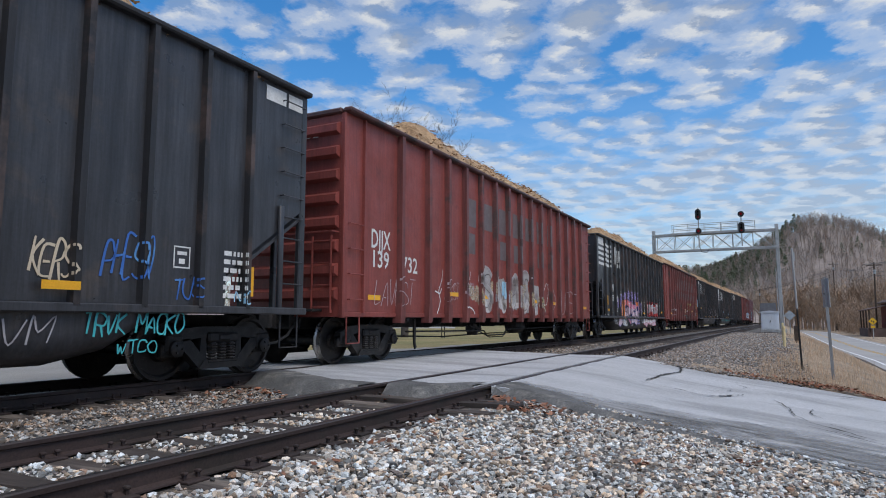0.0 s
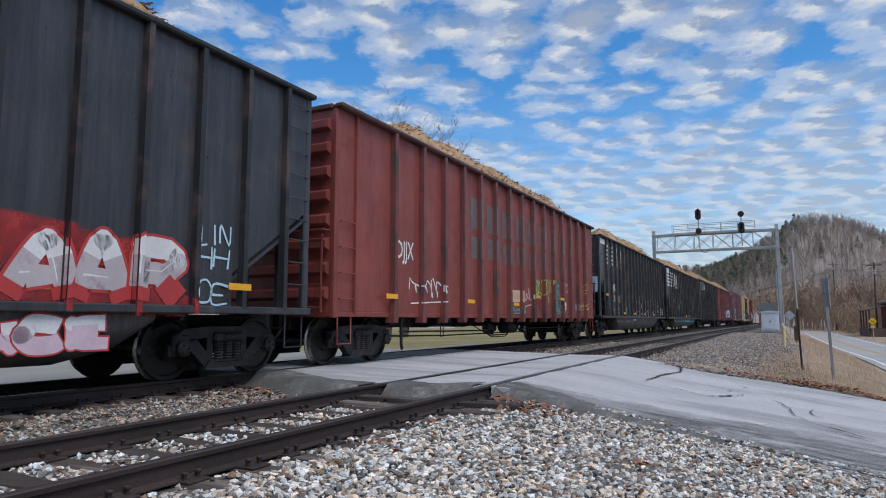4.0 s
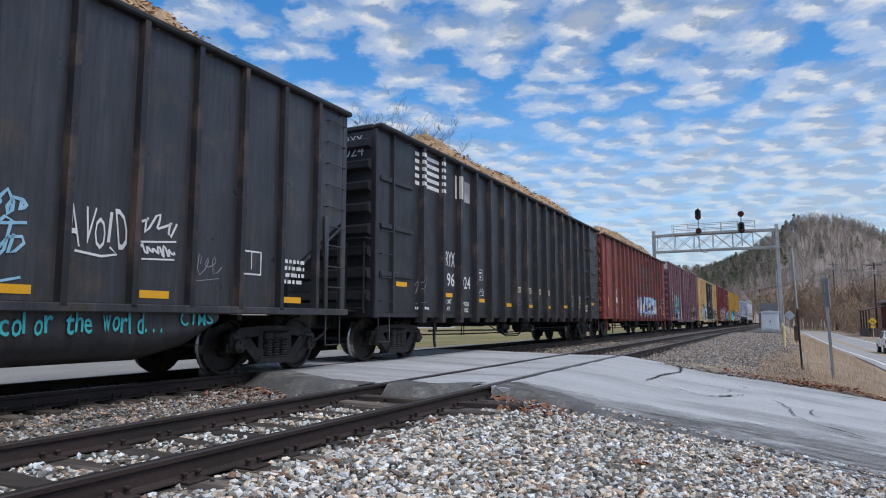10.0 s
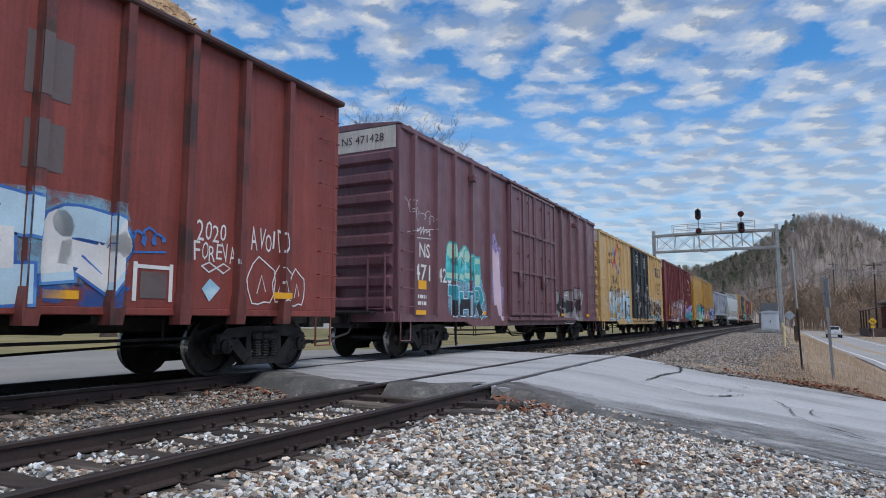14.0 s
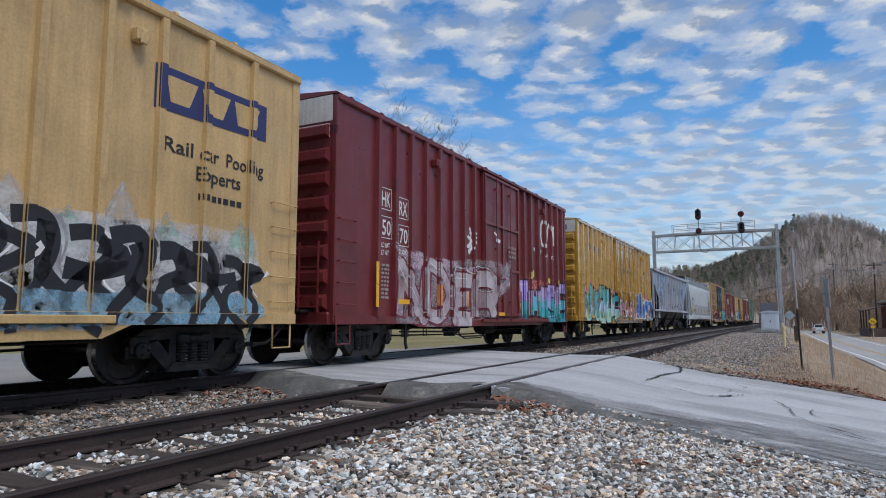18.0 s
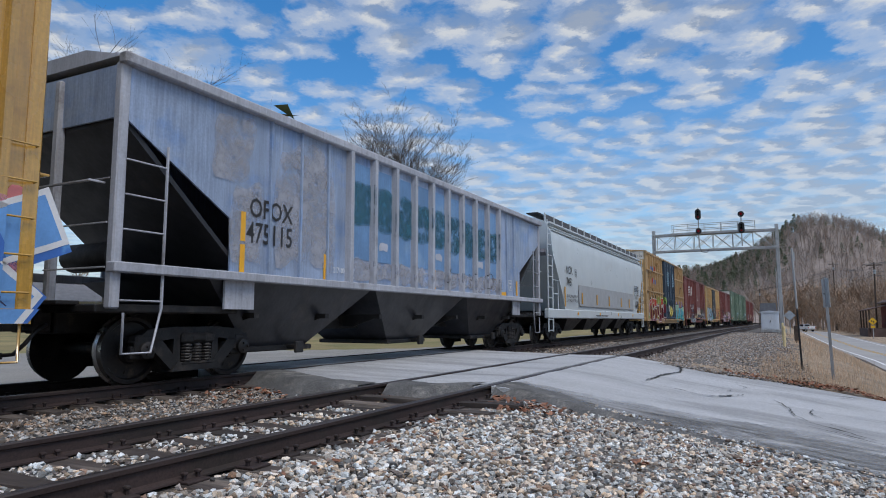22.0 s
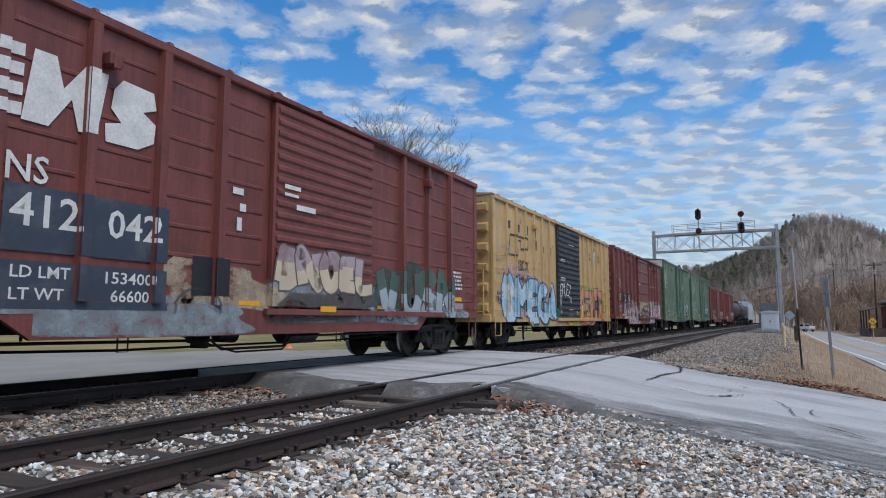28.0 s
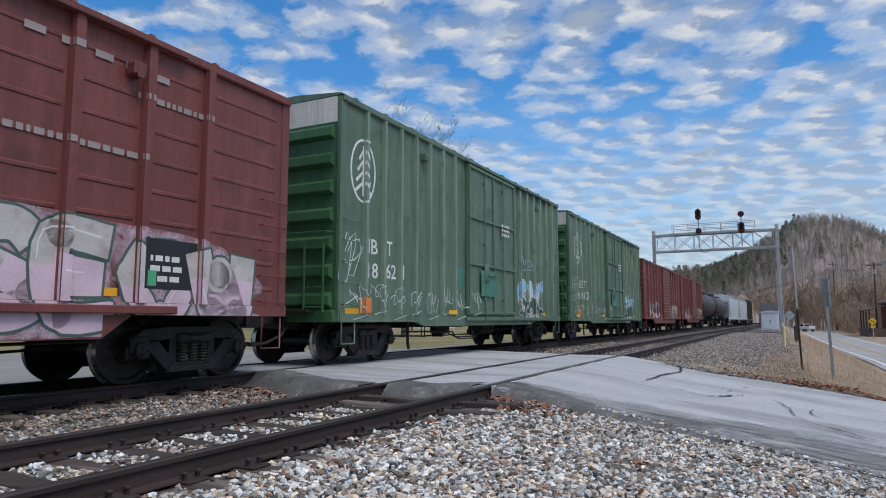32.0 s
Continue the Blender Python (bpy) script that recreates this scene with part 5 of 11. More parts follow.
# ---- boxcars ----
def box_car(car, L, H, mat, seed, doors, door_mat=None, door_kind="plug", posts=(6, 4), band=True, end_mat=None, roof_mat=None, zb=0.80, zm=0.62,
            tc=1.7, bead=0, depth=0.10, width=0.15, roof_lip=True, door_rise=0.0, end_ribs=8, post_mat=None):
    h, py = L / 2, 1.44
    end_mat = end_mat or mat
    door_mat = door_mat or mat
    lo, hi = doors
    for s in (-1, 1):
        slab(car, "side_panel", mat, -h + 0.02, h - 0.02, min(s * py, s * (py - 0.02)), max(s * py, s * (py - 0.02)), zb + 0.14, H - 0.08, 0.004)
        b = Build()
        b.prism([(-h, zb), (-h + tc + 1.35, zb), (-h + tc + 1.75, zm), (h - tc - 1.75, zm), (h - tc - 1.35, zb), (h, zb), (h, zb + 0.16), (-h, zb + 0.16)], min(s * (py + 0.05), s * (py - 0.03)), max(s * (py + 0.05), s * (py - 0.03)), "y")
        part("side_sill", b, mat, car)
        slab(car, "top_plate", mat, -h, h, min(s * (py + 0.07), s * (py - 0.04)), max(s * (py + 0.07), s * (py - 0.04)), H - 0.12, H, 0.02)
        slab(car, "end_panel", end_mat, min(s * h, s * (h - 0.02)), max(s * h, s * (h - 0.02)), -py + 0.004, py - 0.004, zb + 0.1, H - 0.01, 0.004)
        slab(car, "buffer_beam", end_mat, min(s * (h + 0.08), s * (h - 0.1)), max(s * (h + 0.08), s * (h - 0.1)), -py + 0.06, py - 0.06, zb - 0.0, zb + 0.22, 0.02)
        for t in (-1, 1):
            slab(car, "corner_post", mat, min(t * (h + 0.015), t * (h - 0.16)), max(t * (h + 0.015), t * (h - 0.16)), min(s * (py + 0.03), s * (py - 0.08)), max(s * (py + 0.03), s * (py - 0.08)), zb + 0.01, H - 0.01, 0.02)
    slab(car, "floor", M_STEEL, -h + 0.05, h - 0.05, -py + 0.03, py - 0.03, zb + 0.1, zb + 0.2)
    rb = Build()
    rb.prism([(-py - 0.06, H), (py + 0.06, H), (py, H + 0.04), (0.35, H + 0.14), (-0.35, H + 0.14), (-py, H + 0.04)], -h - 0.02, h + 0.02, "x")
    for k in range(int(L / 1.1)):
        x = -h + 0.5 + k * 1.1
        rb.prism([(-py - 0.065, H - 0.03), (-py, H + 0.075), (-0.35, H + 0.175), (0.35, H + 0.175), (py, H + 0.075), (py + 0.065, H - 0.03)], x - 0.03, x + 0.03, "x")
    part("roof", rb, roof_mat or C_ROOF, car)
    n1, n2 = (len(q) if isinstance(q, (list, tuple)) else q for q in posts)
    xs = [x for q in posts for x in q] if isinstance(posts[0], (list, tuple)) else [-h + 0.16 + (lo + h - 0.16) * (k + 1) / (n1 + 1) for k in range(n1)] + [hi + (h - 0.16 - hi) * (k + 1) / (n2 + 1) for k in range(n2)]
    add_posts(car, ("box", L, H, zb, width, depth), xs, py, post_mat or mat, zb + 0.15, H - 0.12, width, depth)
    steps = [(x - width * 0.35, x + width * 0.35, -py - depth) for x in xs]
    edges = [-h + 0.16] + xs[:n1] + [lo] + [hi] + xs[n1:] + [h - 0.16]
    if bead:
        for a, c in zip(edges[:-1], edges[1:]):
            if a == lo:
                continue
            for k in range(bead):
                z = zb + 0.42 + (H - zb - 0.85) * k / (bead - 1)
                w = round(c - a - 0.22, 3)
                me = cached(("bead", w, mat.name), lambda: bead_mesh(w))
                me.materials[0] = mat
                part("bead", me, mat, car, m=Matrix.Translation(((a + c) / 2, -py, z)))
    zs0, zs1 = zb + 0.25, H - (0.62 if band else 0.28)
    add_end_ribs(car, L, end_mat, [zs0 + 0.16 + (zs1 - zs0 - 0.25) * k / (end_ribs - 1) for k in range(end_ribs)], 1.30, 0.30 if end_ribs < 9 else 0.26, 0.11)
    if band:
        for s in (-1, 1):
            slab(car, "end_band", C_IVORY, min(s * (h + 0.012), s * (h - 0.01)), max(s * (h + 0.012), s * (h - 0.01)), -py + 0.09, py - 0.09, H - 0.52, H - 0.012, 0.004, "ivory band on the end wall")
    # doors
    count = 2 if door_kind in ("double", "grid") else 1
    dw = (hi - lo) / count
    dz0, dz1, dy = zb + 0.16, H - 0.16 + door_rise, -py - depth - 0.01
    for i in range(count):
        x0, x1 = lo + i * dw + 0.015, lo + (i + 1) * dw - 0.015
        door = slab(car, "door", door_mat, x0, x1, dy, -py - 0.003, dz0, dz1, 0.012, "plug door with lock rods" if door_kind not in ("slide", "panels") else "corrugated sliding door")
        if door_kind in ("slide", "panels"):
            count2 = 17 if door_kind == "slide" else 6
            for k in range(count2):
                z = dz0 + 0.12 + (dz1 - dz0 - 0.24) * k / (count2 - 1)
                me = cached(("slat", round(dw, 2), door_mat.name), lambda: slat_mesh(dw - 0.16))
                me.materials[0] = door_mat
                part("slat", me, door_mat, door, m=Matrix.Translation(((x0 + x1) / 2, dy, z)))
        else:
            fr = Build()
            for z in [dz0 + 0.03, dz0 + (dz1 - dz0) * 0.33, dz0 + (dz1 - dz0) * 0.64, dz1 - 0.09]:
                fr.box(x0, x1, dy - 0.05, dy - 0.002, z, z + 0.08, 0.008)
            for x in (x0 + 0.02, (x0 + x1) / 2 - 0.03, x1 - 0.08):
                fr.box(x, x + 0.07, dy - 0.045, dy - 0.004, dz0 + 0.02, dz1 - 0.02, 0.006)
            part("door_frame", fr, door_mat, door)
            rod = Build()
            for x in (x0 + dw * 0.30, x0 + dw * 0.70):
                rod.tube([(x, dy - 0.055, dz0 - 0.1), (x, dy - 0.055, dz1 - 0.05)], 0.018, 6)
                for z in (dz0 + 0.4, dz0 + 1.9, dz1 - 0.4):
                    rod.box(x - 0.04, x + 0.04, dy - 0.06, dy - 0.002, z, z + 0.07)
            part("lock_rod", rod, door_mat, door, smooth=60)
            hd = Build()
            hd.box(x0 + dw * 0.28, x0 + dw * 0.36, dy - 0.09, dy - 0.03, dz0 + 0.9, dz0 + 1.4, 0.01)
            hd.tube([(x0 + dw * 0.5, dy - 0.05, dz0 + 1.15), (x0 + dw * 0.5, dy - 0.09, dz0 + 1.1), (x0 + dw * 0.32, dy - 0.09, dz0 + 1.1)], 0.018, 5)
            part("door_handle", hd, door_mat, door, smooth=60)
    tk = Build()
    tk.box(lo - 0.1, min(hi + dw + 0.2, h - 0.2), dy - 0.03, -py - 0.052, zb + 0.02, zb + 0.12, 0.01)
    part("door_track", tk, mat, car)
    tk = Build()
    tk.box(lo - 0.1, min(hi + dw + 0.2, h - 0.2), dy - 0.04, -py - 0.072, H - 0.12 + door_rise, H - 0.05 + door_rise, 0.01)
    part("door_track", tk, mat, car)
    steps.append((lo, hi, dy - 0.052 if door_kind not in ("slide", "panels") else dy - 0.03))
    underframe(car, L, tc, zb + 0.1, seed=seed)
    grab_part(car, mat, -h + 0.06, -h + 0.62, -py - 0.01, 1.15, 2.75, 5)
    grab_part(car, mat, h - 0.62, h - 0.06, -py - 0.01, 1.15, 2.75, 5)
    stirrup_part(car, mat, -h + 0.08, -py - 0.02, zb)
    stirrup_part(car, mat, h - 0.52, -py - 0.02, zb)
    end_ladder(car, end_mat, -h - 0.16, -0.98, 1.0, 2.3, -1)
    end_platform(car, end_mat, L, -1, 1.0)
    end_platform(car, end_mat, L, 1, 1.0)
    brake_wheel(car, end_mat, L, 1)
    vb = Build()
    vb.box(-h - 0.16, -h - 0.10, 0.15, 0.75, 1.35, 1.95, 0.02)
    part("end_box", vb, M_STEEL, car)
    # two small ladder brackets under the eave
    for x in (lo - (lo + h) * 0.42, hi + (h - hi) * 0.45):
        q = Build()
        q.box(x - 0.09, x + 0.09, -py - depth - 0.08, -py - 0.004, H - 0.62, H - 0.44, 0.02)
        q.box(x - 0.05, x + 0.05, -py - depth - 0.1, -py - depth - 0.07, H - 0.66, H - 0.48, 0.02)
        part("eave_bracket", q, mat, car)
    sill = {"top": zb + 0.155, "end": zb + 0.004, "mid": zm + 0.004, "reach": h - tc - 1.75, "y": -py - 0.052}
    return {"panel": -py - (0.011 if bead else 0.0), "steps": steps, "sill": sill}


def bead_mesh(w):
    b = Build()
    b.loft([[(-w / 2, 0.005, -0.04), (-w / 2 + 0.03, -0.013, -0.018), (-w / 2 + 0.03, -0.013, 0.018), (-w / 2, 0.005, 0.04)],
            [(w / 2, 0.005, -0.04), (w / 2 - 0.03, -0.013, -0.018), (w / 2 - 0.03, -0.013, 0.018), (w / 2, 0.005, 0.04)]])
    return b.mesh("bead", [M_STEEL])


def slat_mesh(w):
    b = Build()
    b.loft([[(-w / 2, 0.004, -0.07), (-w / 2, -0.03, -0.025), (-w / 2, -0.03, 0.025), (-w / 2, 0.004, 0.07)],
            [(w / 2, 0.004, -0.07), (w / 2, -0.03, -0.025), (w / 2, -0.03, 0.025), (w / 2, 0.004, 0.07)]])
    return b.mesh("slat", [M_STEEL])


# ---- covered hopper with side posts and three bays ----
def post_hopper(car, L, H, seed):
    h, py, z0 = L / 2, 1.46, 1.52
    for s in (-1, 1):
        b = Build()
        b.prism([(-h + 0.10, H - 0.75), (-h + 1.95, 2.35), (-h + 1.95, z0), (h - 1.95, z0), (h - 1.95, 2.35), (h - 0.10, H - 0.75), (h - 0.05, H - 0.06), (-h + 0.05, H - 0.06)], min(s * py, s * (py - 0.03)), max(s * py, s * (py - 0.03)), "y")
        part("side_panel", b, C_SKY, car, "faded blue and grey painted side")
        slab(car, "top_chord", C_POST, -h, h, min(s * (py + 0.12), s * (py - 0.03)), max(s * (py + 0.12), s * (py - 0.03)), H - 0.09, H + 0.06, 0.02)
        slab(car, "side_sill", C_POST, -h, h, min(s * (py + 0.11), s * (py - 0.05)), max(s * (py + 0.11), s * (py - 0.05)), z0 - 0.08, z0 + 0.05, 0.015)
        e = Build()
        e.prism([(s * (h - 0.12), H - 0.7), (s * (h - 2.4), 1.50), (s * (h - 2.4), 1.42), (s * (h - 0.12), H - 0.8)], -py + 0.05, py - 0.05, "y")
        part("slope_sheet", e, C_BLACK2, car, "dark sloping end sheet")
        for t in (-1, 1):
            slab(car, "corner_post", C_POST, min(s * (h - 0.02), s * (h - 0.16)), max(s * (h - 0.02), s * (h - 0.16)), min(t * (py + 0.03), t * (py - 0.10)), max(t * (py + 0.03), t * (py - 0.10)), 1.0, H - 0.05, 0.02)
        slab(car, "end_panel", C_SKY, min(s * (h - 0.08), s * (h - 0.11)), max(s * (h - 0.08), s * (h - 0.11)), -py + 0.1, py - 0.1, H - 0.75, H - 0.05)
        slab(car, "end_deck", M_STEEL, min(s * (h - 2.3), s * (h + 0.05)), max(s * (h - 2.3), s * (h + 0.05)), -1.32, 1.32, 0.95, 1.06, 0.02)
        g = Build()
        g.tube([(s * (h - 0.75), -py - 0.04, 1.0), (s * (h - 0.75), -py - 0.04, 3.15)], 0.020, 5)
        g.tube([(s * (h - 0.2), -py - 0.04, 0.95), (s * (h - 0.2), -py - 0.04, 0.45), (s * (h - 0.62), -py - 0.04, 0.45), (s * (h - 0.75), -py - 0.04, 1.0)], 0.018, 5)
        for k in range(5):
            g.tube([(s * (h - 0.14), -py - 0.04, 1.1 + k * 0.44), (s * (h - 0.75), -py - 0.04, 1.1 + k * 0.44)], 0.012, 5)
        part("ladder", g, C_POST, car, smooth=60)
        for z in (1.5, 2.05, 2.6):
            part("end_rung", Build().tube([(s * (h + 0.02), -py + 0.05, z), (s * (h + 0.02), -0.2, z)], 0.012, 5), C_POST, car, smooth=60)
        slab(car, "end_post", C_POST, min(s * (h - 0.02), s * (h - 0.14)), max(s * (h - 0.02), s * (h - 0.14)), -0.25, -0.13, 1.0, H - 0.1, 0.02)
        part("air_reservoir", Build().lathe([(-0.55, 0.0), (-0.5, 0.17), (-0.4, 0.21), (0.4, 0.21), (0.5, 0.17), (0.55, 0.0)], "y", (s * (h - 0.85), 0.1, 1.75), 14), M_STEEL, car)
        w = Build()
        w.prism([(s * (h - 2.5), 1.02), (s * (h - 1.9), 1.02), (s * (h - 1.9), z0), (s * (h - 2.5), z0)], -py + 0.02, -py + 0.06, "y")
        part("bolster_web", w, C_POST, car)
    rb = Build()
    rb.prism([(-py, H + 0.04), (py, H + 0.04), (0.7, H + 0.24), (-0.7, H + 0.24)], -h + 0.05, h - 0.05, "x")
    part("roof", rb, C_POST, car)
    hb = Build()
    hb.box(-h + 1.0, h - 1.0, -0.33, 0.33, H + 0.24, H + 0.34, 0.03)
    hb.box(-h + 0.3, h - 0.3, -0.98, -0.6, H + 0.22, H + 0.26)
    part("hatch_cover", hb, C_POST, car)
    xs = [-h + 2.75, -h + 3.5, -h + 4.25] + [-h + 4.9 + (L - 4.9 - 3.8) * k / 9 for k in range(10)] + [h - 3.1, h - 2.5]
    mid = xs[3:-2]
    add_posts(car, ("hop", L), mid, py, C_POST, z0, H - 0.08, 0.15, 0.115)
    add_posts(car, ("hopthin", L), [x for x in xs if x not in mid], py, C_SKY, z0, H - 0.08, 0.06, 0.05)
    for a, b2 in zip(mid[:-1], mid[1:]):
        slab(car, "panel", C_SKYDARK, a + 0.1, b2 - 0.1, -py - 0.012, -py - 0.002, z0 + 0.5, H - 0.25, 0.004)
    for cx in (-4.35, 0.0, 4.35):
        k = 2.1
        bay = Build().loft([[(cx - k, -1.42, z0 - 0.06), (cx + k, -1.42, z0 - 0.06), (cx + k, 1.42, z0 - 0.06), (cx - k, 1.42, z0 - 0.06)],
                            [(cx - 0.75, -0.85, 0.42), (cx + 0.75, -0.85, 0.42), (cx + 0.75, 0.85, 0.42), (cx - 0.75, 0.85, 0.42)]])
        part("hopper_bay", bay, C_BLACK2, car, "black outlet bay", smooth=20)
    for cx in (-4.35, 0.0, 4.35):
        g = Build()
        g.box(cx - 0.85, cx + 0.85, -0.95, 0.95, 0.34, 0.43, 0.02)
        g.lathe([(-1.2, 0.05), (-0.8, 0.05)], "y", (cx + 0.2, 0, 0.4), 8)
        g.box(cx + 0.1, cx + 0.3, -1.22, -1.14, 0.3, 0.5, 0.02)
        part("outlet_gate", g, M_STEEL, car)
    underframe(car, L, 1.75, 0.98, tanks=False, seed=seed)
    for s in (-1, 1):
        end_platform(car, C_POST, L, s, 1.05)
    brake_wheel(car, M_STEEL, L, -1, 2.3)
    return {"panel": -py - 0.012, "steps": [(x - 0.052, x + 0.052, -py - 0.115) for x in mid]}


M_GRATE = surface("dark_walk_grating", (0.09, 0.09, 0.095), 0.7, 0.2, 0.2, 3, 0.6, 60)


# ---- covered hopper with smooth rounded sides ----
def smooth_hopper(car, L, H, seed):
    h, z0 = L / 2, 1.22
    def ring(x, zlow):
        pts = []
        for k in range(13):
            t = k / 12
            z = zlow + (H - zlow) * t
            u = (z - z0) / (H - z0)
            pts.append((x, -(1.50 + 0.06 * math.sin(math.pi * max(0, min(1, u))) - 0.20 * max(0, u - 0.86) / 0.14), z))
        pts += [(x, -0.9, H + 0.16), (x, 0.9, H + 0.16)]
        return pts + [(p[0], -p[1], p[2]) for p in pts[:13][::-1]]
    rings = []
    for d, zl in ((0.45, 3.55), (0.55, 3.20), (0.9, 2.75), (1.35, 2.20), (1.75, 1.75), (2.05, 1.35), (2.15, z0)):
        rings.append(ring(-h + d, zl))
    body = Build().loft(rings + [[(-x, y, z) for x, y, z in r] for r in rings[::-1]])
    part("body", body, C_PALE, car, "pale grey rounded hopper body", smooth=25)
    for s in (-1, 1):
        slab(car, "side_sill", C_PALE, -h + 0.05, h - 0.05, min(s * 1.54, s * 1.36), max(s * 1.54, s * 1.36), 0.92, 1.26, 0.03)
        slab(car, "roof_lip", C_PALE, -h + 0.5, h - 0.5, min(s * 1.50, s * 1.34), max(s * 1.50, s * 1.34), H - 0.10, H - 0.02, 0.02)
        slab(car, "end_deck", M_STEEL, min(s * (h - 2.3), s * (h - 0.02)), max(s * (h - 2.3), s * (h - 0.02)), -1.30, 1.30, 1.0, 1.12, 0.02)
        e = Build()
        e.prism([(s * (h - 0.50), 3.5), (s * (h - 2.6), 1.2), (s * (h - 2.3), 1.2), (s * (h - 0.46), 3.3)], -1.30, 1.30, "y")
        part("slope_sheet", e, P_GREY, car)
        g = Build()
        for x in (s * (h - 0.1), s * (h - 0.62)):
            g.tube([(x, -1.50, 0.45), (x, -1.50, 3.3 if abs(x) < h - 0.3 else H)], 0.026, 5)
        for k in range(10):
            g.tube([(s * (h - 0.1), -1.50, 0.5 + k * 0.38), (s * (h - 0.62), -1.50, 0.5 + k * 0.38)], 0.016, 5)
        g.tube([(s * (h - 0.62), -1.50, 2.3), (s * (h - 1.25), -1.50, 2.3), (s * (h - 1.25), -1.50, 1.2)], 0.02, 5)
        g.tube([(s * (h - 0.62), -1.50, 1.8), (s * (h - 1.25), -1.50, 1.8)], 0.02, 5)
        part("ladder", g, C_PALE, car, smooth=60)
    part("roof_walk", Build().box(-h + 0.4, h - 0.4, -1.06, -0.62, H + 0.30, H + 0.34), M_STEEL, car)
    step = (L - 1.0) / 16
    post = Build().box(-0.025, 0.025, -1.31, -1.26, H - 0.02, H + 0.31).mesh("walk_post", [C_PALE])
    screen = Build().box(0.05, step - 0.05, -1.285, -1.27, H + 0.02, H + 0.28, 0.004).mesh("walk_screen", [M_GRATE])
    for k in range(17):
        x = -h + 0.5 + step * k
        part("walk_post", post, C_PALE, car, m=Matrix.Translation((x, 0, 0)))
        if k < 16:
            part("walk_screen", screen, M_GRATE, car, "dark mesh panel along the roof walk", Matrix.Translation((x, 0, 0)))
    for k in range(3):
        slab(car, "roof_bead", C_PALE, -h + 0.55, h - 0.55, -1.53 + 0.045 * k, -1.42, H - 0.34 + 0.11 * k, H - 0.30 + 0.11 * k, 0.012)
    for cx in (-4.5, -1.5, 1.5, 4.5):
        k = 1.45
        bay = Build().loft([[(cx - k, -1.40, 1.21), (cx + k, -1.40, 1.21), (cx + k, 1.40, 1.21), (cx - k, 1.40, 1.21)],
                            [(cx - 0.6, -0.85, 0.42), (cx + 0.6, -0.85, 0.42), (cx + 0.6, 0.85, 0.42), (cx - 0.6, 0.85, 0.42)]])
        part("hopper_bay", bay, C_BLACK2, car, "dark outlet bay", smooth=20)
    underframe(car, L, 1.75, 0.98, tanks=False, seed=seed)
    for s in (-1, 1):
        end_platform(car, C_PALE, L, s, 1.05)
    return {"panel": -1.525, "steps": []}


# ---- tank car ----
def tank_car(car, L, mat, seed):
    h = L / 2
    prof = [(-h + 0.35, 0.02), (-h + 0.40, 0.55), (-h + 0.55, 1.0), (-h + 0.8, 1.28), (-h + 1.15, 1.42), (h - 1.15, 1.42), (h - 0.8, 1.28), (h - 0.55, 1.0), (h - 0.40, 0.55), (h - 0.35, 0.02)]
    b = Build().lathe(prof, "x", (0, 0, 2.5), 40)
    part("tank", b, mat, car, "glossy dark tank shell", smooth=40)
    d = Build().lathe([(3.9, 0.45), (4.25, 0.45), (4.32, 0.36), (4.34, 0.0)], "z", (0, 0, 0), 18)
    part("dome", d, mat, car)
    rl = Build()
    rl.tube([(-1.6, -0.9, 3.75), (-1.6, -0.9, 4.6), (1.6, -0.9, 4.6), (1.6, -0.9, 3.75)], 0.02, 5)
    rl.box(-1.6, 1.6, -0.95, -0.45, 3.86, 3.9)
    part("platform_rail", rl, M_STEEL, car, smooth=60)
    for s in (-1, 1):
        slab(car, "saddle", M_STEEL, min(s * (h - 2.6), s * (h - 0.1)), max(s * (h - 2.6), s * (h - 0.1)), -1.2, 1.2, 0.98, 1.25, 0.03)
        end_platform(car, M_STEEL, L, s, 1.05)
    underframe(car, L, 1.7, 0.98, tanks=False, seed=seed)
    return {"panel": -1.43, "steps": []}
# ---- the train, in its order from the leading end; s: where a car's middle stands along the line at 16 s ----
TRAIN = []
ENDS = [(-164.4, -146.4), (-145.2, -127.3), (-125.8, -107.4), (-106.6, -87.8), (-86.5, -68.4), (-67.0, -48.1), (-47.0, -28.6), (-27.6, -9.6), (-7.4, 9.5), (10.5, 27.9), (29.0, 43.7),
        (45.5, 62.2), (63.1, 79.2), (79.9, 97.9), (99.3, 115.9), (116.8, 131.8), (133.0, 147.3), (148.4, 162.6), (164.1, 177.7), (179.2, 193.6), (194.8, 210.0), (211.0, 225.5),
        (226.8, 240.3), (241.6, 255.1), (256.4, 273.4), (274.6, 291.6), (292.8, 309.8), (311.0, 326.0), (327.2, 342.2), (343.4, 358.4), (359.6, 374.6)]


def next_car(name, label, category="rail car"):
    i = len(TRAIN)
    a, b = ENDS[i]
    car = thing(name, label, category, "cars of the freight train")
    TRAIN.append(((a + b) / 2, b - a, car))
    near = a - ENDS[i - 1][1] if i else 1.2
    far = ENDS[i + 1][0] - b if i + 1 < len(ENDS) else 1.2
    couple(car, b - a, near, far)
    return car, b - a


def data_bars(p, x, z, w, h, rows, mat, seed, layer=1):
    """Small print that cannot be read: rows of bars."""
    rng = random.Random(seed)
    pitch = h / rows
    p.hold(True)
    for r in range(rows):
        xx = x
        while xx < x + w - 0.03:
            l = rng.uniform(0.04, 0.16)
            l = min(l, x + w - xx)
            p.bar(xx, z + r * pitch, l, pitch * 0.55, mat, layer)
            xx += l + 0.035
    p.hold(False)


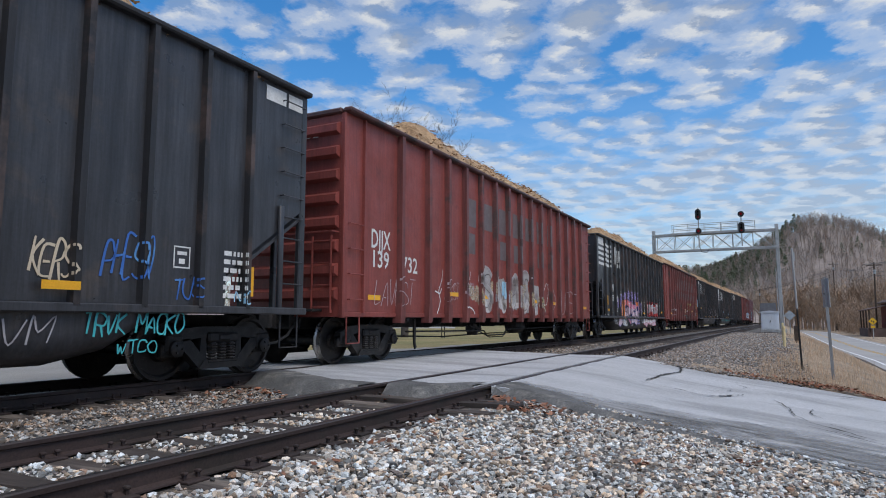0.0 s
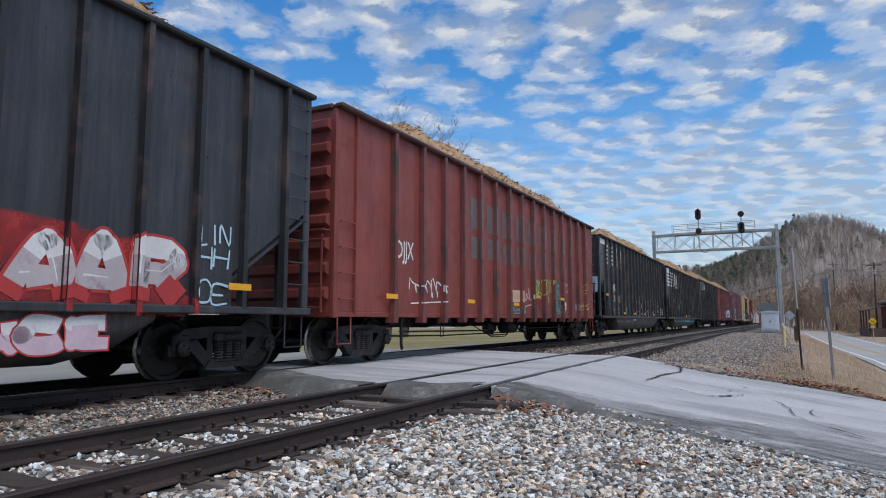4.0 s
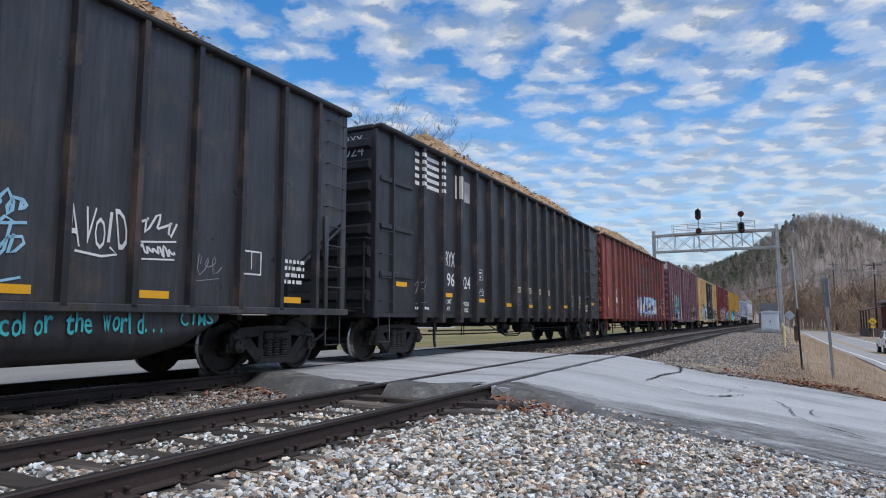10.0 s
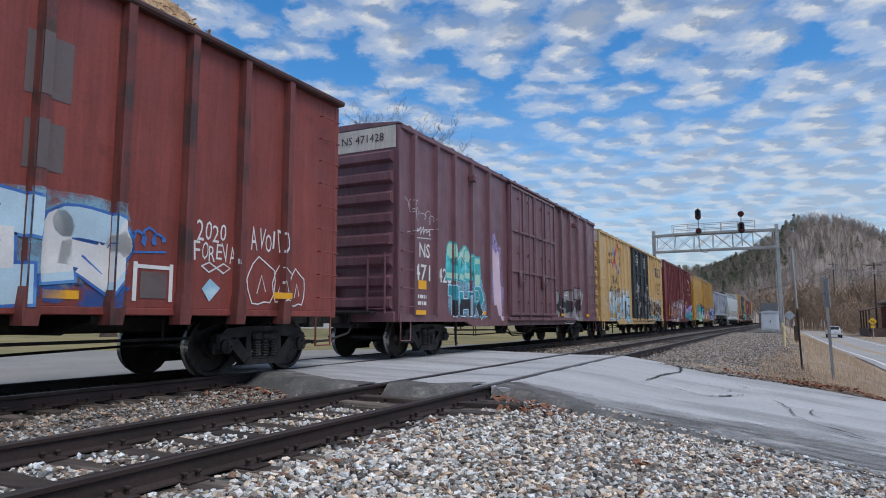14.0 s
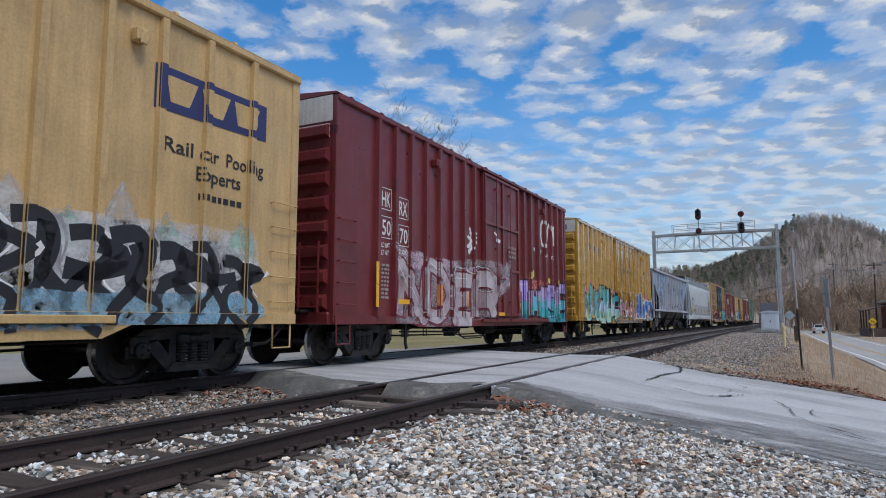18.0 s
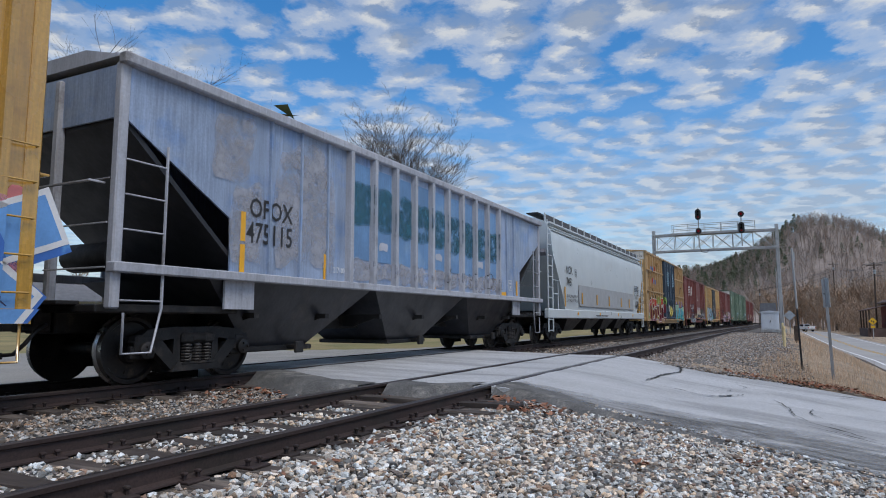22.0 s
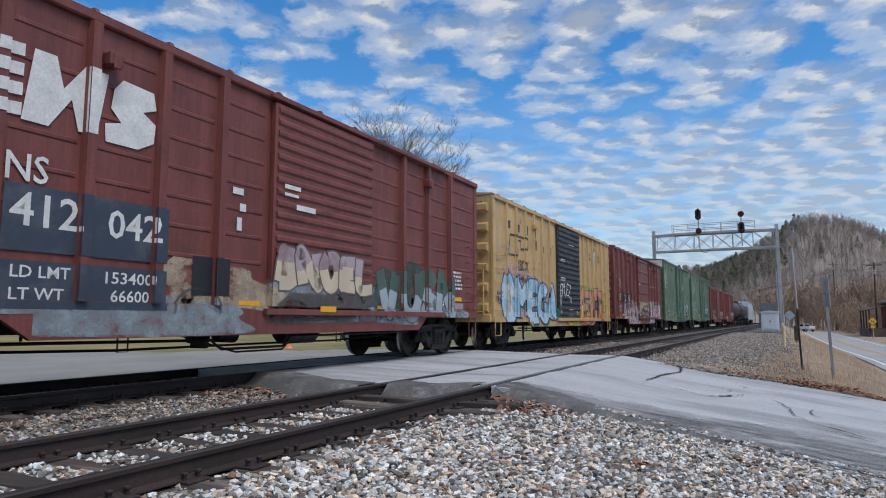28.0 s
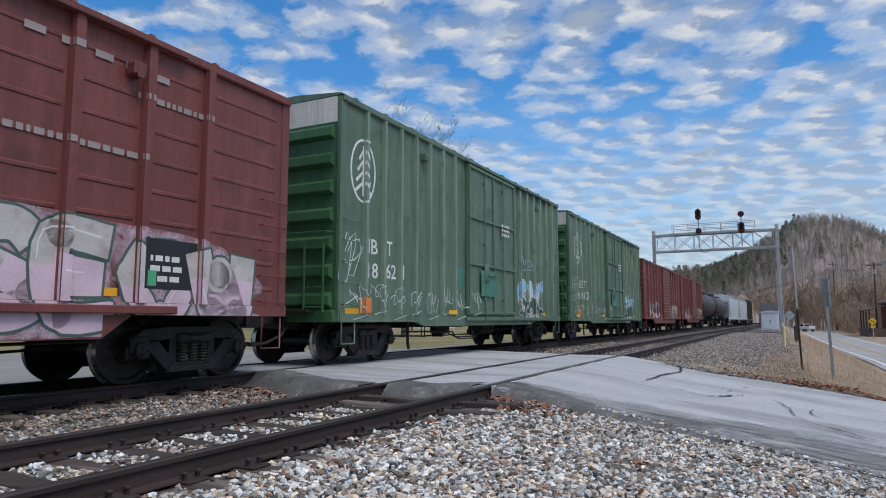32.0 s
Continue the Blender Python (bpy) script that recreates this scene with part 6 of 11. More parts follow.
def plate_box(p, x, z, mat=None):
    mat = mat or M_WHITE
    p.hold(True)
    for q in ((x, z, 0.28, 0.02), (x, z + 0.28, 0.28, 0.02), (x, z, 0.02, 0.30), (x + 0.26, z, 0.02, 0.30)):
        p.bar(*q, mat)
    p.bar(x + 0.09, z + 0.06, 0.10, 0.07, mat)
    p.bar(x + 0.06, z + 0.18, 0.16, 0.05, mat)
    p.hold(False)


def stripes_mark(p, x0, x1, ztop, n, mat, step=0.26, th=0.15, slope=0.0):
    for k in range(n):
        p.poly([(x0, ztop - k * step), (x1, ztop - k * step + slope), (x1, ztop - k * step + slope + th), (x0, ztop - k * step + th)], mat, 1)


def end_letters(car, L, body, z, h, y0, mat):
    """Lettering on the end wall that faces the eye."""
    pts, fs = glyphs(body, 0.0)
    k = h / 0.7
    x = -L / 2 - 0.024
    b = Build()
    b.add([(x, y0 - p[0] * k, z + p[1] * k) for p in pts], fs)
    part("end_lettering", b, mat, car, smooth=0, tidy=False)


# black tub gondola, only its rear half in view
car, L = next_car("tub_gondola", "black bathtub gondola full of wood chips, tagged in teal", "gondola")
body = tub_gondola(car, L, 4.82, C_BLACK, 1)
p = Paint()
plate_box(p, 6.30, 1.56)
data_bars(p, 7.2, 1.18, 0.40, 0.75, 6, M_WHITE, 1)
p.bar(7.98, 4.42, 0.48, 0.24, M_WHITE)
p.bar(8.52, 4.42, 0.36, 0.24, M_WHITE)
p.lay("lettering", car, body, "small white stencilled data")
p = Paint()
p.tag("PHESO", 5.25, 1.40, 0.7, 0.42, P_BLUE, 0.035, 3)
p.tag("TUS", 6.3, 1.16, 0.5, 0.3, P_BLUE, 0.03, 4)
p.tag("KERS", 4.40, 1.36, 0.5, 0.36, P_CREAM, 0.035, 5)
p.tag("NO", 7.42, 1.12, 0.28, 0.18, P_SKY, 0.025, 15)
p.lay("graffiti", car, body, "blue and cream spray tags")
p = Paint()
p.tag("TRVK MACKO", 5.05, 0.68, 1.45, 0.24, P_TEAL, 0.032, 6)
p.tag("WTCO", 5.5, 0.46, 0.6, 0.14, P_TEAL, 0.024, 7)
p.tag("VMVM", 3.6, 0.6, 1.1, 0.3, P_GREY, 0.025, 8)
p.lay("tub_graffiti", car, {"panel": -1.452, "steps": []}, "teal spray-painted scrawl")
reflectors(car, body, [(4.5, 1.2), (1.2, 1.2), (-2.0, 1.2)])
reflectors(car, body, [(7.72, 1.22)], True)

# oxide red chip gondola
car, L = next_car("chip_gondola", "oxide red wood-chip gondola with cream graffiti and grey patches", "gondola")
body = chip_gondola(car, L, 4.95, C_RED, 2)
p = Paint()
p.text("DJJX", -8.02, 2.32, 0.38, M_WHITE, width=0.72)
p.text("139", -7.95, 1.93, 0.34, M_WHITE, width=0.6)
p.text("732", -6.80, 1.90, 0.34, M_WHITE, width=0.66)
p.lay("lettering", car, body, "white stencilled road number")
p = Paint()
for k in range(7):
    p.bar(-3.5 + k * 1.13, 3.35 + 0.02 * k, 0.62, 0.75, P_PATCHGREY, 0)
    if k % 3 != 1:
        p.bar(-3.45 + k * 1.13, 2.62, 0.5, 0.55, P_PATCHGREY, 0)
p.lay("paint_patch", car, body, "grey overpainted patches")
p = Paint()
for x, z, w, h, k in ((-3.35, 1.3, 0.8, 0.5, 12), (-1.95, 1.35, 0.5, 0.7, 13), (-0.95, 1.15, 0.6, 0.75, 14), (0.2, 1.25, 0.45, 0.8, 15), (1.25, 1.2, 0.4, 0.6, 16), (2.2, 1.15, 0.5, 0.5, 17)):
    p.blob(x, z, max(w, 0.76), h, P_CREAM, k, 0, 40, 0.25)
for ch, x, w, h, k in (("S", -2.66, 0.88, 1.38, 18), ("N", -1.62, 0.84, 1.16, 19), ("A", -0.54, 0.88, 1.22, 20), ("C", 0.50, 0.78, 1.40, 21), ("L", 1.52, 0.70, 1.02, 22)):
    p.blob(x + 0.04, 1.10, 0.74, h * 0.92, P_ASH, k + 40, 0.5, 30, 0.12)
    p.burner(ch, x, 1.06, w, h, [P_PALE, P_ASH, P_ASH], P_SMOKEWHITE, k, 1, 0.42, 0.022)
    p.tag(ch, x + 0.14, 1.3, w * 0.7, h * 0.6, P_BROWNGREY, 0.03, k, 4)
    p.tag("V", x + 0.1, 1.15, w * 0.6, h * 0.3, P_WHITE, 0.02, k + 9, 4)
p.blob(-1.1, 1.5, 0.4, 0.5, P_SKY, 33, 4, 20)
p.tag("O", 2.75, 1.35, 0.5, 0.62, P_WHITE, 0.032, 23)
p.tag("DIUME", 3.6, 1.15, 2.9, 0.7, P_SMOKEWHITE, 0.03, 24, 2, 0.0)
p.tag("STKST", -4.80, 1.35, 0.8, 0.42, P_SMOKEWHITE, 0.018, 25)
p.tag("BOTCH", -3.72, 1.52, 0.62, 0.28, P_SMOKEWHITE, 0.018, 26)
p.tag("W", -3.52, 1.92, 0.25, 0.2, P_WHITE, 0.02, 27)
p.ribbon(smooth_line([(-3.75, 1.18), (-3.4, 1.2), (-3.1, 1.12), (-2.98, 0.94)], 4), 0.035, P_WHITE, 2)
p.ribbon(smooth_line([(-5.2, 0.98), (-5.02, 1.3), (-5.1, 1.55), (-4.95, 1.8), (-4.88, 2.1)], 4), 0.035, P_WHITE, 2, 0.015)
p.ribbon(smooth_line([(-5.3, 1.55), (-5.05, 1.5), (-4.95, 1.62)], 4), 0.03, P_WHITE, 2)
p.tag("LAVEST", -7.9, 1.2, 1.6, 0.5, P_SMOKEWHITE, 0.02, 29)
p.lay("graffiti", car, body, "cream and white graffiti piece")
end_letters(car, L, "139732", 4.42, 0.22, 0.15, M_WHITE)
reflectors(car, body, [(-8.12, 1.26), (-4.72, 1.44), (-2.42, 1.44), (-0.42, 1.42), (1.62, 1.42), (3.75, 1.40), (7.5, 1.3)])

# black tub gondola with a large painted piece
car, L = next_car("tub_gondola", "black bathtub gondola with white stripes and purple graffiti piece", "gondola")
body = tub_gondola(car, L, 4.82, C_BLACK, 3)
p = Paint()
stripes_mark(p, -8.95, -6.86, 4.36, 5, M_WHITE, 0.235, 0.125, -0.03)
p.bar(-9.0, 4.45, 1.0, 0.24, M_WHITE)
p.poly([(-5.98, 3.62), (-5.72, 3.62), (-5.72, 4.30), (-5.98, 4.50)], M_WHITE, 1)
p.bar(-5.22, 3.75, 0.22, 0.62, M_WHITE)
p.bar(-5.22, 3.48, 0.22, 0.2, M_WHITE)
p.text("LRYX", -6.70, 2.24, 0.38, M_WHITE, width=0.66)
p.text("200", -6.70, 1.79, 0.33, M_WHITE, width=0.56)
p.text("020", -5.76, 1.78, 0.31, M_WHITE, width=0.53)
plate_box(p, -4.80, 2.05)
data_bars(p, -6.69, 1.23, 0.3, 0.3, 2, M_WHITE, 2)
data_bars(p, -5.62, 1.26, 0.3, 0.26, 2, M_WHITE, 3)
data_bars(p, -8.0, 1.10, 0.8, 0.09, 1, M_WHITE, 4)
p.lay("lettering", car, body, "white stripes and stencilled road number")
p = Paint()
p.blob(-4.9, 1.05, 5.2, 1.5, P_LILAC, 3, 0, 60, 0.2)
p.poly([(-4.0 + 0.42 * math.cos(a * 0.3), 1.44 + 0.5 * math.sin(a * 0.3)) for a in range(21)], P_ORANGE, 1)
p.burner("GT", -3.95, 1.0, 1.9, 0.95, [P_ROSE, P_ROSE, P_PINK, P_CORAL], P_NAVY, 21, 2, 0.34, 0.045, None, P_WHITE)
p.hold(True)
for grow_by, mat, lv in ((0.06, P_NAVY, 2), (0.0, P_LILAC, 3)):
    p.poly([(-1.88 + (0.40 + grow_by) * math.cos(a * 0.3), 1.48 + (0.36 + grow_by) * math.sin(a * 0.3)) for a in range(21)], mat, lv)
p.poly([(-1.88 + 0.38 * math.cos(a * 0.3), 1.52 + 0.31 * max(-0.2, math.sin(a * 0.3))) for a in range(21)], P_WHITE, 3.4)
p.ribbon([(-2.05, 1.36), (-1.70, 1.68)], 0.035, P_NAVY, 3.8)
p.ribbon([(-2.10, 1.66), (-1.66, 1.42)], 0.035, P_NAVY, 3.9)
p.hold(False)
p.burner("LO", -1.75, 1.0, 1.78, 0.98, [P_ROSE, P_ROSE, P_PINK, P_ORANGE], P_NAVY, 22, 4.2, 0.34, 0.045, None, P_WHITE)
p.tag("STMOV", -4.85, 1.5, 0.55, 0.28, P_NAVY, 0.025, 31)
p.tag("SOPS", -4.8, 1.22, 0.5, 0.22, P_NAVY, 0.025, 32)
for x, word in ((-1.27, "LOAD"), (-0.38, "WOOD"), (0.60, "CHIPS"), (1.50, "ONLY")):
    p.bar(x, 1.80, 0.36, 0.17, P_CREAM, 8)
    p.text(word, x + 0.03, 1.83, 0.11, M_BLACK, 9, width=0.30)
for word, x, z, w, h in (("ASK", 0.70, 1.40, 0.40, 0.15), ("ABOUT", 0.58, 1.21, 0.58, 0.15), ("ME", 0.84, 1.04, 0.26, 0.12)):
    p.tag(word, x, z, w, h, P_WHITE, 0.024, 41, 3, 0.05, 0.06)
for word, z in (("JIFFY", 1.56), ("SOUTH", 1.31), ("BOYS", 1.06)):
    p.tag(word, 1.45, z, 0.58, 0.2, P_WHITE, 0.034, 42, 3, 0.02, 0.06)
p.blob(2.24, 1.02, 4.3, 0.95, P_RED, 5, 0, 50, 0.25)
p.blob(3.4, 2.0, 0.2, 0.3, P_RED, 6, 0, 20)
p.burner("LIAAR", 3.0, 1.02, 3.5, 0.9, [P_RED, P_SMOKEWHITE, P_WHITE], P_RED, 23, 1, 0.30, 0.04, None, P_WHITE)
for word, z in (("LIN", 1.95), ("HH", 1.6), ("OE", 1.12)):
    p.tag(word, 6.78, z, 0.62, 0.3, P_ICE, 0.04, 44, 3, 0.0, 0.06)
p.lay("graffiti", car, body, "purple, pink and orange graffiti piece")
p = Paint()
for q, c in (([(-5.05, 0.97), (-3.6, 0.97), (-4.1, 0.56), (-4.35, 0.72), (-4.85, 0.52), (-5.3, 0.6)], P_ROSE), ([(-3.2, 0.97), (-2.15, 0.97), (-2.4, 0.60), (-2.75, 0.84)], P_PINK),
             ([(-2.0, 0.97), (-0.15, 0.97), (-0.75, 0.55), (-1.3, 0.72), (-2.1, 0.66)], P_ROSE)):
    p.poly(q, c, 1)
    p.ribbon([(a + 0.01, b) for a, b in q[1:]], 0.045, P_NAVY, 2)
p.blob(-4.6, 0.6, 1.6, 0.34, P_WHITE, 24, 2.3, 40, 0.3)
p.blob(-2.2, 0.62, 2.4, 0.34, P_LILAC, 25, 0, 40, 0.3)
p.tag("G", -3.75, 0.58, 0.2, 0.16, P_WHITE, 0.025, 46)
p.tag("O", -2.0, 0.55, 0.25, 0.13, P_WHITE, 0.025, 47)
p.tag("GIMME", 1.05, 0.62, 0.62, 0.24, P_WHITE, 0.022, 48)
p.ribbon([(1.7, 0.72), (2.3, 0.74)], 0.016, P_WHITE, 2)
p.text("YO! WHO'S", -6.25, 0.82, 0.13, P_WHITE, width=0.72, jig=0.1)
p.text("THIS GUY", -6.0, 0.65, 0.13, P_WHITE, width=0.6, jig=0.1)
p.burner("ROMANCE", 1.5, 0.5, 4.0, 0.45, [P_ROSE, P_WHITE], P_RED, 25, 1, 0.34, 0.02)
p.lay("tub_graffiti", car, {"panel": -1.452, "steps": []}, "pink and white graffiti on the belly")
end_letters(car, L, "LRYX", 4.02, 0.16, -0.35, M_WHITE)
end_letters(car, L, "200020", 3.75, 0.24, 0.02, M_WHITE)
reflectors(car, body, [(-7.46, 1.30), (-2.2, 1.2), (1.0, 1.2), (4.3, 1.2), (7.3, 1.3)])
reflectors(car, body, [(-7.82, 1.57)], True)

# oxide red chip gondola with many small tags
car, L = next_car("chip_gondola", "oxide red wood-chip gondola with lime, teal and white tags", "gondola")
body = chip_gondola(car, L, 4.95, C_RED, 4)
p = Paint()
for k in range(9):
    x = -3.4 + k * 1.13
    p.bar(x - 0.02, 3.3, 0.6, 0.85 - 0.03 * (k % 3), P_PATCHGREY, 0)
    p.bar(x + 0.03, 2.5 + 0.05 * (k % 2), 0.5, 0.6, P_PATCHGREY, 0)
p.lay("paint_patch", car, body, "grey overpainted patches")
p = Paint()
p.bar(-0.45, 1.42, 0.85, 0.36, P_CREAM, 0)
for k in range(6):
    p.bar(-0.4 + k * 0.14, 1.50, 0.05, 0.25, P_ORANGE)
p.scrawl(-0.42, 1.08, 0.88, 0.22, P_TEAL, 50, 0.05)
p.scrawl(0.62, 1.35, 0.7, 0.6, P_WHITE, 51, 0.045)
p.burner("MOLT", 1.68, 1.70, 0.88, 0.5, [C_RED], P_LIME, 52, 1, 0.30, 0.032)
p.tag("NOLDT", 2.74, 1.82, 0.85, 0.42, P_LIME, 0.034, 53)
p.tag("TAPKE", 1.62, 1.22, 0.9, 0.34, P_WINE, 0.02, 62)
p.drips(3.1, 1.65, 0.2, P_LIME, 3, 0, 3, 0.3)
p.tag("AERO", 3.8, 1.75, 0.66, 0.42, P_TEAL, 0.042, 54, 2, 0.05)
p.burner("SOBER", 3.78, 1.08, 1.05, 0.55, [C_RED], P_TEAL, 55, 1, 0.26, 0.03)
p.tag("WETS", 4.85, 1.90, 0.68, 0.32, P_WHITE, 0.03, 56)
p.tag("PRNZ", 7.75, 1.9, 0.6, 0.42, P_YELLOW, 0.03, 57)
p.scrawl(7.3, 1.3, 0.8, 0.3, P_YELLOW, 58, 0.03)
p.bar(4.96, 1.24, 0.36, 0.3, P_WHITE, 1)
p.bar(6.5, 1.24, 0.36, 0.24, P_GREY, 1)
p.scrawl(-6.6, 1.3, 1.8, 0.6, P_WHITE, 59, 0.05)
p.lay("graffiti", car, body, "lime, teal and white spray tags")
p = Paint()
p.text("DJJX", -7.2, 2.2, 0.38, M_WHITE, width=0.72)
p.lay("lettering", car, body, "white stencilled letters")
reflectors(car, body, [(-0.26, 1.30), (1.86, 1.58), (4.2, 1.58), (8.2, 1.28), (-3.6, 1.3), (-7.8, 1.3)])

# black tub gondola with a blue patch at its end
car, L = next_car("tub_gondola", "black bathtub gondola with white bar marks and white outline tags", "gondola")
body = tub_gondola(car, L, 4.82, C_BLACK, 5)
p = Paint()
p.bar(-8.85, 4.42, 0.88, 0.24, M_WHITE)
for k in range(5):
    p.bar(-7.93, 3.50 + k * 0.2, 0.20, 0.12, M_WHITE)
    p.bar(-6.96, 3.50 + k * 0.2, 0.22, 0.12, M_WHITE)
p.poly([(-5.94, 3.5), (-5.70, 3.5), (-5.70, 4.2), (-5.94, 4.45)], M_WHITE, 1)
p.bar(-5.05, 3.72, 0.22, 0.66, M_WHITE)
p.bar(-5.05, 3.45, 0.22, 0.2, M_WHITE)
p.text("DJJX", -6.67, 2.28, 0.34, M_WHITE, width=0.66)
p.text("200", -6.67, 1.77, 0.32, M_WHITE, width=0.56)
p.text("212", -5.67, 1.75, 0.32, M_WHITE, width=0.52)
plate_box(p, -4.75, 2.0)
data_bars(p, -6.6, 1.2, 0.35, 0.26, 2, M_WHITE, 5)
p.text("211900", -5.60, 1.36, 0.11, M_WHITE, width=0.36)
data_bars(p, -5.55, 1.2, 0.3, 0.09, 1, M_WHITE, 6)
data_bars(p, 7.2, 1.2, 0.9, 0.5, 4, M_WHITE, 7)
p.lay("lettering", car, body, "white bars and stencilled road number")
p = Paint()
p.scrawl(-4.0, 1.5, 0.4, 0.55, P_WHITE, 60, 0.035)
p.text("RUN!", -3.96, 1.24, 0.36, P_SKY, 2, width=0.76, jig=0.08, bold=0.0)
for ch, x, w in (("R", -1.95, 0.80), ("I", -1.0, 0.6), ("O", -0.1, 0.75), ("B", 0.75, 0.65), ("D", 1.55, 0.7), ("E", 2.45, 0.7), ("O", 3.3, 0.75), ("E", 4.15, 0.75), ("R", 5.0, 0.75), ("N", 5.85, 0.7)):
    p.burner(ch, x, 1.16, w, 0.98, [C_BLACK], P_SMOKEWHITE, int(x * 10) + 60, 1, 0.44, 0.02)
    p.tag("VV", x + 0.05, 1.12, w * 0.9, 0.28, P_SMOKEWHITE, 0.022, int(x * 10), 1.9, 0.0)
for k in range(6):
    p.bar(-1.05 + k * 0.9, 1.80, 0.3, 0.10, P_GREY, 3)
p.lay("graffiti", car, body, "white outline tags")
p = Paint()
for k in range(7):
    x = -5.75 + k * 0.56
    for q in ((x, 0.78, 0.42, 0.025), (x, 0.95, 0.42, 0.025), (x + 0.02 * k, 0.78, 0.025, 0.19)):
        p.bar(*q, P_GREY, 1)
p.scrawl(-1.8, 0.82, 0.7, 0.14, P_WHITE, 67, 0.03)
p.lay("tub_graffiti", car, {"panel": -1.452, "steps": []}, "white scrawl on the belly")
slab(car, "blue_board", P_SKY, -L / 2 - 0.10, -L / 2 - 0.085, -1.35, -0.35, 2.15, 2.85, 0.004, "blue painted board on the end")
end_letters(car, L, "200212", 3.85, 0.26, 0.05, M_WHITE)
end_letters(car, L, "DJJX", 3.55, 0.18, -0.45, M_WHITE)
reflectors(car, body, [(-4.6, 1.15), (-1.9, 1.15), (1.0, 1.15), (4.0, 1.15), (-8.3, 2.0)])

# black tub gondola with a line of teal writing along its belly
car, L = next_car("tub_gondola", "black bathtub gondola with white stripes and teal writing along its belly", "gondola")
body = tub_gondola(car, L, 4.82, C_BLACK, 6)
p = Paint()
stripes_mark(p, -9.1, -6.84, 4.32, 5, M_WHITE, 0.235, 0.125, -0.03)
p.bar(-9.1, 4.45, 1.1, 0.24, M_WHITE)
p.poly([(-5.96, 3.45), (-5.70, 3.45), (-5.70, 4.1), (-5.96, 4.4)], M_WHITE, 1)
p.bar(-5.16, 3.6, 0.24, 0.66, M_WHITE)
p.bar(-5.16, 3.3, 0.24, 0.2, M_WHITE)
p.text("SOXX", -6.69, 2.24, 0.36, M_WHITE, width=0.62)
p.text("200", -6.66, 1.78, 0.32, M_WHITE, width=0.54)
p.text("030", -5.73, 1.78, 0.32, M_WHITE, width=0.53)
p.text("212400", -5.62, 1.36, 0.12, M_WHITE, width=0.34)
p.text("73600", -5.60, 1.20, 0.12, M_WHITE, width=0.32)
p.text("PLATE", -4.74, 2.20, 0.055, M_WHITE, 2, width=0.16)
p.text("F", -4.70, 2.07, 0.10, M_WHITE, 2)
for q in ((-4.80, 2.02, 0.28, 0.02), (-4.80, 2.30, 0.28, 0.02), (-4.80, 2.02, 0.02, 0.30), (-4.54, 2.02, 0.02, 0.30)):
    p.bar(*q, M_WHITE)
data_bars(p, -6.66, 1.2, 0.3, 0.3, 2, M_WHITE, 8)
data_bars(p, 7.72, 1.46, 0.55, 0.45, 4, M_WHITE, 9)
p.lay("lettering", car, body, "white stripes and stencilled road number")
p = Paint()
p.tag("OT", -3.98, 2.10, 0.36, 0.40, P_WHITE, 0.04, 70, 2, -0.3)
p.tag("REN", -4.02, 1.50, 0.52, 0.50, P_SKY, 0.05, 71, 2, -0.4)
for k, (ch, x, z, w, h) in enumerate((("H", -2.86, 2.08, 0.34, 0.42), ("D", -2.12, 2.04, 0.24, 0.48), ("U", -1.15, 2.0, 0.28, 0.42), ("Q", -0.36, 1.92, 0.32, 0.40), ("R", 0.55, 1.88, 0.34, 0.48), ("Y", 1.45, 1.84, 0.28, 0.42))):
    p.tag(ch, x, z, w, h, P_WHITE, 0.032, 60 + k)
for x, z, w, word in ((-1.18, 1.78, 0.34, "WOOD"), (-0.36, 1.76, 0.34, ""), (0.55, 1.74, 0.32, ""), (1.45, 1.72, 0.30, "")):
    p.bar(x, z, w, 0.17, P_GREY, 1)
    if word:
        p.text(word, x + 0.04, z + 0.03, 0.12, M_BLACK, 4, width=w - 0.08)
for x, z, w in ((-2.15, 1.62, 0.6), (-0.42, 1.44, 0.5), (0.5, 1.42, 0.5), (2.35, 1.4, 0.3)):
    p.bar(x, z, w, 0.22, P_SLATE, 0)
# a thin chalk figure and a star
p.ribbon([(-2.95, 1.82), (-2.62, 1.82), (-2.62, 2.04), (-2.93, 2.06), (-2.95, 1.82)], 0.014, P_GREY, 2)
p.ribbon([(-2.9, 1.52), (-2.86, 1.72), (-2.74, 1.76), (-2.62, 1.70), (-2.56, 1.50), (-2.9, 1.52)], 0.014, P_GREY, 2)
for k in range(5):
    p.ribbon([(-3.05 + 0.14 * k + 0.05 * math.cos(a * 0.7), 1.38 - 0.03 * (k % 2) + 0.07 * math.sin(a * 0.7)) for a in range(10)], 0.012, P_GREY, 2)
for k in range(6):
    p.ribbon([(-1.10, 1.52), (-1.10 + 0.26 * math.cos(k * 0.5 - 1.2), 1.52 + 0.2 * math.sin(k * 0.5 - 1.2))], 0.016, P_GREY, 2)
p.ribbon([(-1.22, 1.72), (-1.18, 1.4), (-1.20, 1.2)], 0.016, P_GREY, 2)
p.scrawl(3.12, 1.3, 0.45, 0.75, P_SKY, 73, 0.05)
p.scrawl(3.2, 1.9, 0.4, 0.4, P_SKY, 79, 0.06)
p.text("AVOID", 4.08, 1.76, 0.45, P_WHITE, 2, width=0.80, jig=0.15, bold=0.0)
p.ribbon([(4.16, 1.66), (4.5, 1.62), (4.7, 1.66), (4.6, 1.74)], 0.03, P_WHITE, 2)
p.scrawl(5.02, 1.9, 0.55, 0.4, P_WHITE, 74, 0.045)
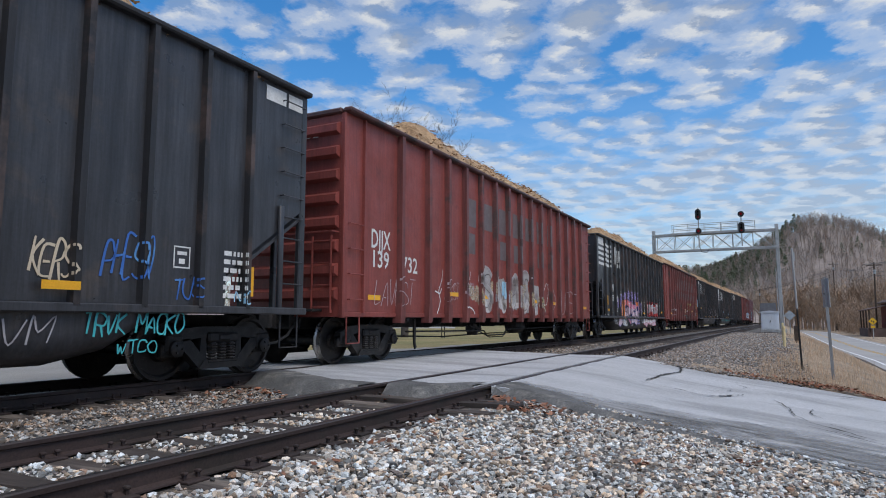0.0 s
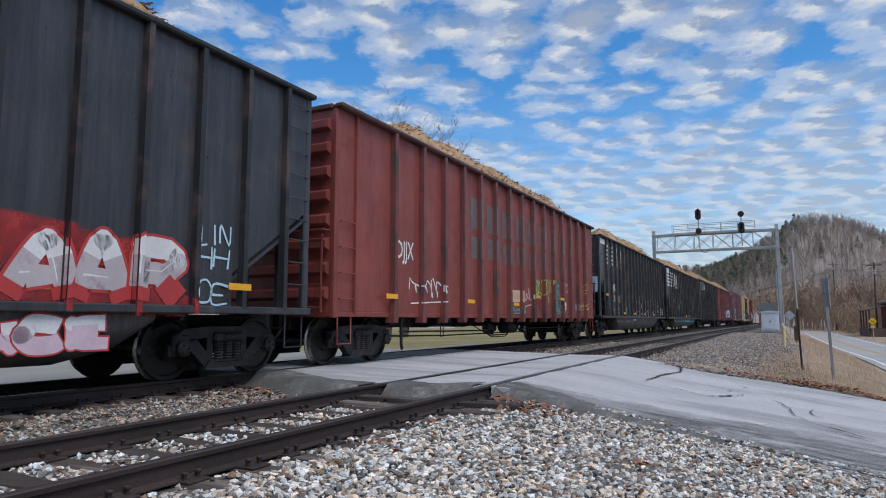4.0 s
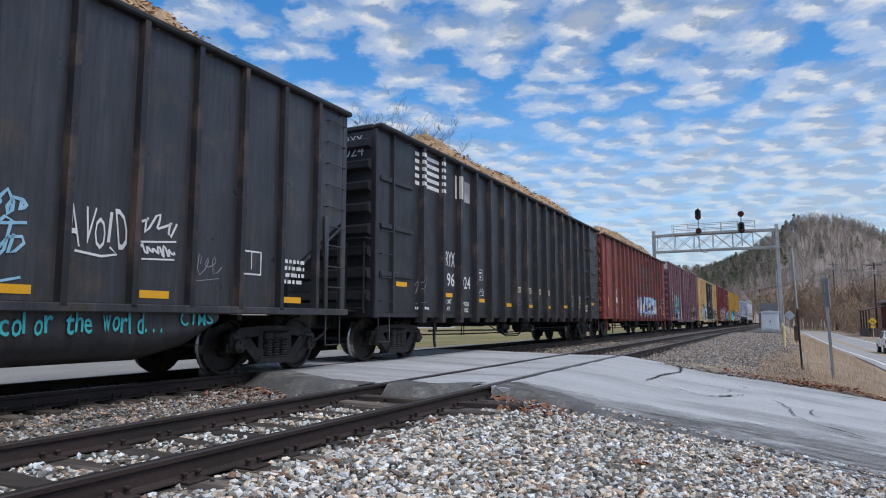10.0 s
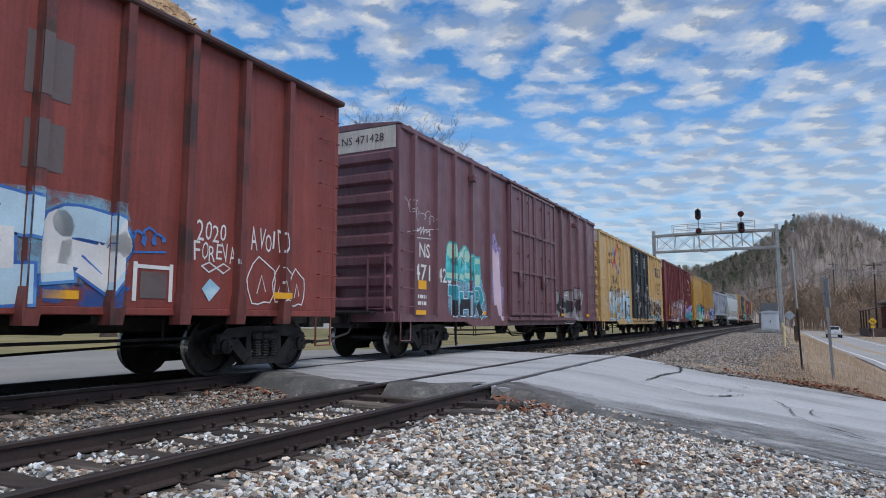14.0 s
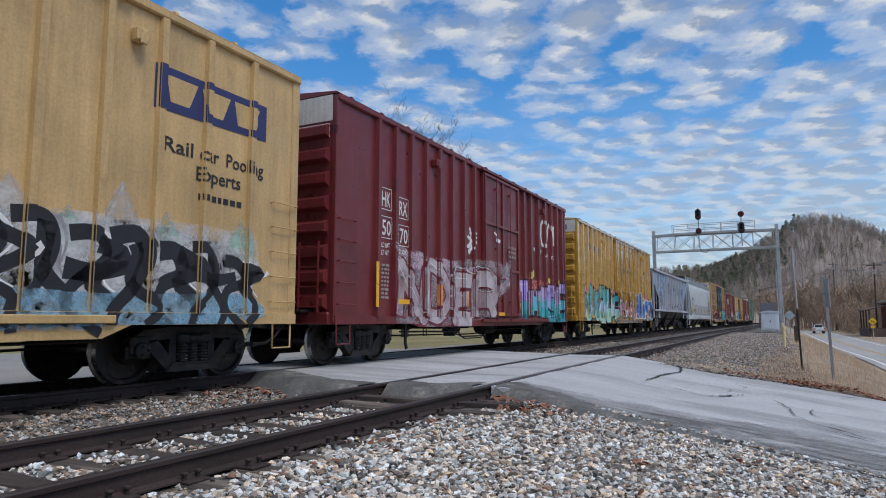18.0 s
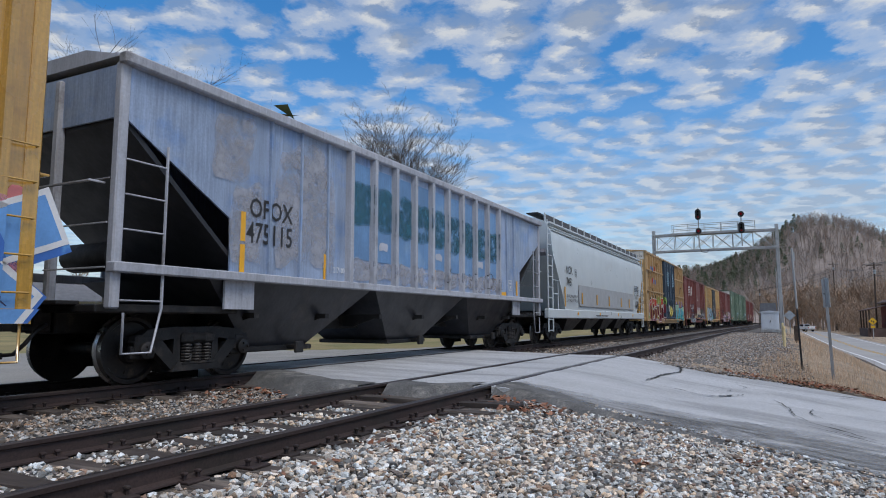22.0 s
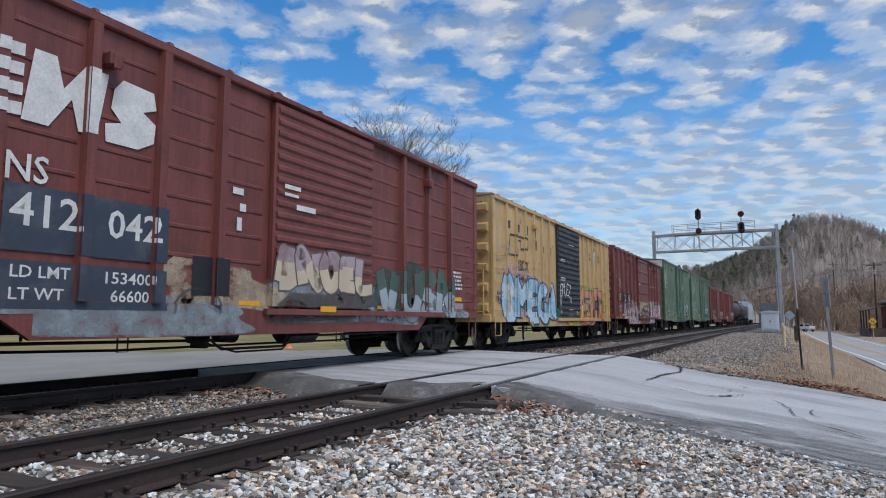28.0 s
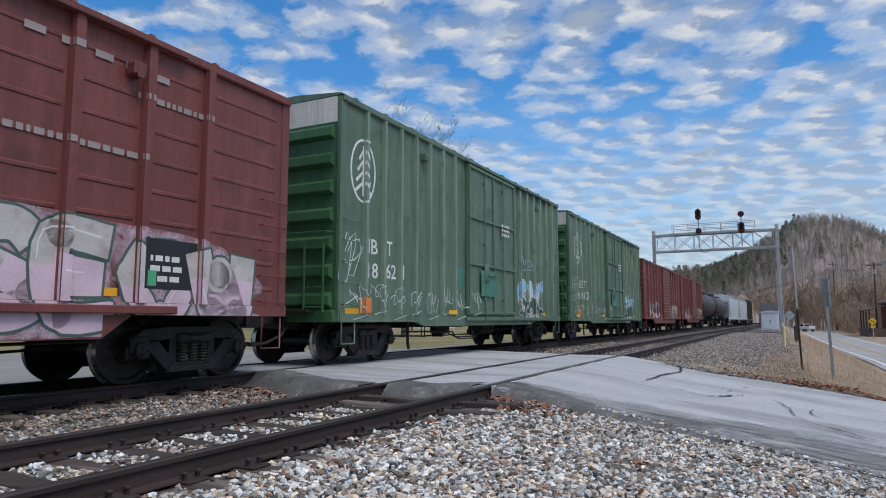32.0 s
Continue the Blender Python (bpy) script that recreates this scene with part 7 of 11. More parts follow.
p.scrawl(5.05, 1.66, 0.5, 0.2, P_WHITE, 77, 0.04)
p.scrawl(5.95, 1.45, 0.4, 0.4, P_GREY, 75, 0.02)
for q in ((6.80, 1.55, 0.42, 0.025), (6.80, 1.90, 0.42, 0.025), (6.80, 1.55, 0.025, 0.37), (7.20, 1.55, 0.025, 0.37), (7.0, 1.64, 0.015, 0.26)):
    p.bar(*q, M_WHITE)
p.lay("graffiti", car, body, "white letters and blue tags")
p = Paint()
p.text("CTML...", -6.05, 0.71, 0.26, P_TEAL, width=1.05, jig=0.08, bold=0.012)
p.text("CAME TO WIN...", -4.75, 0.71, 0.26, P_TEAL, width=2.3, jig=0.08, bold=0.012, seed=2)
p.text("children's television network...", -2.4, 0.71, 0.28, P_TEAL, width=5.4, jig=0.08, bold=0.012, seed=3)
p.text("color the world...", 3.4, 0.71, 0.27, P_TEAL, width=2.1, jig=0.08, bold=0.012, seed=4)
p.text("CTMS", 5.7, 0.80, 0.18, P_TEAL, width=0.6, jig=0.1)
p.lay("tub_graffiti", car, {"panel": -1.452, "steps": []}, "teal hand-sprayed writing")
end_letters(car, L, "SOXX", 4.05, 0.17, -0.35, M_WHITE)
end_letters(car, L, "200030", 3.75, 0.26, 0.02, M_WHITE)
for k in range(3):
    part("end_data", Build().box(-L / 2 - 0.028, -L / 2 - 0.022, -1.0, -0.35 - 0.1 * k, 3.2 - 0.14 * k, 3.26 - 0.14 * k), M_WHITE, car)
reflectors(car, body, [(-7.73, 1.52), (-4.88, 1.14), (-2.15, 1.14), (-0.48, 1.14), (1.35, 1.14), (3.25, 1.14), (5.05, 1.14), (7.75, 1.14)])

# black chip gondola
car, L = next_car("chip_gondola", "dull black wood-chip gondola with white stripes and heaped chips", "gondola")
body = chip_gondola(car, L, 4.93, C_BLACK2, 7, -7.34, 0.985)
p = Paint()
stripes_mark(p, -7.62, -6.24, 4.62, 5, M_WHITE, 0.17, 0.09, 0.0)
p.bar(-5.55, 3.95, 0.2, 0.6, C_IVORY)
p.bar(-5.39, 3.95, 0.12, 0.6, C_IVORY)
p.bar(-5.0, 3.95, 0.35, 0.55, P_GREY, 0)
p.text("LRYX", -6.21, 2.19, 0.36, M_WHITE, width=0.64)
p.text("196", -6.15, 1.70, 0.32, M_WHITE, width=0.56)
p.text("024", -5.22, 1.67, 0.31, M_WHITE, width=0.57)
plate_box(p, -4.12, 1.94)
for w, x, z, wd in (("LD LMT", -6.2, 1.26, 0.44), ("LT WT", -6.2, 1.08, 0.36), ("189200", -5.2, 1.22, 0.46), ("73800", -5.16, 1.06, 0.38)):
    p.text(w, x, z, 0.11, M_WHITE, width=wd)
for q in ((4.68, 1.39, 0.40, 0.025), (4.68, 1.78, 0.40, 0.025), (4.68, 1.39, 0.025, 0.41), (5.06, 1.39, 0.025, 0.41), (4.87, 1.5, 0.015, 0.28), (4.70, 1.49, 0.37, 0.015)):
    p.bar(*q, M_WHITE)
data_bars(p, 5.6, 1.50, 0.55, 0.36, 4, M_WHITE, 13)
data_bars(p, 6.75, 1.22, 0.5, 0.3, 3, M_WHITE, 33)
data_bars(p, -7.6, 1.1, 0.7, 0.1, 1, M_WHITE, 14)
p.lay("lettering", car, body, "white stripes and stencilled road number")
p = Paint()
p.scrawl(-7.6, 1.3, 0.5, 0.7, P_GREY, 80, 0.02)
for x, w in ((-1.14, "LOAD"), (-0.16, "WOOD"), (0.82, "CHIPS"), (1.81, "ONLY")):
    p.bar(x, 1.72, 0.32, 0.18, P_CREAM, 1)
    p.text(w, x + 0.03, 1.75, 0.11, M_BLACK, 2, width=0.26)
p.scrawl(-1.2, 1.35, 0.35, 0.3, P_GREY, 82, 0.025)
p.scrawl(-0.2, 1.4, 0.35, 0.25, P_GREY, 83, 0.025)
p.scrawl(-4.18, 1.53, 0.4, 0.26, P_WHITE, 81, 0.025)
p.lay("graffiti", car, body, "small grey and white tags")
ribs = Build()
for z in (1.75, 2.75, 3.75):
    ribs.box(-L / 2 + 0.14, -L / 2 + 0.56, -1.47, -1.425, z, z + 0.12, 0.02)
    ribs.box(-L / 2 + 0.68, -L / 2 + 1.44, -1.47, -1.425, z, z + 0.12, 0.02)
for z in (1.75, 2.85, 3.85):
    ribs.box(L / 2 - 2.44, L / 2 - 1.56, -1.47, -1.425, z, z + 0.12, 0.02)
    ribs.box(L / 2 - 1.35, L / 2 - 0.68, -1.47, -1.425, z, z + 0.12, 0.02)
part("side_stiffener", ribs, C_BLACK2, car)
end_letters(car, L, "LRYX", 4.55, 0.17, -0.5, M_WHITE)
end_letters(car, L, "196", 4.28, 0.24, 0.1, M_WHITE)
end_letters(car, L, "024", 4.28, 0.24, -0.6, M_WHITE)
reflectors(car, body, [(-8.4, 1.58), (-6.15, 1.42), (-4.14, 1.34), (-2.1, 1.26), (-0.15, 1.26), (1.75, 1.26), (3.4, 1.3), (5.62, 1.33), (7.9, 1.5)])

# oxide red chip gondola with large white and blue letters
car, L = next_car("chip_gondola", "oxide red wood-chip gondola with large white and blue letters", "gondola")
body = chip_gondola(car, L, 4.95, C_RED, 8)
p = Paint()
p.text("DJJX", -6.86, 2.08, 0.36, M_WHITE, width=0.72)
p.text("139", -6.84, 1.71, 0.33, M_WHITE, width=0.60)
p.text("853", -5.62, 1.70, 0.33, M_WHITE, width=0.66)
p.blob(-6.45, 1.66, 0.32, 0.36, P_WHITE, 7, 2, 20)
p.lay("lettering", car, body, "white stencilled road number")
p = Paint()
for k in range(7):
    x = -3.5 + k * 1.13
    p.bar(x, 3.35, 0.54, 0.72, P_PATCHGREY, 0)
    if k:
        p.bar(x + 0.03, 2.52 + 0.03 * (k % 2), 0.46, 0.55, P_PATCHGREY, 0)
p.bar(-5.8, 2.1, 0.75, 0.5, P_PATCHGREY, 0)
p.lay("paint_patch", car, body, "grey overpainted patches")
p = Paint()
p.blob(-1.6, 1.04, 6.3, 1.35, P_SKY, 90, 0, 60, 0.10)
p.blob(-1.4, 1.02, 3.4, 0.4, P_ORANGE, 91, 0.4, 40, 0.2)
p.burner("MA", -1.52, 1.10, 1.95, 1.18, [P_ICE, P_WHITE, P_WHITE, P_ICE], P_BLUE, 92, 1, 0.40, 0.035, None, P_BLUE, 0.04)
p.burner("EZER", 0.50, 1.10, 4.12, 1.12, [P_ICE, P_WHITE, P_WHITE, P_ICE], P_BLUE, 94, 3, 0.38, 0.035, None, P_BLUE, 0.04)
for k in range(7):
    p.blob(-1.5 + 0.9 * k, 1.0, 0.85, 0.28 + 0.05 * (k % 3), P_BLUE, 600 + k, 0.8, 24, 0.3)
p.scrawl(4.62, 1.75, 0.6, 0.36, P_BLUE, 91, 0.05)
for q in ((4.75, 1.1, 0.06, 0.5), (5.3, 1.1, 0.06, 0.5), (4.75, 1.52, 0.6, 0.05)):
    p.bar(*q, P_WHITE)
p.bar(4.86, 1.14, 0.4, 0.34, P_PATCHGREY, 1)
p.text("2020", 5.74, 2.0, 0.28, P_WHITE, width=0.56, jig=0.1, bold=0.0)
p.text("FOREVA", 5.70, 1.72, 0.26, P_WHITE, width=0.80, jig=0.12, bold=0.0)
p.ribbon([(5.84, 1.62), (5.98, 1.68), (6.25, 1.54), (6.38, 1.62), (6.25, 1.68), (5.98, 1.54), (5.84, 1.62)], 0.025, P_WHITE, 2)
p.poly([(6.0, 1.12), (6.2, 1.32), (6.0, 1.45), (5.86, 1.3)], P_SKY, 2)
p.text("AVOID", 6.8, 1.98, 0.34, P_WHITE, width=0.80, jig=0.15, bold=0.0)
for cx, cz, w, hh in ((7.05, 1.45, 0.32, 0.36), (7.5, 1.42, 0.2, 0.28), (7.9, 1.38, 0.2, 0.3)):
    p.ribbon([(cx + w * math.cos(a * 0.45), cz + hh * math.sin(a * 0.45) + 0.05 * math.sin(a * 1.9)) for a in range(15)], 0.022, P_WHITE, 2)
    p.ribbon([(cx - w * 0.3, cz - hh * 0.5), (cx, cz + hh * 0.3), (cx + w * 0.3, cz - hh * 0.4)], 0.02, P_WHITE, 2)
p.tag("RIDE", -2.56, 2.08, 0.6, 0.28, P_WHITE, 0.034, 93)
pts = [(-3.5 + 0.42 * math.cos(a * 0.33), 1.48 + 0.4 * math.sin(a * 0.33)) for a in range(-5, 6)]
p.ribbon(pts, 0.035, P_WHITE, 2)
p.ribbon([(-2.9, 1.5), (-2.86, 1.84), (-2.52, 1.84), (-2.5, 1.52), (-2.86, 1.5), (-2.8, 1.22), (-2.5, 1.08), (-2.48, 1.5)], 0.032, P_WHITE, 2)
p.ribbon([(-3.62, 1.5), (-3.5, 1.58), (-3.52, 1.36), (-3.62, 1.38)], 0.028, P_WHITE, 2)
p.blob(-7.0, 1.4, 0.5, 0.36, P_GREEN, 9, 1, 24)
p.scrawl(-6.6, 1.15, 0.3, 0.4, P_LILAC, 95, 0.06)
for q in ([(-5.42, 1.12), (-5.28, 1.16), (-5.3, 1.4), (-5.38, 1.55), (-5.32, 1.72)], [(-5.3, 1.4), (-5.15, 1.36), (-5.05, 1.55)], [(-5.25, 1.38), (-5.0, 1.42)], [(-5.22, 1.36), (-5.04, 1.3)], [(-5.3, 1.14), (-5.22, 1.38)]):
    p.ribbon(q, 0.018, P_WHITE, 2)
p.bar(-2.55, 4.5, 0.3, 0.13, M_WHITE, 1)
p.bar(1.95, 4.5, 0.3, 0.13, M_WHITE, 1)
p.lay("graffiti", car, body, "white letters shaded in blue, with small tags")
end_letters(car, L, "DJJX 139853", 4.42, 0.20, 0.55, M_WHITE)
reflectors(car, body, [(-3.4, 1.12), (-0.9, 1.1), (3.6, 1.1), (7.2, 1.2)])
reflectors(car, body, [(-8.1, 1.5)], True)

# plum boxcar with double plug doors
car, L = next_car("boxcar", "faded plum high-cube boxcar with double plug doors and teal graffiti", "boxcar")
body = box_car(car, L, 5.16, C_PLUM, 9, (-2.14, 2.27), None, "double", ([-7.86, -6.77, -5.8, -4.75, -3.6], [3.3, 4.45, 5.6, 6.86]), True, zb=0.82, zm=0.70, tc=2.0, roof_mat=C_PLUM, end_ribs=8)
p = Paint()
p.text("NS", -7.54, 2.30, 0.32, M_WHITE, width=0.50)
p.text("471", -7.78, 1.77, 0.36, M_WHITE, width=0.76)
p.text("428", -6.64, 1.77, 0.34, M_WHITE, width=0.74)
p.bar(-7.58, 1.56, 0.38, 0.2, M_REFL)
data_bars(p, -7.6, 1.2, 0.4, 0.3, 2, M_WHITE, 15)
p.lay("lettering", car, body, "white stencilled road number")
p = Paint()
p.blob(-6.3, 0.86, 2.6, 1.5, P_SKY, 10, 0, 50, 0.1)
p.burner("MN", -6.15, 1.75, 1.9, 1.0, [P_MINT, P_TEAL, P_MINT], P_TEAL, 101, 1, 0.42, 0.05, None, P_WHITE, 0.05, 0.1)
p.burner("THR", -6.2, 0.84, 2.2, 0.95, [P_BLACK, P_DEEPTEAL], P_ICE, 102, 3, 0.34, 0.03, None, P_WHITE, 0.05, 0.1)
p.drips(-6.0, 1.8, 1.8, P_MINT, 103, 2.5, 10, 0.6)
p.blob(-3.4, 0.95, 0.9, 2.35, P_LILAC, 11, 0, 40, 0.2)
p.blob(-3.25, 1.0, 0.6, 1.9, P_ROSE, 12, 1, 40, 0.2)
p.burner("NEZ", 2.5, 0.84, 3.6, 1.2, [P_GREY, P_BLACK, P_GREY], P_BLACK, 106, 1, 0.34, 0.05, P_PALE, P_WHITE, 0.05, 0.1)
p.scrawl(-8.1, 2.9, 0.5, 0.9, P_WHITE, 103, 0.02)
p.scrawl(-7.4, 3.0, 0.6, 0.5, P_WHITE, 104, 0.02)
p.scrawl(-7.7, 2.75, 0.7, 0.3, P_WHITE, 105, 0.035)
p.lay("graffiti", car, body, "teal, white and black graffiti pieces")
reflectors(car, body, [(-7.85, 0.98), (-4.2, 1.0), (3.0, 1.0), (6.5, 1.0)])
end_letters(car, L, "NS 471428", 4.82, 0.18, 0.1, M_BLACK)

# tan boxcar with black doors
car, L = next_car("boxcar", "tan yellow boxcar with black double doors, slogan and pale blue graffiti", "boxcar")
body = box_car(car, L, 5.02, C_TAN, 10, (-1.69, 2.87), C_DOOR, "double", ([-7.3, -6.57, -5.84, -5.08, -4.33, -3.55, -2.72], [3.5, 4.3, 5.1, 5.9, 6.7, 7.6]), True, zb=0.80, zm=0.64, tc=1.75, roof_mat=C_TAN, width=0.14, depth=0.07)
p = Paint()
p.text("next", -7.15, 3.95, 0.26, M_BLACK, width=0.62)
p.text("load", -7.12, 3.62, 0.27, M_BLACK, width=0.60)
p.text("any", -4.98, 3.95, 0.22, M_BLACK, width=0.48)
p.text("road", -4.98, 3.62, 0.25, M_BLACK, width=0.52)
for mir, c1, c2 in ((1, P_RED, P_RED), (-1, P_BLUE, P_BLUE)):
    cx, cz = -5.75, 3.95
    p.ribbon([(cx - 0.55, cz - mir * 0.55), (cx - 0.18, cz - mir * 0.2), (cx, cz)], 0.22, c1, 1)
    p.ribbon([(cx, cz), (cx + 0.2, cz + mir * 0.2), (cx + 0.55, cz + mir * 0.5)], 0.22, c2, 1)
    p.poly([(cx - 0.45, cz - mir * 0.72), (cx - 0.75, cz - mir * 0.42), (cx - 0.68, cz - mir * 0.78)], c1, 1)
    p.poly([(cx + 0.45, cz + mir * 0.72), (cx + 0.75, cz + mir * 0.42), (cx + 0.68, cz + mir * 0.78)], c2, 1)
p.text("TBOX", -6.39, 2.66, 0.38, M_BLACK, width=1.25)
p.text("665242", -6.84, 2.12, 0.38, M_BLACK, width=2.2)
p.lay("lettering", car, body, "black lettering with a red and blue crossed-arrow mark")
p = Paint()
p.blob(-7.3, 0.66, 5.0, 1.95, P_WHITE, 13, 0, 60, 0.12)
p.blob(-7.2, 0.76, 4.8, 1.7, P_WHITE, 14, 0.9, 60, 0.10)
p.burner("RAPTS", -7.1, 0.76, 4.7, 1.45, [P_SKY, P_SKY, P_ICE, P_ICE], P_BLACK, 111, 1, 0.34, 0.04, P_ICE, P_WHITE, 0.05, 0.1)
p.bar(-5.68, 1.25, 0.56, 0.36, C_TAN, 7)
p.text("207800", -5.62, 1.44, 0.12, M_BLACK, 8, width=0.46)
p.text("78200", -5.50, 1.28, 0.12, M_BLACK, 8, width=0.36)
p.bar(-4.95, 1.0, 0.09, 0.55, M_REFL, 7)
p.bar(-3.0, 1.0, 0.07, 0.5, M_REFL, 7)
p.bar(-7.15, 0.98, 0.5, 0.26, C_TAN2, 4)
p.bar(-6.2, 0.95, 0.42, 0.28, C_TAN2, 4)
p.blob(2.4, 0.72, 5.6, 1.5, P_WHITE, 14, 0, 60, 0.08)
p.blob(2.45, 0.74, 5.5, 1.4, P_WHITE, 115, 0.5, 60, 0.08)
p.blob(2.6, 0.70, 5.2, 0.6, P_SKY, 114, 1.0, 60, 0.16)
p.hold(True)
for k in range(8):
    x, up = 2.35 + 0.68 * k, 2.35 + 0.22 * ((k * 5) % 3) - 0.05 * k
    p.poly([(x, 1.9), (x + 0.24, up - 0.14), (x + 0.34, up), (x + 0.46, up - 0.16), (x + 0.72, 1.86), (x + 0.36, 1.7)], mist(P_PALE), 0.4)
    p.poly([(x + 0.05, 1.9), (x + 0.34, up - 0.06), (x + 0.66, 1.86), (x + 0.36, 1.7)], mist(P_MINT if k % 2 else P_WHITE), 0.7)
p.hold(False)
rng = random.Random(112)
for k in range(9):
    x, top = 2.55 + 0.60 * k, 2.05 - 0.04 * k + 0.1 * (k % 2)
    d = 0.24 * (-1) ** k
    strokes = [[(x - 0.22, top - 0.05), (x + 0.08, top), (x + 0.26, top - 0.3), (x - d * 0.6, 1.25), (x - 0.16, 0.95), (x + d, 0.70)],
               [(x + 0.1, top - 0.1), (x + 0.34 + d, 1.62), (x + 0.1, 1.35), (x + 0.42, 1.08), (x + 0.3, 0.80)]]
    if k % 3 == 1:
        strokes.append([(x - 0.2, 1.5), (x + 0.2, 1.42), (x + 0.6, 1.5)])
    p.hold(True)
    for q in strokes:
        line = smooth_line([(u + rng.uniform(-0.06, 0.06), v + rng.uniform(-0.05, 0.05)) for u, v in q], 5)
        w = rng.uniform(0.17, 0.27)
        p.ribbon(line, w, P_BLACK, 1.6 + 0.2 * (k % 3), w * 0.6)
        p.ribbon([v + Vector((w * 0.75, 0.02)) for v in line[4:14]], 0.07, P_GREY if k % 2 else P_WHITE, 1.4, 0.02)
    p.hold(False)
p.lay("graffiti", car, body, "pale blue and black graffiti pieces")
p = Paint()
for k, w in enumerate(("-IMPORTANT-", "CLOSE THIS DOOR", "BEFORE CLOSING", "MAIN DOOR")):
    p.text(w, -0.73 - 0.033 * len(w), 4.42 - 0.17 * k, 0.11, M_WHITE, width=0.066 * len(w))
for k, w in enumerate(("CLOSE AND LOCK", "BOTH DOORS", "BEFORE", "MOVING CAR")):
    p.text(w, 1.52 - 0.033 * len(w), 4.42 - 0.17 * k, 0.11, M_WHITE, width=0.066 * len(w))
data_bars(p, 2.0, 2.7, 0.5, 0.3, 3, M_WHITE, 17)
data_bars(p, -0.2, 1.6, 0.4, 0.3, 3, M_WHITE, 16)
p.tag("DORAS", -1.15, 2.45, 1.0, 0.34, P_WHITE, 0.032, 113)
p.tag("DO", -1.25, 2.05, 0.5, 0.36, P_WHITE, 0.032, 115)
p.ribbon(smooth_line([(-1.2, 2.5), (-1.1, 2.85), (-0.8, 2.92), (-0.6, 2.8)], 4), 0.03, P_WHITE, 2)
p.ribbon(smooth_line([(-0.55, 2.5), (-0.5, 2.1), (-0.8, 1.85), (-1.05, 1.92)], 4), 0.03, P_WHITE, 2)
p.tag("BASO", 1.2, 2.05, 0.8, 0.4, P_WHITE, 0.03, 114)
p.bar(-0.5, 1.2, 0.12, 0.5, P_WHITE)
p.bar(1.6, 1.2, 0.12, 0.5, P_WHITE)
p.lay("door_graffiti", car, body, "white tags and notices on the doors")
p = Paint()
p.poly([(5.80, 3.66), (7.92, 3.70), (7.92, 4.27), (5.80, 4.27)], P_NAVY, 1)
for k in range(3):
    x = 5.98 + k * 0.62
    p.poly([(x + 0.08, 3.80), (x + 0.40, 3.80), (x + 0.54, 4.16), (x, 4.16)], C_TAN, 2)
for k, (w, x, z, wd) in enumerate((("Rail", 5.98, 3.12, 0.5), ("car", 6.6, 3.12, 0.36), ("Pooling", 7.1, 3.12, 0.78), ("Experts", 6.55, 2.82, 0.85))):
    p.text(w, x, z, 0.2, M_BLACK, width=wd)
data_bars(p, 6.6, 2.55, 0.85, 0.16, 1, M_BLACK, 18)
p.lay("notice", car, body, "dark blue mark over black lettering")
end_letters(car, L, "TBOX 665242", 4.63, 0.17, 0.25, M_BLACK)

# maroon boxcar
car, L = next_car("boxcar", "maroon high-cube boxcar with wide door and white, lilac and teal graffiti", "boxcar")
body = box_car(car, L, 5.12, C_MAROON, 11, (-0.7, 1.97), None, "plug", ([-5.95, -5.27, -4.59, -3.9, -3.22, -2.53, -1.85, -1.2], [2.65, 3.3, 4.05, 4.8, 5.5, 6.15, 6.78]), True, zb=0.78, zm=0.70, tc=1.5, roof_mat=C_MAROON, depth=0.09)
p = Paint()
for x, z, t in ((-5.76, 3.22, "HK"), (-5.06, 3.12, "RX"), (-5.74, 2.62, "50"), (-5.04, 2.52, "70")):
    p.text(t, x, z, 0.32, M_WHITE, width=0.34)
    for q in ((x - 0.05, z - 0.07, 0.43, 0.015), (x - 0.05, z + 0.38, 0.43, 0.015), (x - 0.05, z - 0.07, 0.015, 0.46), (x + 0.37, z - 0.07, 0.015, 0.46)):
        p.bar(*q, M_WHITE)
p.text("LD LMT", -5.76, 2.36, 0.10, M_WHITE, width=0.32)
p.text("LT WT", -5.76, 2.20, 0.10, M_WHITE, width=0.28)
p.text("215200", -5.06, 2.28, 0.10, M_WHITE, width=0.34)
p.text("70800", -5.03, 2.13, 0.10, M_WHITE, width=0.28)
data_bars(p, -5.75, 1.3, 0.3, 0.75, 9, M_GREYLET, 19)
data_bars(p, 1.0, 2.7, 0.6, 0.4, 3, M_GREYLET, 21)
p.lay("lettering", car, body, "white stencilled road number")
p = Paint()
p.ribbon([(4.98, 4.12), (4.86, 4.26), (4.62, 4.28), (4.48, 4.14), (4.45, 3.75), (4.55, 3.48), (4.78, 3.44), (5.0, 3.52), (5.12, 3.75), (5.2, 4.1), (5.34, 4.27), (5.50, 4.12), (5.60, 3.66), (5.74, 3.50), (5.88, 3.62), (5.90, 4.28)], 0.14, M_WHITE, 1)
for word, x, z, w in (("w", 3.62, 3.16, 0.2), ("ww", 4.08, 3.12, 0.42), (".cn.", 4.72, 3.05, 0.48), ("ca", 5.42, 3.0, 0.34)):
    p.text(word, x, z, 0.22, M_WHITE, width=w)
for k, (dx, dz, w) in enumerate(((0.16, 0.82, 0.22), (0.06, 0.52, 0.34), (0.0, 0.26, 0.44), (0.08, 0.0, 0.26), (0.3, 0.12, 0.16))):
    p.blob(-1.58 + dx * 0.7, 2.60 + dz * 0.62, w * 0.7, 0.18, P_WHITE, 300 + k, 1, 14, 0.4)
p.bar(-1.24, 3.14, 0.2, 0.05, M_WHITE)
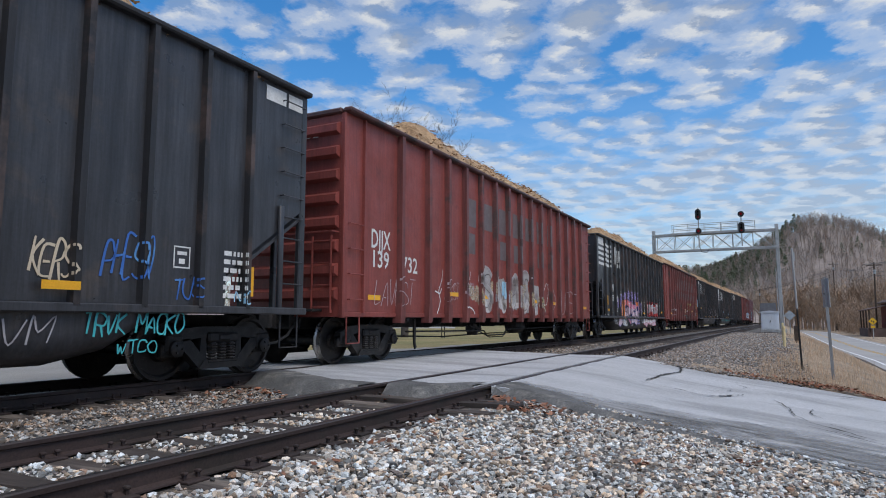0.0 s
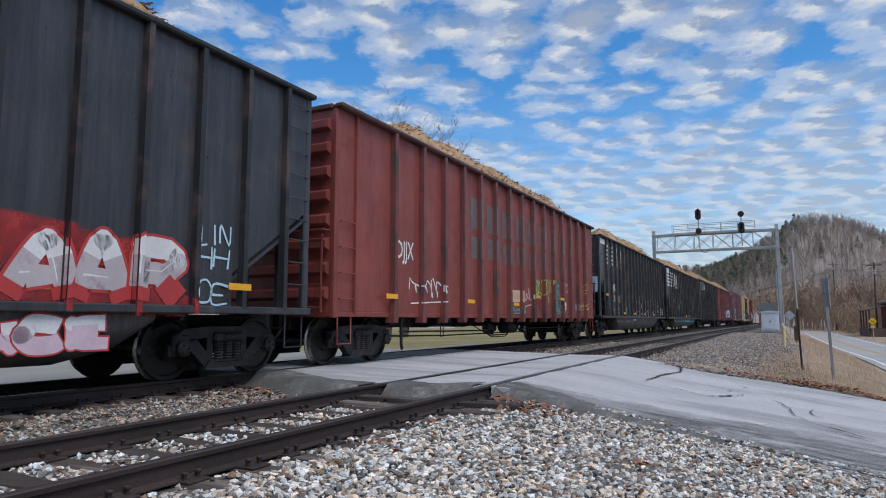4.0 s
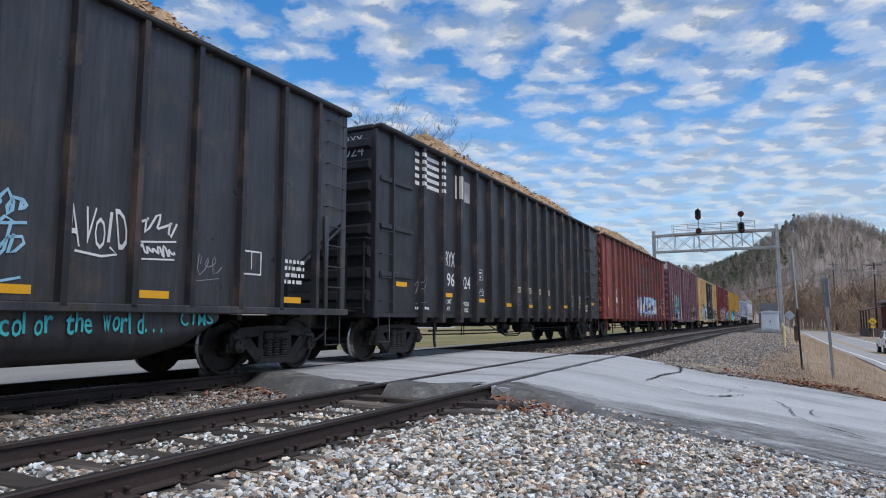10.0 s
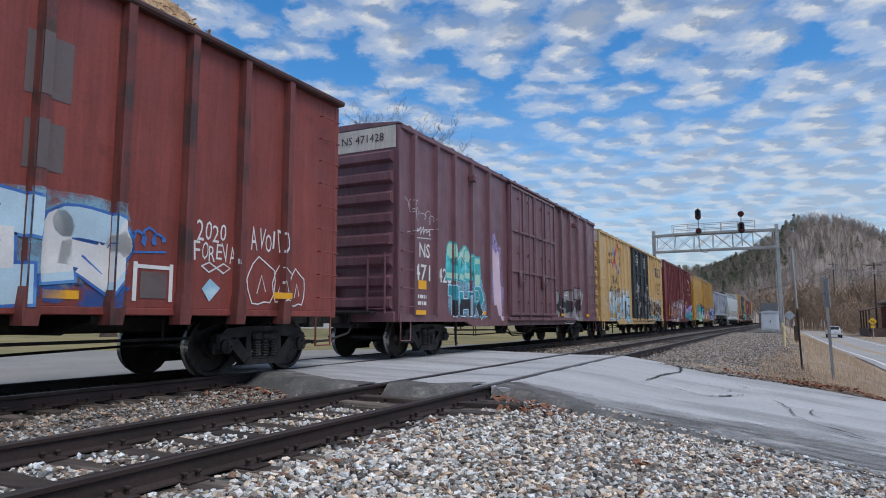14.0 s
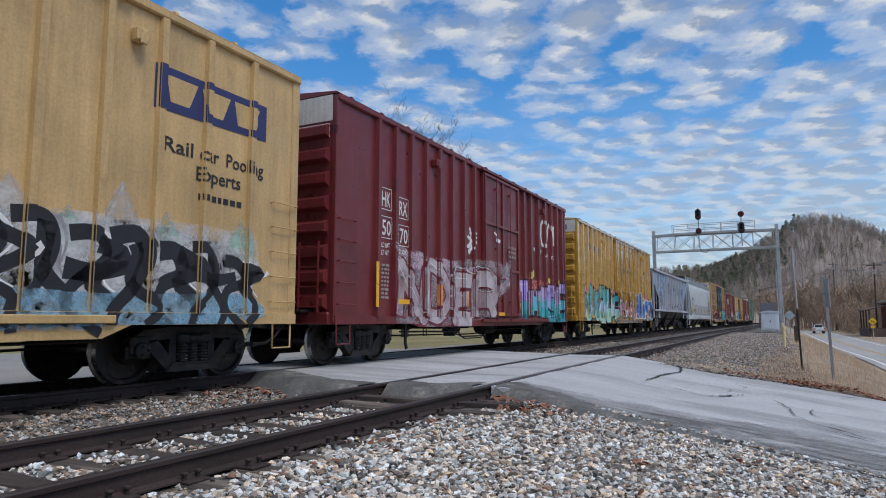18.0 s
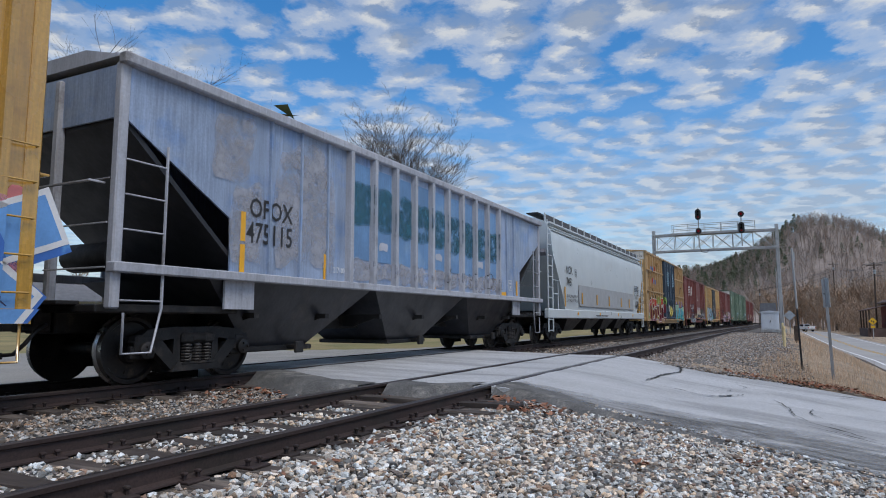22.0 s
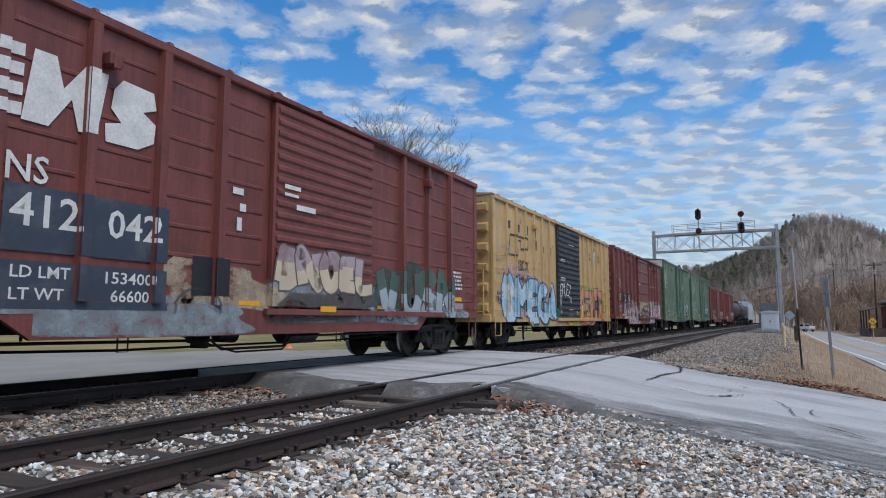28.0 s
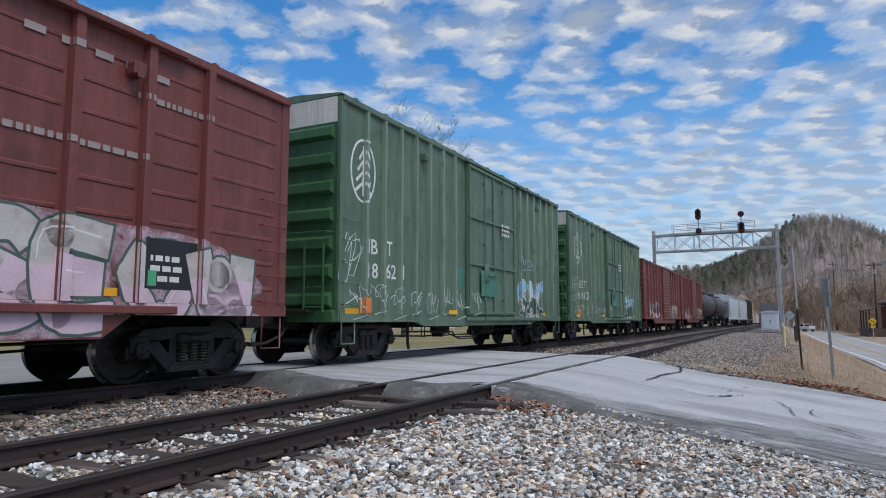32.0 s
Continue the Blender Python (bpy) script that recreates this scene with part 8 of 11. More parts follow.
p.bar(-1.22, 3.03, 0.2, 0.05, M_WHITE)
p.poly([(-1.24, 2.90), (-1.02, 2.84), (-1.04, 2.94), (-1.22, 2.97)], M_WHITE)
p.poly([(-0.11, 3.30), (0.08, 3.24), (0.1, 3.30), (-0.1, 3.35)], M_WHITE)
p.poly([(0.02, 3.08), (0.34, 3.05), (0.37, 3.16), (0.08, 3.18)], M_WHITE)
p.lay("mark", car, body, "white line mark and notices")
p = Paint()
p.blob(-5.4, 0.74, 6.4, 1.75, P_SMOKE, 15, 0, 70, 0.14)
for k in range(6):
    p.blob(-5.3 + 1.0 * k, 1.95 - 0.06 * k, 1.2, 0.5, P_ROSE, 610 + k, 0.3, 30, 0.3)
p.burner("NDER", -5.25, 0.74, 5.3, 1.5, [P_SMOKEWHITE, P_SMOKE, P_SMOKE, P_SMOKEWHITE], P_WINE, 121, 1, 0.30, 0.05, None, P_WHITE)
p.tag("NDER", -5.1, 0.95, 5.2, 1.2, P_SMOKEWHITE, 0.04, 122, 5, 0.0)
p.bar(-3.28, 1.2, 0.09, 0.5, P_ORANGE, 6)
p.bar(-1.6, 1.2, 0.08, 0.4, P_ORANGE, 6)
p.blob(1.9, 0.80, 5.1, 1.5, P_CORAL, 16, 0, 60, 0.16)
p.burner("THISE", 2.15, 0.74, 4.95, 1.46, [P_DEEPTEAL, P_TEAL, P_AQUA, P_VIOLET, P_VIOLET, P_LILAC], P_BLACK, 123, 1, 0.40, 0.06, P_BLACK, P_WHITE, 0.08, 0.1)
for k, (x, z) in enumerate(((3.2, 2.22), (3.5, 2.28), (5.2, 2.12), (6.1, 2.1), (7.0, 1.3), (1.95, 1.15), (2.5, 1.1), (6.95, 1.5))):
    p.blob(x, z, 0.22, 0.24, P_YELLOW, 630 + k, 0.8, 16)
p.tag("NYZ", 0.75, 2.2, 0.4, 0.35, P_SMOKEWHITE, 0.03, 125)
p.lay("graffiti", car, body, "smoky white and teal-lilac graffiti pieces")
reflectors(car, body, [(-6.07, 1.12), (-6.07, 1.58)], True)
reflectors(car, body, [(-5.2, 1.2), (0.2, 0.98)])
part("number_board", Build().box(-L / 2 - 0.022, -L / 2 - 0.015, -1.3, -0.3, 4.28, 4.55), M_WHITE, car, "white board with a road number")
b = Build()
pts, fs = glyphs("HKRX 5070")
b.add([(-L / 2 - 0.026, -0.34 - q[0] * 0.235, 4.34 + q[1] * 0.235) for q in pts], fs)
part("end_lettering", b, M_BLACK, car, smooth=0, tidy=False)

# armour yellow boxcar
car, L = next_car("boxcar", "weathered golden yellow boxcar with plug doors and turquoise graffiti", "boxcar")
body = box_car(car, L, 5.02, C_YELLOW, 12, (-1.82, 2.62), None, "double", ([-7.72, -6.92, -6.15, -5.41, -4.67, -3.9, -3.1, -2.32], [3.6, 4.5, 5.45, 6.4, 7.3, 7.95]), True, zb=0.82, zm=0.70, tc=1.75, roof_mat=C_YELLOW, depth=0.09, width=0.13)
p = Paint()
p.text("UP", -6.68, 4.40, 0.32, P_SLATE, width=0.40)
p.text("70", -6.65, 3.92, 0.32, P_SLATE, width=0.36)
p.text("00", -5.9, 3.86, 0.32, P_SLATE, width=0.4)
p.text("05", -5.15, 3.80, 0.32, P_SLATE, width=0.42)
p.lay("lettering", car, body, "grey stencilled road number")
p = Paint()
p.poly([(5.68, 3.75), (6.32, 3.75), (6.32, 3.55), (5.68, 3.55)], P_NAVY, 1)
p.poly([(5.68, 3.55), (6.32, 3.55), (6.26, 3.32), (6.0, 3.15), (5.74, 3.32)], M_WHITE, 1)
for k in range(3):
    p.bar(5.78 + k * 0.17, 3.25, 0.08, 0.3, P_RED, 2)
p.lay("mark", car, body, "red, white and blue shield mark")
p = Paint()
p.blob(-7.9, 1.0, 6.6, 1.35, P_PINK, 19, 0, 60, 0.18)
for x, z, r in ((-6.5, 2.15, 0.38), (-4.3, 2.1, 0.28), (-2.5, 2.0, 0.25)):
    p.poly([(x + r * math.cos(a * 0.3), z + r * math.sin(a * 0.3)) for a in range(21)], mist(P_PINK), 0.5)
    p.ribbon([(x + r * math.cos(a * 0.3), z + r * math.sin(a * 0.3)) for a in range(22)], 0.03, P_PINK, 0.6)
p.blob(-7.75, 0.80, 6.0, 1.3, P_AQUA, 136, 0.7, 60, 0.12)
p.burner("UNZEK", -7.62, 0.76, 6.05, 1.62, [P_MINT, P_MINT, P_ICE, P_ICE, P_AQUA, P_AQUA, P_TEAL, P_TEAL], P_BLACK, 131, 1, 0.44, 0.075, P_BLACK, P_ICE, 0.22, 0.0)
for k, (x, z, d) in enumerate(((-7.5, 2.3, 1), (-6.2, 2.25, -1), (-5.1, 2.3, 1), (-3.9, 2.2, -1), (-2.7, 2.15, 1), (-1.75, 1.2, 1), (-1.8, 1.75, 1))):
    p.poly([(x, z - 0.2), (x + 0.3 * d, z + 0.16), (x + 0.22 * d, z - 0.12), (x + 0.5 * d, z - 0.3)], P_BLACK, 0.9)
    p.poly([(x + 0.04 * d, z - 0.2), (x + 0.26 * d, z + 0.10), (x + 0.2 * d, z - 0.14), (x + 0.42 * d, z - 0.3)], P_TEAL if k % 2 else P_AQUA, 1.1)
p.ribbon([(-7.4, 1.0), (-6.9, 1.5), (-6.4, 1.2), (-5.8, 1.7)], 0.03, P_ICE, 5)
for k in range(7):
    p.blob(-1.9 + 0.62 * k, 0.98 + 0.12 * (k % 3), 0.8, 0.5 + 0.1 * (k % 2), P_PINK, 750 + k, 0, 24, 0.35)
for k, ch in enumerate("FGS"):
    p.burner(ch, -1.32 + k * 1.17, 0.98, 0.52, 0.92, [P_WHITE, P_SMOKEWHITE], P_BLACK, 137 + k, 1, 0.34, 0.035, P_BLACK, None, 0.1, 0.2)
p.blob(2.9, 0.95, 5.4, 1.2, P_PINK, 21, 0, 60, 0.16)
p.burner("FRAVK", 2.95, 0.76, 5.5, 1.45, [P_SKYPAINT, P_BLUE, P_SKYPAINT], P_WHITE, 132, 1.4, 0.40, 0.07, P_BLUE, P_NAVY, 0.15, 0.4)
for k in range(9):
    p.blob(3.2 + 0.6 * k, 1.75 + 0.2 * (k % 2), 0.3, 0.5, P_CORAL, 640 + k, 0.9, 16, 0.3)
    p.blob(3.1 + 0.6 * k, 0.85 + 0.15 * (k % 3), 0.34, 0.4, P_ROSE, 660 + k, 1.0, 16, 0.3)
p.lay("graffiti", car, body, "turquoise and blue graffiti on pink backing")
reflectors(car, body, [(-6.6, 0.95), (-5.2, 1.0), (6.3, 1.0)])
end_letters(car, L, "UP 700005", 4.63, 0.18, 0.1, M_BLACK)

M_GREYBAND = spray("faded_grey_paint", (0.46, 0.47, 0.52))
P_DULLTEAL = spray("dull_teal", (0.05, 0.17, 0.24))
# blue-grey covered hopper
car, L = next_car("covered_hopper", "faded blue and grey covered hopper with black outlet bays", "hopper car")
body = post_hopper(car, L, 4.15, 13)
p = Paint()
p.text("OFOX", -5.74, 2.45, 0.30, M_BLACK, width=1.0)
p.text("475115", -5.80, 2.05, 0.32, M_BLACK, width=1.05)
p.text("217100", -3.6, 1.72, 0.10, M_WHITE, width=0.35)
p.lay("lettering", car, body, "black stencilled road number")
p = Paint()
for k, x in enumerate((0.9, 2.2, 3.3, 4.3)):
    p.tag("XYOL"[k], x, 1.72, 0.35, 0.42, P_BLACK, 0.022, 140 + k, 2, 0.2)
pts = [(3.72 + 0.2 * math.cos(a * 0.35), 1.95 + 0.2 * math.sin(a * 0.35)) for a in range(19)]
p.ribbon(pts, 0.025, P_BLACK, 2)
plate_box(p, 5.1, 1.75)
bays = [(a[1] + 0.05, c[0] - 0.05) for a, c in zip(body["steps"][:-1], body["steps"][1:])]
# each bay: dull teal over its upper part, a grey band at its foot
for k, (a, c) in enumerate(bays):
    p.blob(a - 0.05, 2.62 - 0.03 * k, max(0.78, c - a + 0.1), 1.0, P_DULLTEAL, 700 + k, 0, 24, 0.06)
    p.blob(a - 0.05, 1.62, max(0.78, c - a + 0.1), 0.42, M_GREYBAND, 720 + k, 0.4, 24, 0.2)
    if k % 3 == 1:
        p.blob((a + c) / 2 - 0.15, 2.25, 0.32, 0.2, M_GREYBAND, 740 + k, 0.8, 16)
for x, z, w, hh in ((-6.55, 2.9, 0.5, 1.1), (-5.2, 1.62, 0.55, 2.3), (-4.45, 1.62, 0.5, 2.35), (-6.15, 1.62, 0.35, 1.4)):
    p.blob(x, z, w + 0.4, hh, M_GREYBAND, 22 + int(x * 7), 0, 30, 0.1)
p.lay("graffiti", car, body, "thin black tags, dull teal and grey bands")
reflectors(car, body, [(-5.92, 1.55), (-5.92, 2.05), (-3.88, 1.58), (0.3, 1.58), (5.75, 1.6)], True)
reflectors(car, body, [(4.45, 1.58)])

M_TANREFL = surface("faded_reflective", (0.62, 0.33, 0.05), 0.5, 0, 0.06, 5, bump=0.03)
# pale rounded covered hopper
car, L = next_car("covered_hopper", "pale grey smooth-sided covered hopper with black road number", "hopper car")
body = smooth_hopper(car, L, 4.42, 14)
p = Paint()
flat = {"panel": -1.572, "steps": []}
p.text("NCIX", -6.9, 2.62, 0.30, M_BLACK, width=0.80)
p.text("7481", -6.9, 2.16, 0.32, M_BLACK, width=0.70)
p.text("LD LMT 220400 LB 99950 KG", -6.9, 1.72, 0.11, M_BLACK, width=1.5)
p.text("LT WT 65600 LB 29757 KG", -6.9, 1.55, 0.11, M_BLACK, width=1.45)
for k, w in enumerate(("CAUTION: DO NOT USE STEAM,", "BOILING WATER OR SHARP OBJECTS", "TO CLEAN. ENTER CAR WITH", "CLEAN SOFT SOLED SHOES.")):
    p.text(w, 6.0, 2.30 - 0.095 * k, 0.06, M_BLACK, width=0.040 * len(w))
data_bars(p, 6.0, 2.42, 1.25, 0.36, 4, M_BLACK, 24)
plate_box(p, -5.75, 2.55, M_BLACK)
p.lay("lettering", car, flat, "black stencilled road number")
p = Paint()
p.poly([(-5.1, 1.42), (5.78, 1.42), (5.78, 2.26), (-5.25, 2.26)], P_STRIPE, 0)
p.lay("stripe", car, {"panel": -1.556, "steps": []}, "broad mid-grey band")
p = Paint()
p.bar(6.46, 1.56, 0.52, 0.34, M_BLACK)
for q in ((6.46, 1.64, 0.52, 0.015), (6.73, 1.64, 0.015, 0.26), (6.52, 1.8, 0.12, 0.04), (6.52, 1.72, 0.12, 0.04), (6.82, 1.8, 0.09, 0.04)):
    p.bar(*q, M_WHITE, 2)
p.text("LIFT HERE", 7.45, 1.17, 0.05, M_BLACK, width=0.28)
data_bars(p, -2.5, 1.02, 2.2, 0.1, 1, M_BLACK, 25)
p.lay("notice", car, {"panel": -1.56, "steps": []}, "small black notices")
for x in (-7.2, -4.8, -2.4, -0.1, 2.5, 4.45, 7.2):
    part("reflector", Build().box(x, x + 0.09, -1.60, -1.575, 1.36 if abs(x) > 6 else 1.50, 2.1 if abs(x) > 6 else 1.95), M_TANREFL, car, "faded yellow reflective strip")
for x in (-5.3, -1.7, 1.98, 5.56):
    part("warning_spot", Build().lathe([(-1.56, 0.0), (-1.56, 0.075), (-1.545, 0.075)], "y", (x, 0, 1.11), 16), M_REFL, car, "round yellow warning spot")

M_BROWNLET2 = spray("worn_dark_lettering", (0.09, 0.065, 0.045), (0.24, 0.15, 0.07), 0.4)
# tan boxcar with dark blue doors and a cage of ribs
car, L = next_car("boxcar", "faded tan boxcar with dark blue doors and wine-red graffiti", "boxcar")
body = box_car(car, L, 5.12, C_TAN2, 15, (-2.03, 2.55), C_NAVYDOOR, "double", (6, 5), True, end_mat=C_TAN, zb=0.80, zm=0.64, tc=1.75, roof_mat=C_TAN2, depth=0.11, width=0.13)
for z in (2.62, 3.95):
    for x0, x1 in ((-L / 2 + 0.2, -2.1), (2.6, L / 2 - 0.2)):
        part("side_rail", Build().box(x0, x1, -1.53, -1.445, z, z + 0.09, 0.015), C_TAN2, car)
p = Paint()
p.text("next", -7.55, 3.72, 0.22, M_BLACK, width=0.5)
p.text("load", -7.55, 3.46, 0.22, M_BLACK, width=0.5)
for mir, c in ((1, P_RED), (-1, P_BLUE)):
    cx, cz = -6.05, 3.75
    p.ribbon([(cx - 0.55, cz - mir * 0.5), (cx - 0.18, cz - mir * 0.2), (cx, cz), (cx + 0.2, cz + mir * 0.2), (cx + 0.55, cz + mir * 0.5)], 0.22, c, 1)
for w, x in (("TB", -7.5), ("OX", -6.66)):
    p.text(w, x, 2.62, 0.32, M_BROWNLET2, width=0.5)
for w, x in (("64", -7.5), ("21", -6.62), ("75", -5.7)):
    p.text(w, x, 2.12, 0.34, M_BLACK, width=0.44)
p.lay("lettering", car, body, "black lettering with a red and blue crossed mark")
p = Paint()
p.blob(-7.8, 0.9, 5.9, 1.55, P_LIME, 23, 0, 60, 0.16)
p.burner("GSNUR", -7.5, 0.76, 5.4, 1.5, [P_WINE, P_WINE, P_RED], P_WHITE, 151, 1.2, 0.36, 0.05, P_WINE, P_ROSE)
p.blob(2.5, 1.3, 5.4, 1.0, P_LILAC, 24, 0, 60, 0.16)
p.burner("AEKIS", 2.6, 0.78, 5.2, 1.3, [P_TEAL, P_AQUA, P_MINT], P_NAVY, 153, 1.2, 0.36, 0.05, None, P_WHITE)
p.blob(2.6, 0.8, 0.8, 0.9, P_ORANGE, 25, 1, 30)
p.lay("graffiti", car, body, "wine-red and white graffiti on lime, teal on lilac")
p = Paint()
data_bars(p, -1.2, 3.3, 0.8, 1.0, 8, P_SKY, 26)
data_bars(p, 1.2, 3.3, 0.8, 1.0, 8, P_SKY, 27)
p.blob(-0.9, 1.2, 2.4, 0.6, P_YELLOW, 26, 1, 30, 0.3)
p.bar(-0.6, 1.5, 0.12, 0.45, P_WHITE, 2)
p.bar(1.5, 1.5, 0.12, 0.45, P_WHITE, 2)
p.lay("door_graffiti", car, body, "notices and yellow paint on the doors")
p = Paint()
p.text("RTS", 5.3, 2.9, 0.55, M_BLACK, width=1.4)
p.lay("notice", car, body, "black lettering")
end_letters(car, L, "TBOX 642175", 4.74, 0.15, 0.0, M_BLACK)


# brown beaded boxcars
def brown_car(seed, L, car, doors, kind, posts=(5, 4)):
    return box_car(car, L, 4.55, C_BROWN, seed, doors, None, kind, posts, False, zb=0.92, zm=0.64, tc=1.5, roof_mat=C_BROWN, bead=8, depth=0.10, width=0.17, end_ribs=9)


car, L = next_car("boxcar", "weathered brown boxcar with ribbed door and faded white stripes", "boxcar")
body = brown_car(16, L, car, (-0.62, 2.29), "slide", ([-5.79, -4.75, -3.72, -2.7, -1.66], [3.55, 4.68, 5.85]))
p = Paint()
for k in range(4):
    p.poly([(-5.66, 3.62 - 0.22 * k), (-4.5, 3.72 - 0.22 * k), (-4.5, 3.86 - 0.22 * k), (-5.66, 3.76 - 0.22 * k)], M_WHITE, 1)
p.poly([(-4.5, 3.02), (-4.2, 3.02), (-3.95, 3.4), (-3.85, 3.05), (-3.62, 3.05), (-3.5, 3.85), (-3.8, 3.85), (-4.05, 3.5), (-4.15, 3.85), (-4.4, 3.85)], M_WHITE, 1)
p.poly([(-3.5, 3.02), (-3.05, 3.02), (-2.82, 3.15), (-2.80, 3.4), (-3.0, 3.52), (-2.8, 3.6), (-2.85, 3.82), (-3.3, 3.85), (-3.42, 3.7), (-3.45, 3.45), (-3.3, 3.3), (-3.52, 3.24)], M_WHITE, 1)
p.text("NS", -4.62, 2.36, 0.30, M_WHITE, width=0.46)
p.lay("mark", car, body, "faded white stripes and blocks")
p = Paint()
p.blob(-7.0, 0.66, 6.4, 0.55, P_FADEBLUE, 27, 0, 60, 0.1)
p.blob(-6.9, 1.0, 1.6, 0.75, P_CREAM, 46, 0, 40, 0.2)
p.blob(-2.5, 0.95, 1.9, 0.8, P_CREAM, 47, 0, 40, 0.25)
p.ribbon([(-6.5 + 0.5 * math.cos(a * 0.35), 1.0 + 0.5 * math.sin(a * 0.35)) for a in range(10)], 0.04, P_BROWNGREY, 1)
p.ribbon([(-2.0 + 0.4 * math.cos(a * 0.35), 0.95 + 0.35 * math.sin(a * 0.35)) for a in range(10)], 0.035, P_BROWNGREY, 1)
p.bar(-4.62, 1.6, 2.1, 0.72, P_DARKBLUE, 1)
p.bar(-4.62, 0.98, 2.1, 0.52, P_DARKBLUE, 1)
p.text("412", -4.55, 1.88, 0.36, M_WHITE, 2, width=0.78)
p.text("042", -3.4, 1.86, 0.34, M_WHITE, 2, width=0.72)
p.text("LD LMT", -4.5, 1.32, 0.13, M_WHITE, 2, width=0.66)
p.text("LT WT", -4.5, 1.08, 0.13, M_WHITE, 2, width=0.6)
p.text("153400", -3.4, 1.30, 0.14, M_WHITE, 2, width=0.66)
p.text("66600", -3.32, 1.08, 0.14, M_WHITE, 2, width=0.54)
p.bar(-2.1, 1.2, 0.7, 0.55, P_BLACK, 1)
p.blob(-6.0, 0.95, 0.9, 0.8, P_CREAM, 28, 0, 30)
p.lay("lettering", car, body, "white road number on a blue-black panel")
p = Paint()
p.blob(-0.7, 0.75, 7.6, 0.75, P_FADEBLUE, 29, 0, 60, 0.14)
p.burner("BNOEL", -0.55, 1.35, 2.8, 0.75, [P_CREAM, P_SMOKE], P_BROWNGREY, 161, 1, 0.40, 0.03)
p.blob(-0.6, 0.8, 2.9, 0.6, P_BROWNGREY, 165, 0.4, 40, 0.2)
p.blob(2.5, 0.8, 2.2, 1.35, P_GREENGREY, 166, 0.4, 40, 0.2)
p.burner("VUSN", 2.6, 0.85, 3.4, 1.2, [P_FADEBLUE, P_GREENGREY], P_BROWNGREY, 162, 1, 0.34, 0.025)
p.bar(-0.4, 3.0, 0.4, 0.07, M_WHITE, 2)
p.bar(-0.4, 2.88, 0.35, 0.05, M_WHITE, 2)
p.bar(-0.1, 2.68, 0.5, 0.09, M_WHITE, 2)
p.bar(-1.4, 2.75, 0.22, 0.10, M_WHITE, 2)
p.bar(-1.25, 2.5, 0.13, 0.12, M_WHITE, 2)
p.bar(-1.3, 2.2, 0.1, 0.2, M_WHITE, 2)
p.scrawl(-5.8, 2.35, 0.6, 0.3, P_WHITE, 163, 0.02)
p.scrawl(-7.0, 2.1, 0.5, 0.3, P_WHITE, 164, 0.02)
p.lay("graffiti", car, body, "grey, cream and pale blue overpainting")
p = Paint()
data_bars(p, 6.08, 1.62, 0.5, 0.5, 5, M_WHITE, 44)
p.bar(6.15, 1.13, 0.5, 0.15, M_GREYLET, 1)
for q in ((5.16, 1.21, 0.40, 0.03), (5.16, 1.50, 0.40, 0.03), (5.16, 1.21, 0.03, 0.31), (5.53, 1.21, 0.03, 0.31), (5.34, 1.21, 0.02, 0.3)):
    p.bar(*q, M_WHITE)
p.blob(4.4, 0.66, 1.7, 0.95, P_FADEBLUE, 45, 0, 40, 0.16)
p.lay("notice", car, body, "small white notices")
end_letters(car, L, "412042", 4.15, 0.2, -0.3, M_WHITE)
reflectors(car, body, [(-6.0, 1.05), (-1.2, 1.05), (0.6, 1.0), (2.6, 1.05), (6.1, 1.33)])

# tan boxcar with a black corrugated door
car, L = next_car("boxcar", "tan yellow boxcar with black corrugated door and pale blue graffiti", "boxcar")
body = box_car(car, L, 4.50, C_TAN, 17, (-1.22, 1.74), C_DOOR, "slide", (6, 6), False, zb=0.80, zm=0.64, tc=1.5, roof_mat=C_TAN2, depth=0.07, width=0.13, end_ribs=6)
MARK_BLOCKS = [(-6.05, 3.66, 0.30, 0.24), (-5.23, 3.63, 0.28, 0.24), (-4.30, 3.62, 0.12, 0.32), (-3.51, 3.60, 0.12, 0.36), (-3.60, 3.20, 0.28, 0.34), (-2.80, 3.18, 0.27, 0.24), (-2.06, 3.19, 0.28, 0.24)]
M_BROWNLET = spray("faded_dark_lettering", (0.06, 0.05, 0.045), (0.10, 0.075, 0.05), 0.4)
p = Paint()
for x, z, w, hh in MARK_BLOCKS:
    p.poly([(x, z), (x + w * 0.9, z), (x + w, z + hh), (x + w * 0.1, z + hh)], M_BROWNLET, 1)
p.ribbon([(-5.31, 2.86), (-5.95, 2.86), (-5.79, 3.48), (-4.19, 3.49), (-4.24, 3.15), (-4.89, 3.10), (-4.88, 3.36), (-5.23, 3.36), (-5.31, 2.86)], 0.07, M_BROWNLET, 1)
p.text("RBDX", -5.26, 2.42, 0.34, M_BLACK, width=1.1)
p.text("34655", -5.1, 2.05, 0.25, M_BLACK, width=0.95)
for w, x, z, wd in (("next", 3.36, 3.62, 0.42), ("load", 3.36, 3.44, 0.42), ("any", 4.96, 3.62, 0.36), ("road", 4.96, 3.44, 0.42)):
    p.text(w, x, z, 0.17, M_BROWNLET, width=wd)
p.ribbon([(4.16, 3.4), (4.62, 3.9)], 0.11, P_WHITE, 1)
p.ribbon([(4.16, 3.9), (4.62, 3.4)], 0.11, P_SKY, 1)
p.lay("lettering", car, body, "faded dark block shapes and lettering")
p = Paint()
p.blob(-6.6, 0.85, 5.2, 1.6, P_ROSE, 30, 0, 60, 0.16)
p.burner("OMEGA", -6.45, 0.76, 5.15, 1.5, [P_ICE, P_SKY, P_ICE, P_SKY], P_NAVY, 171, 1.2, 0.38, 0.05, P_TEALGREEN, P_WHITE)
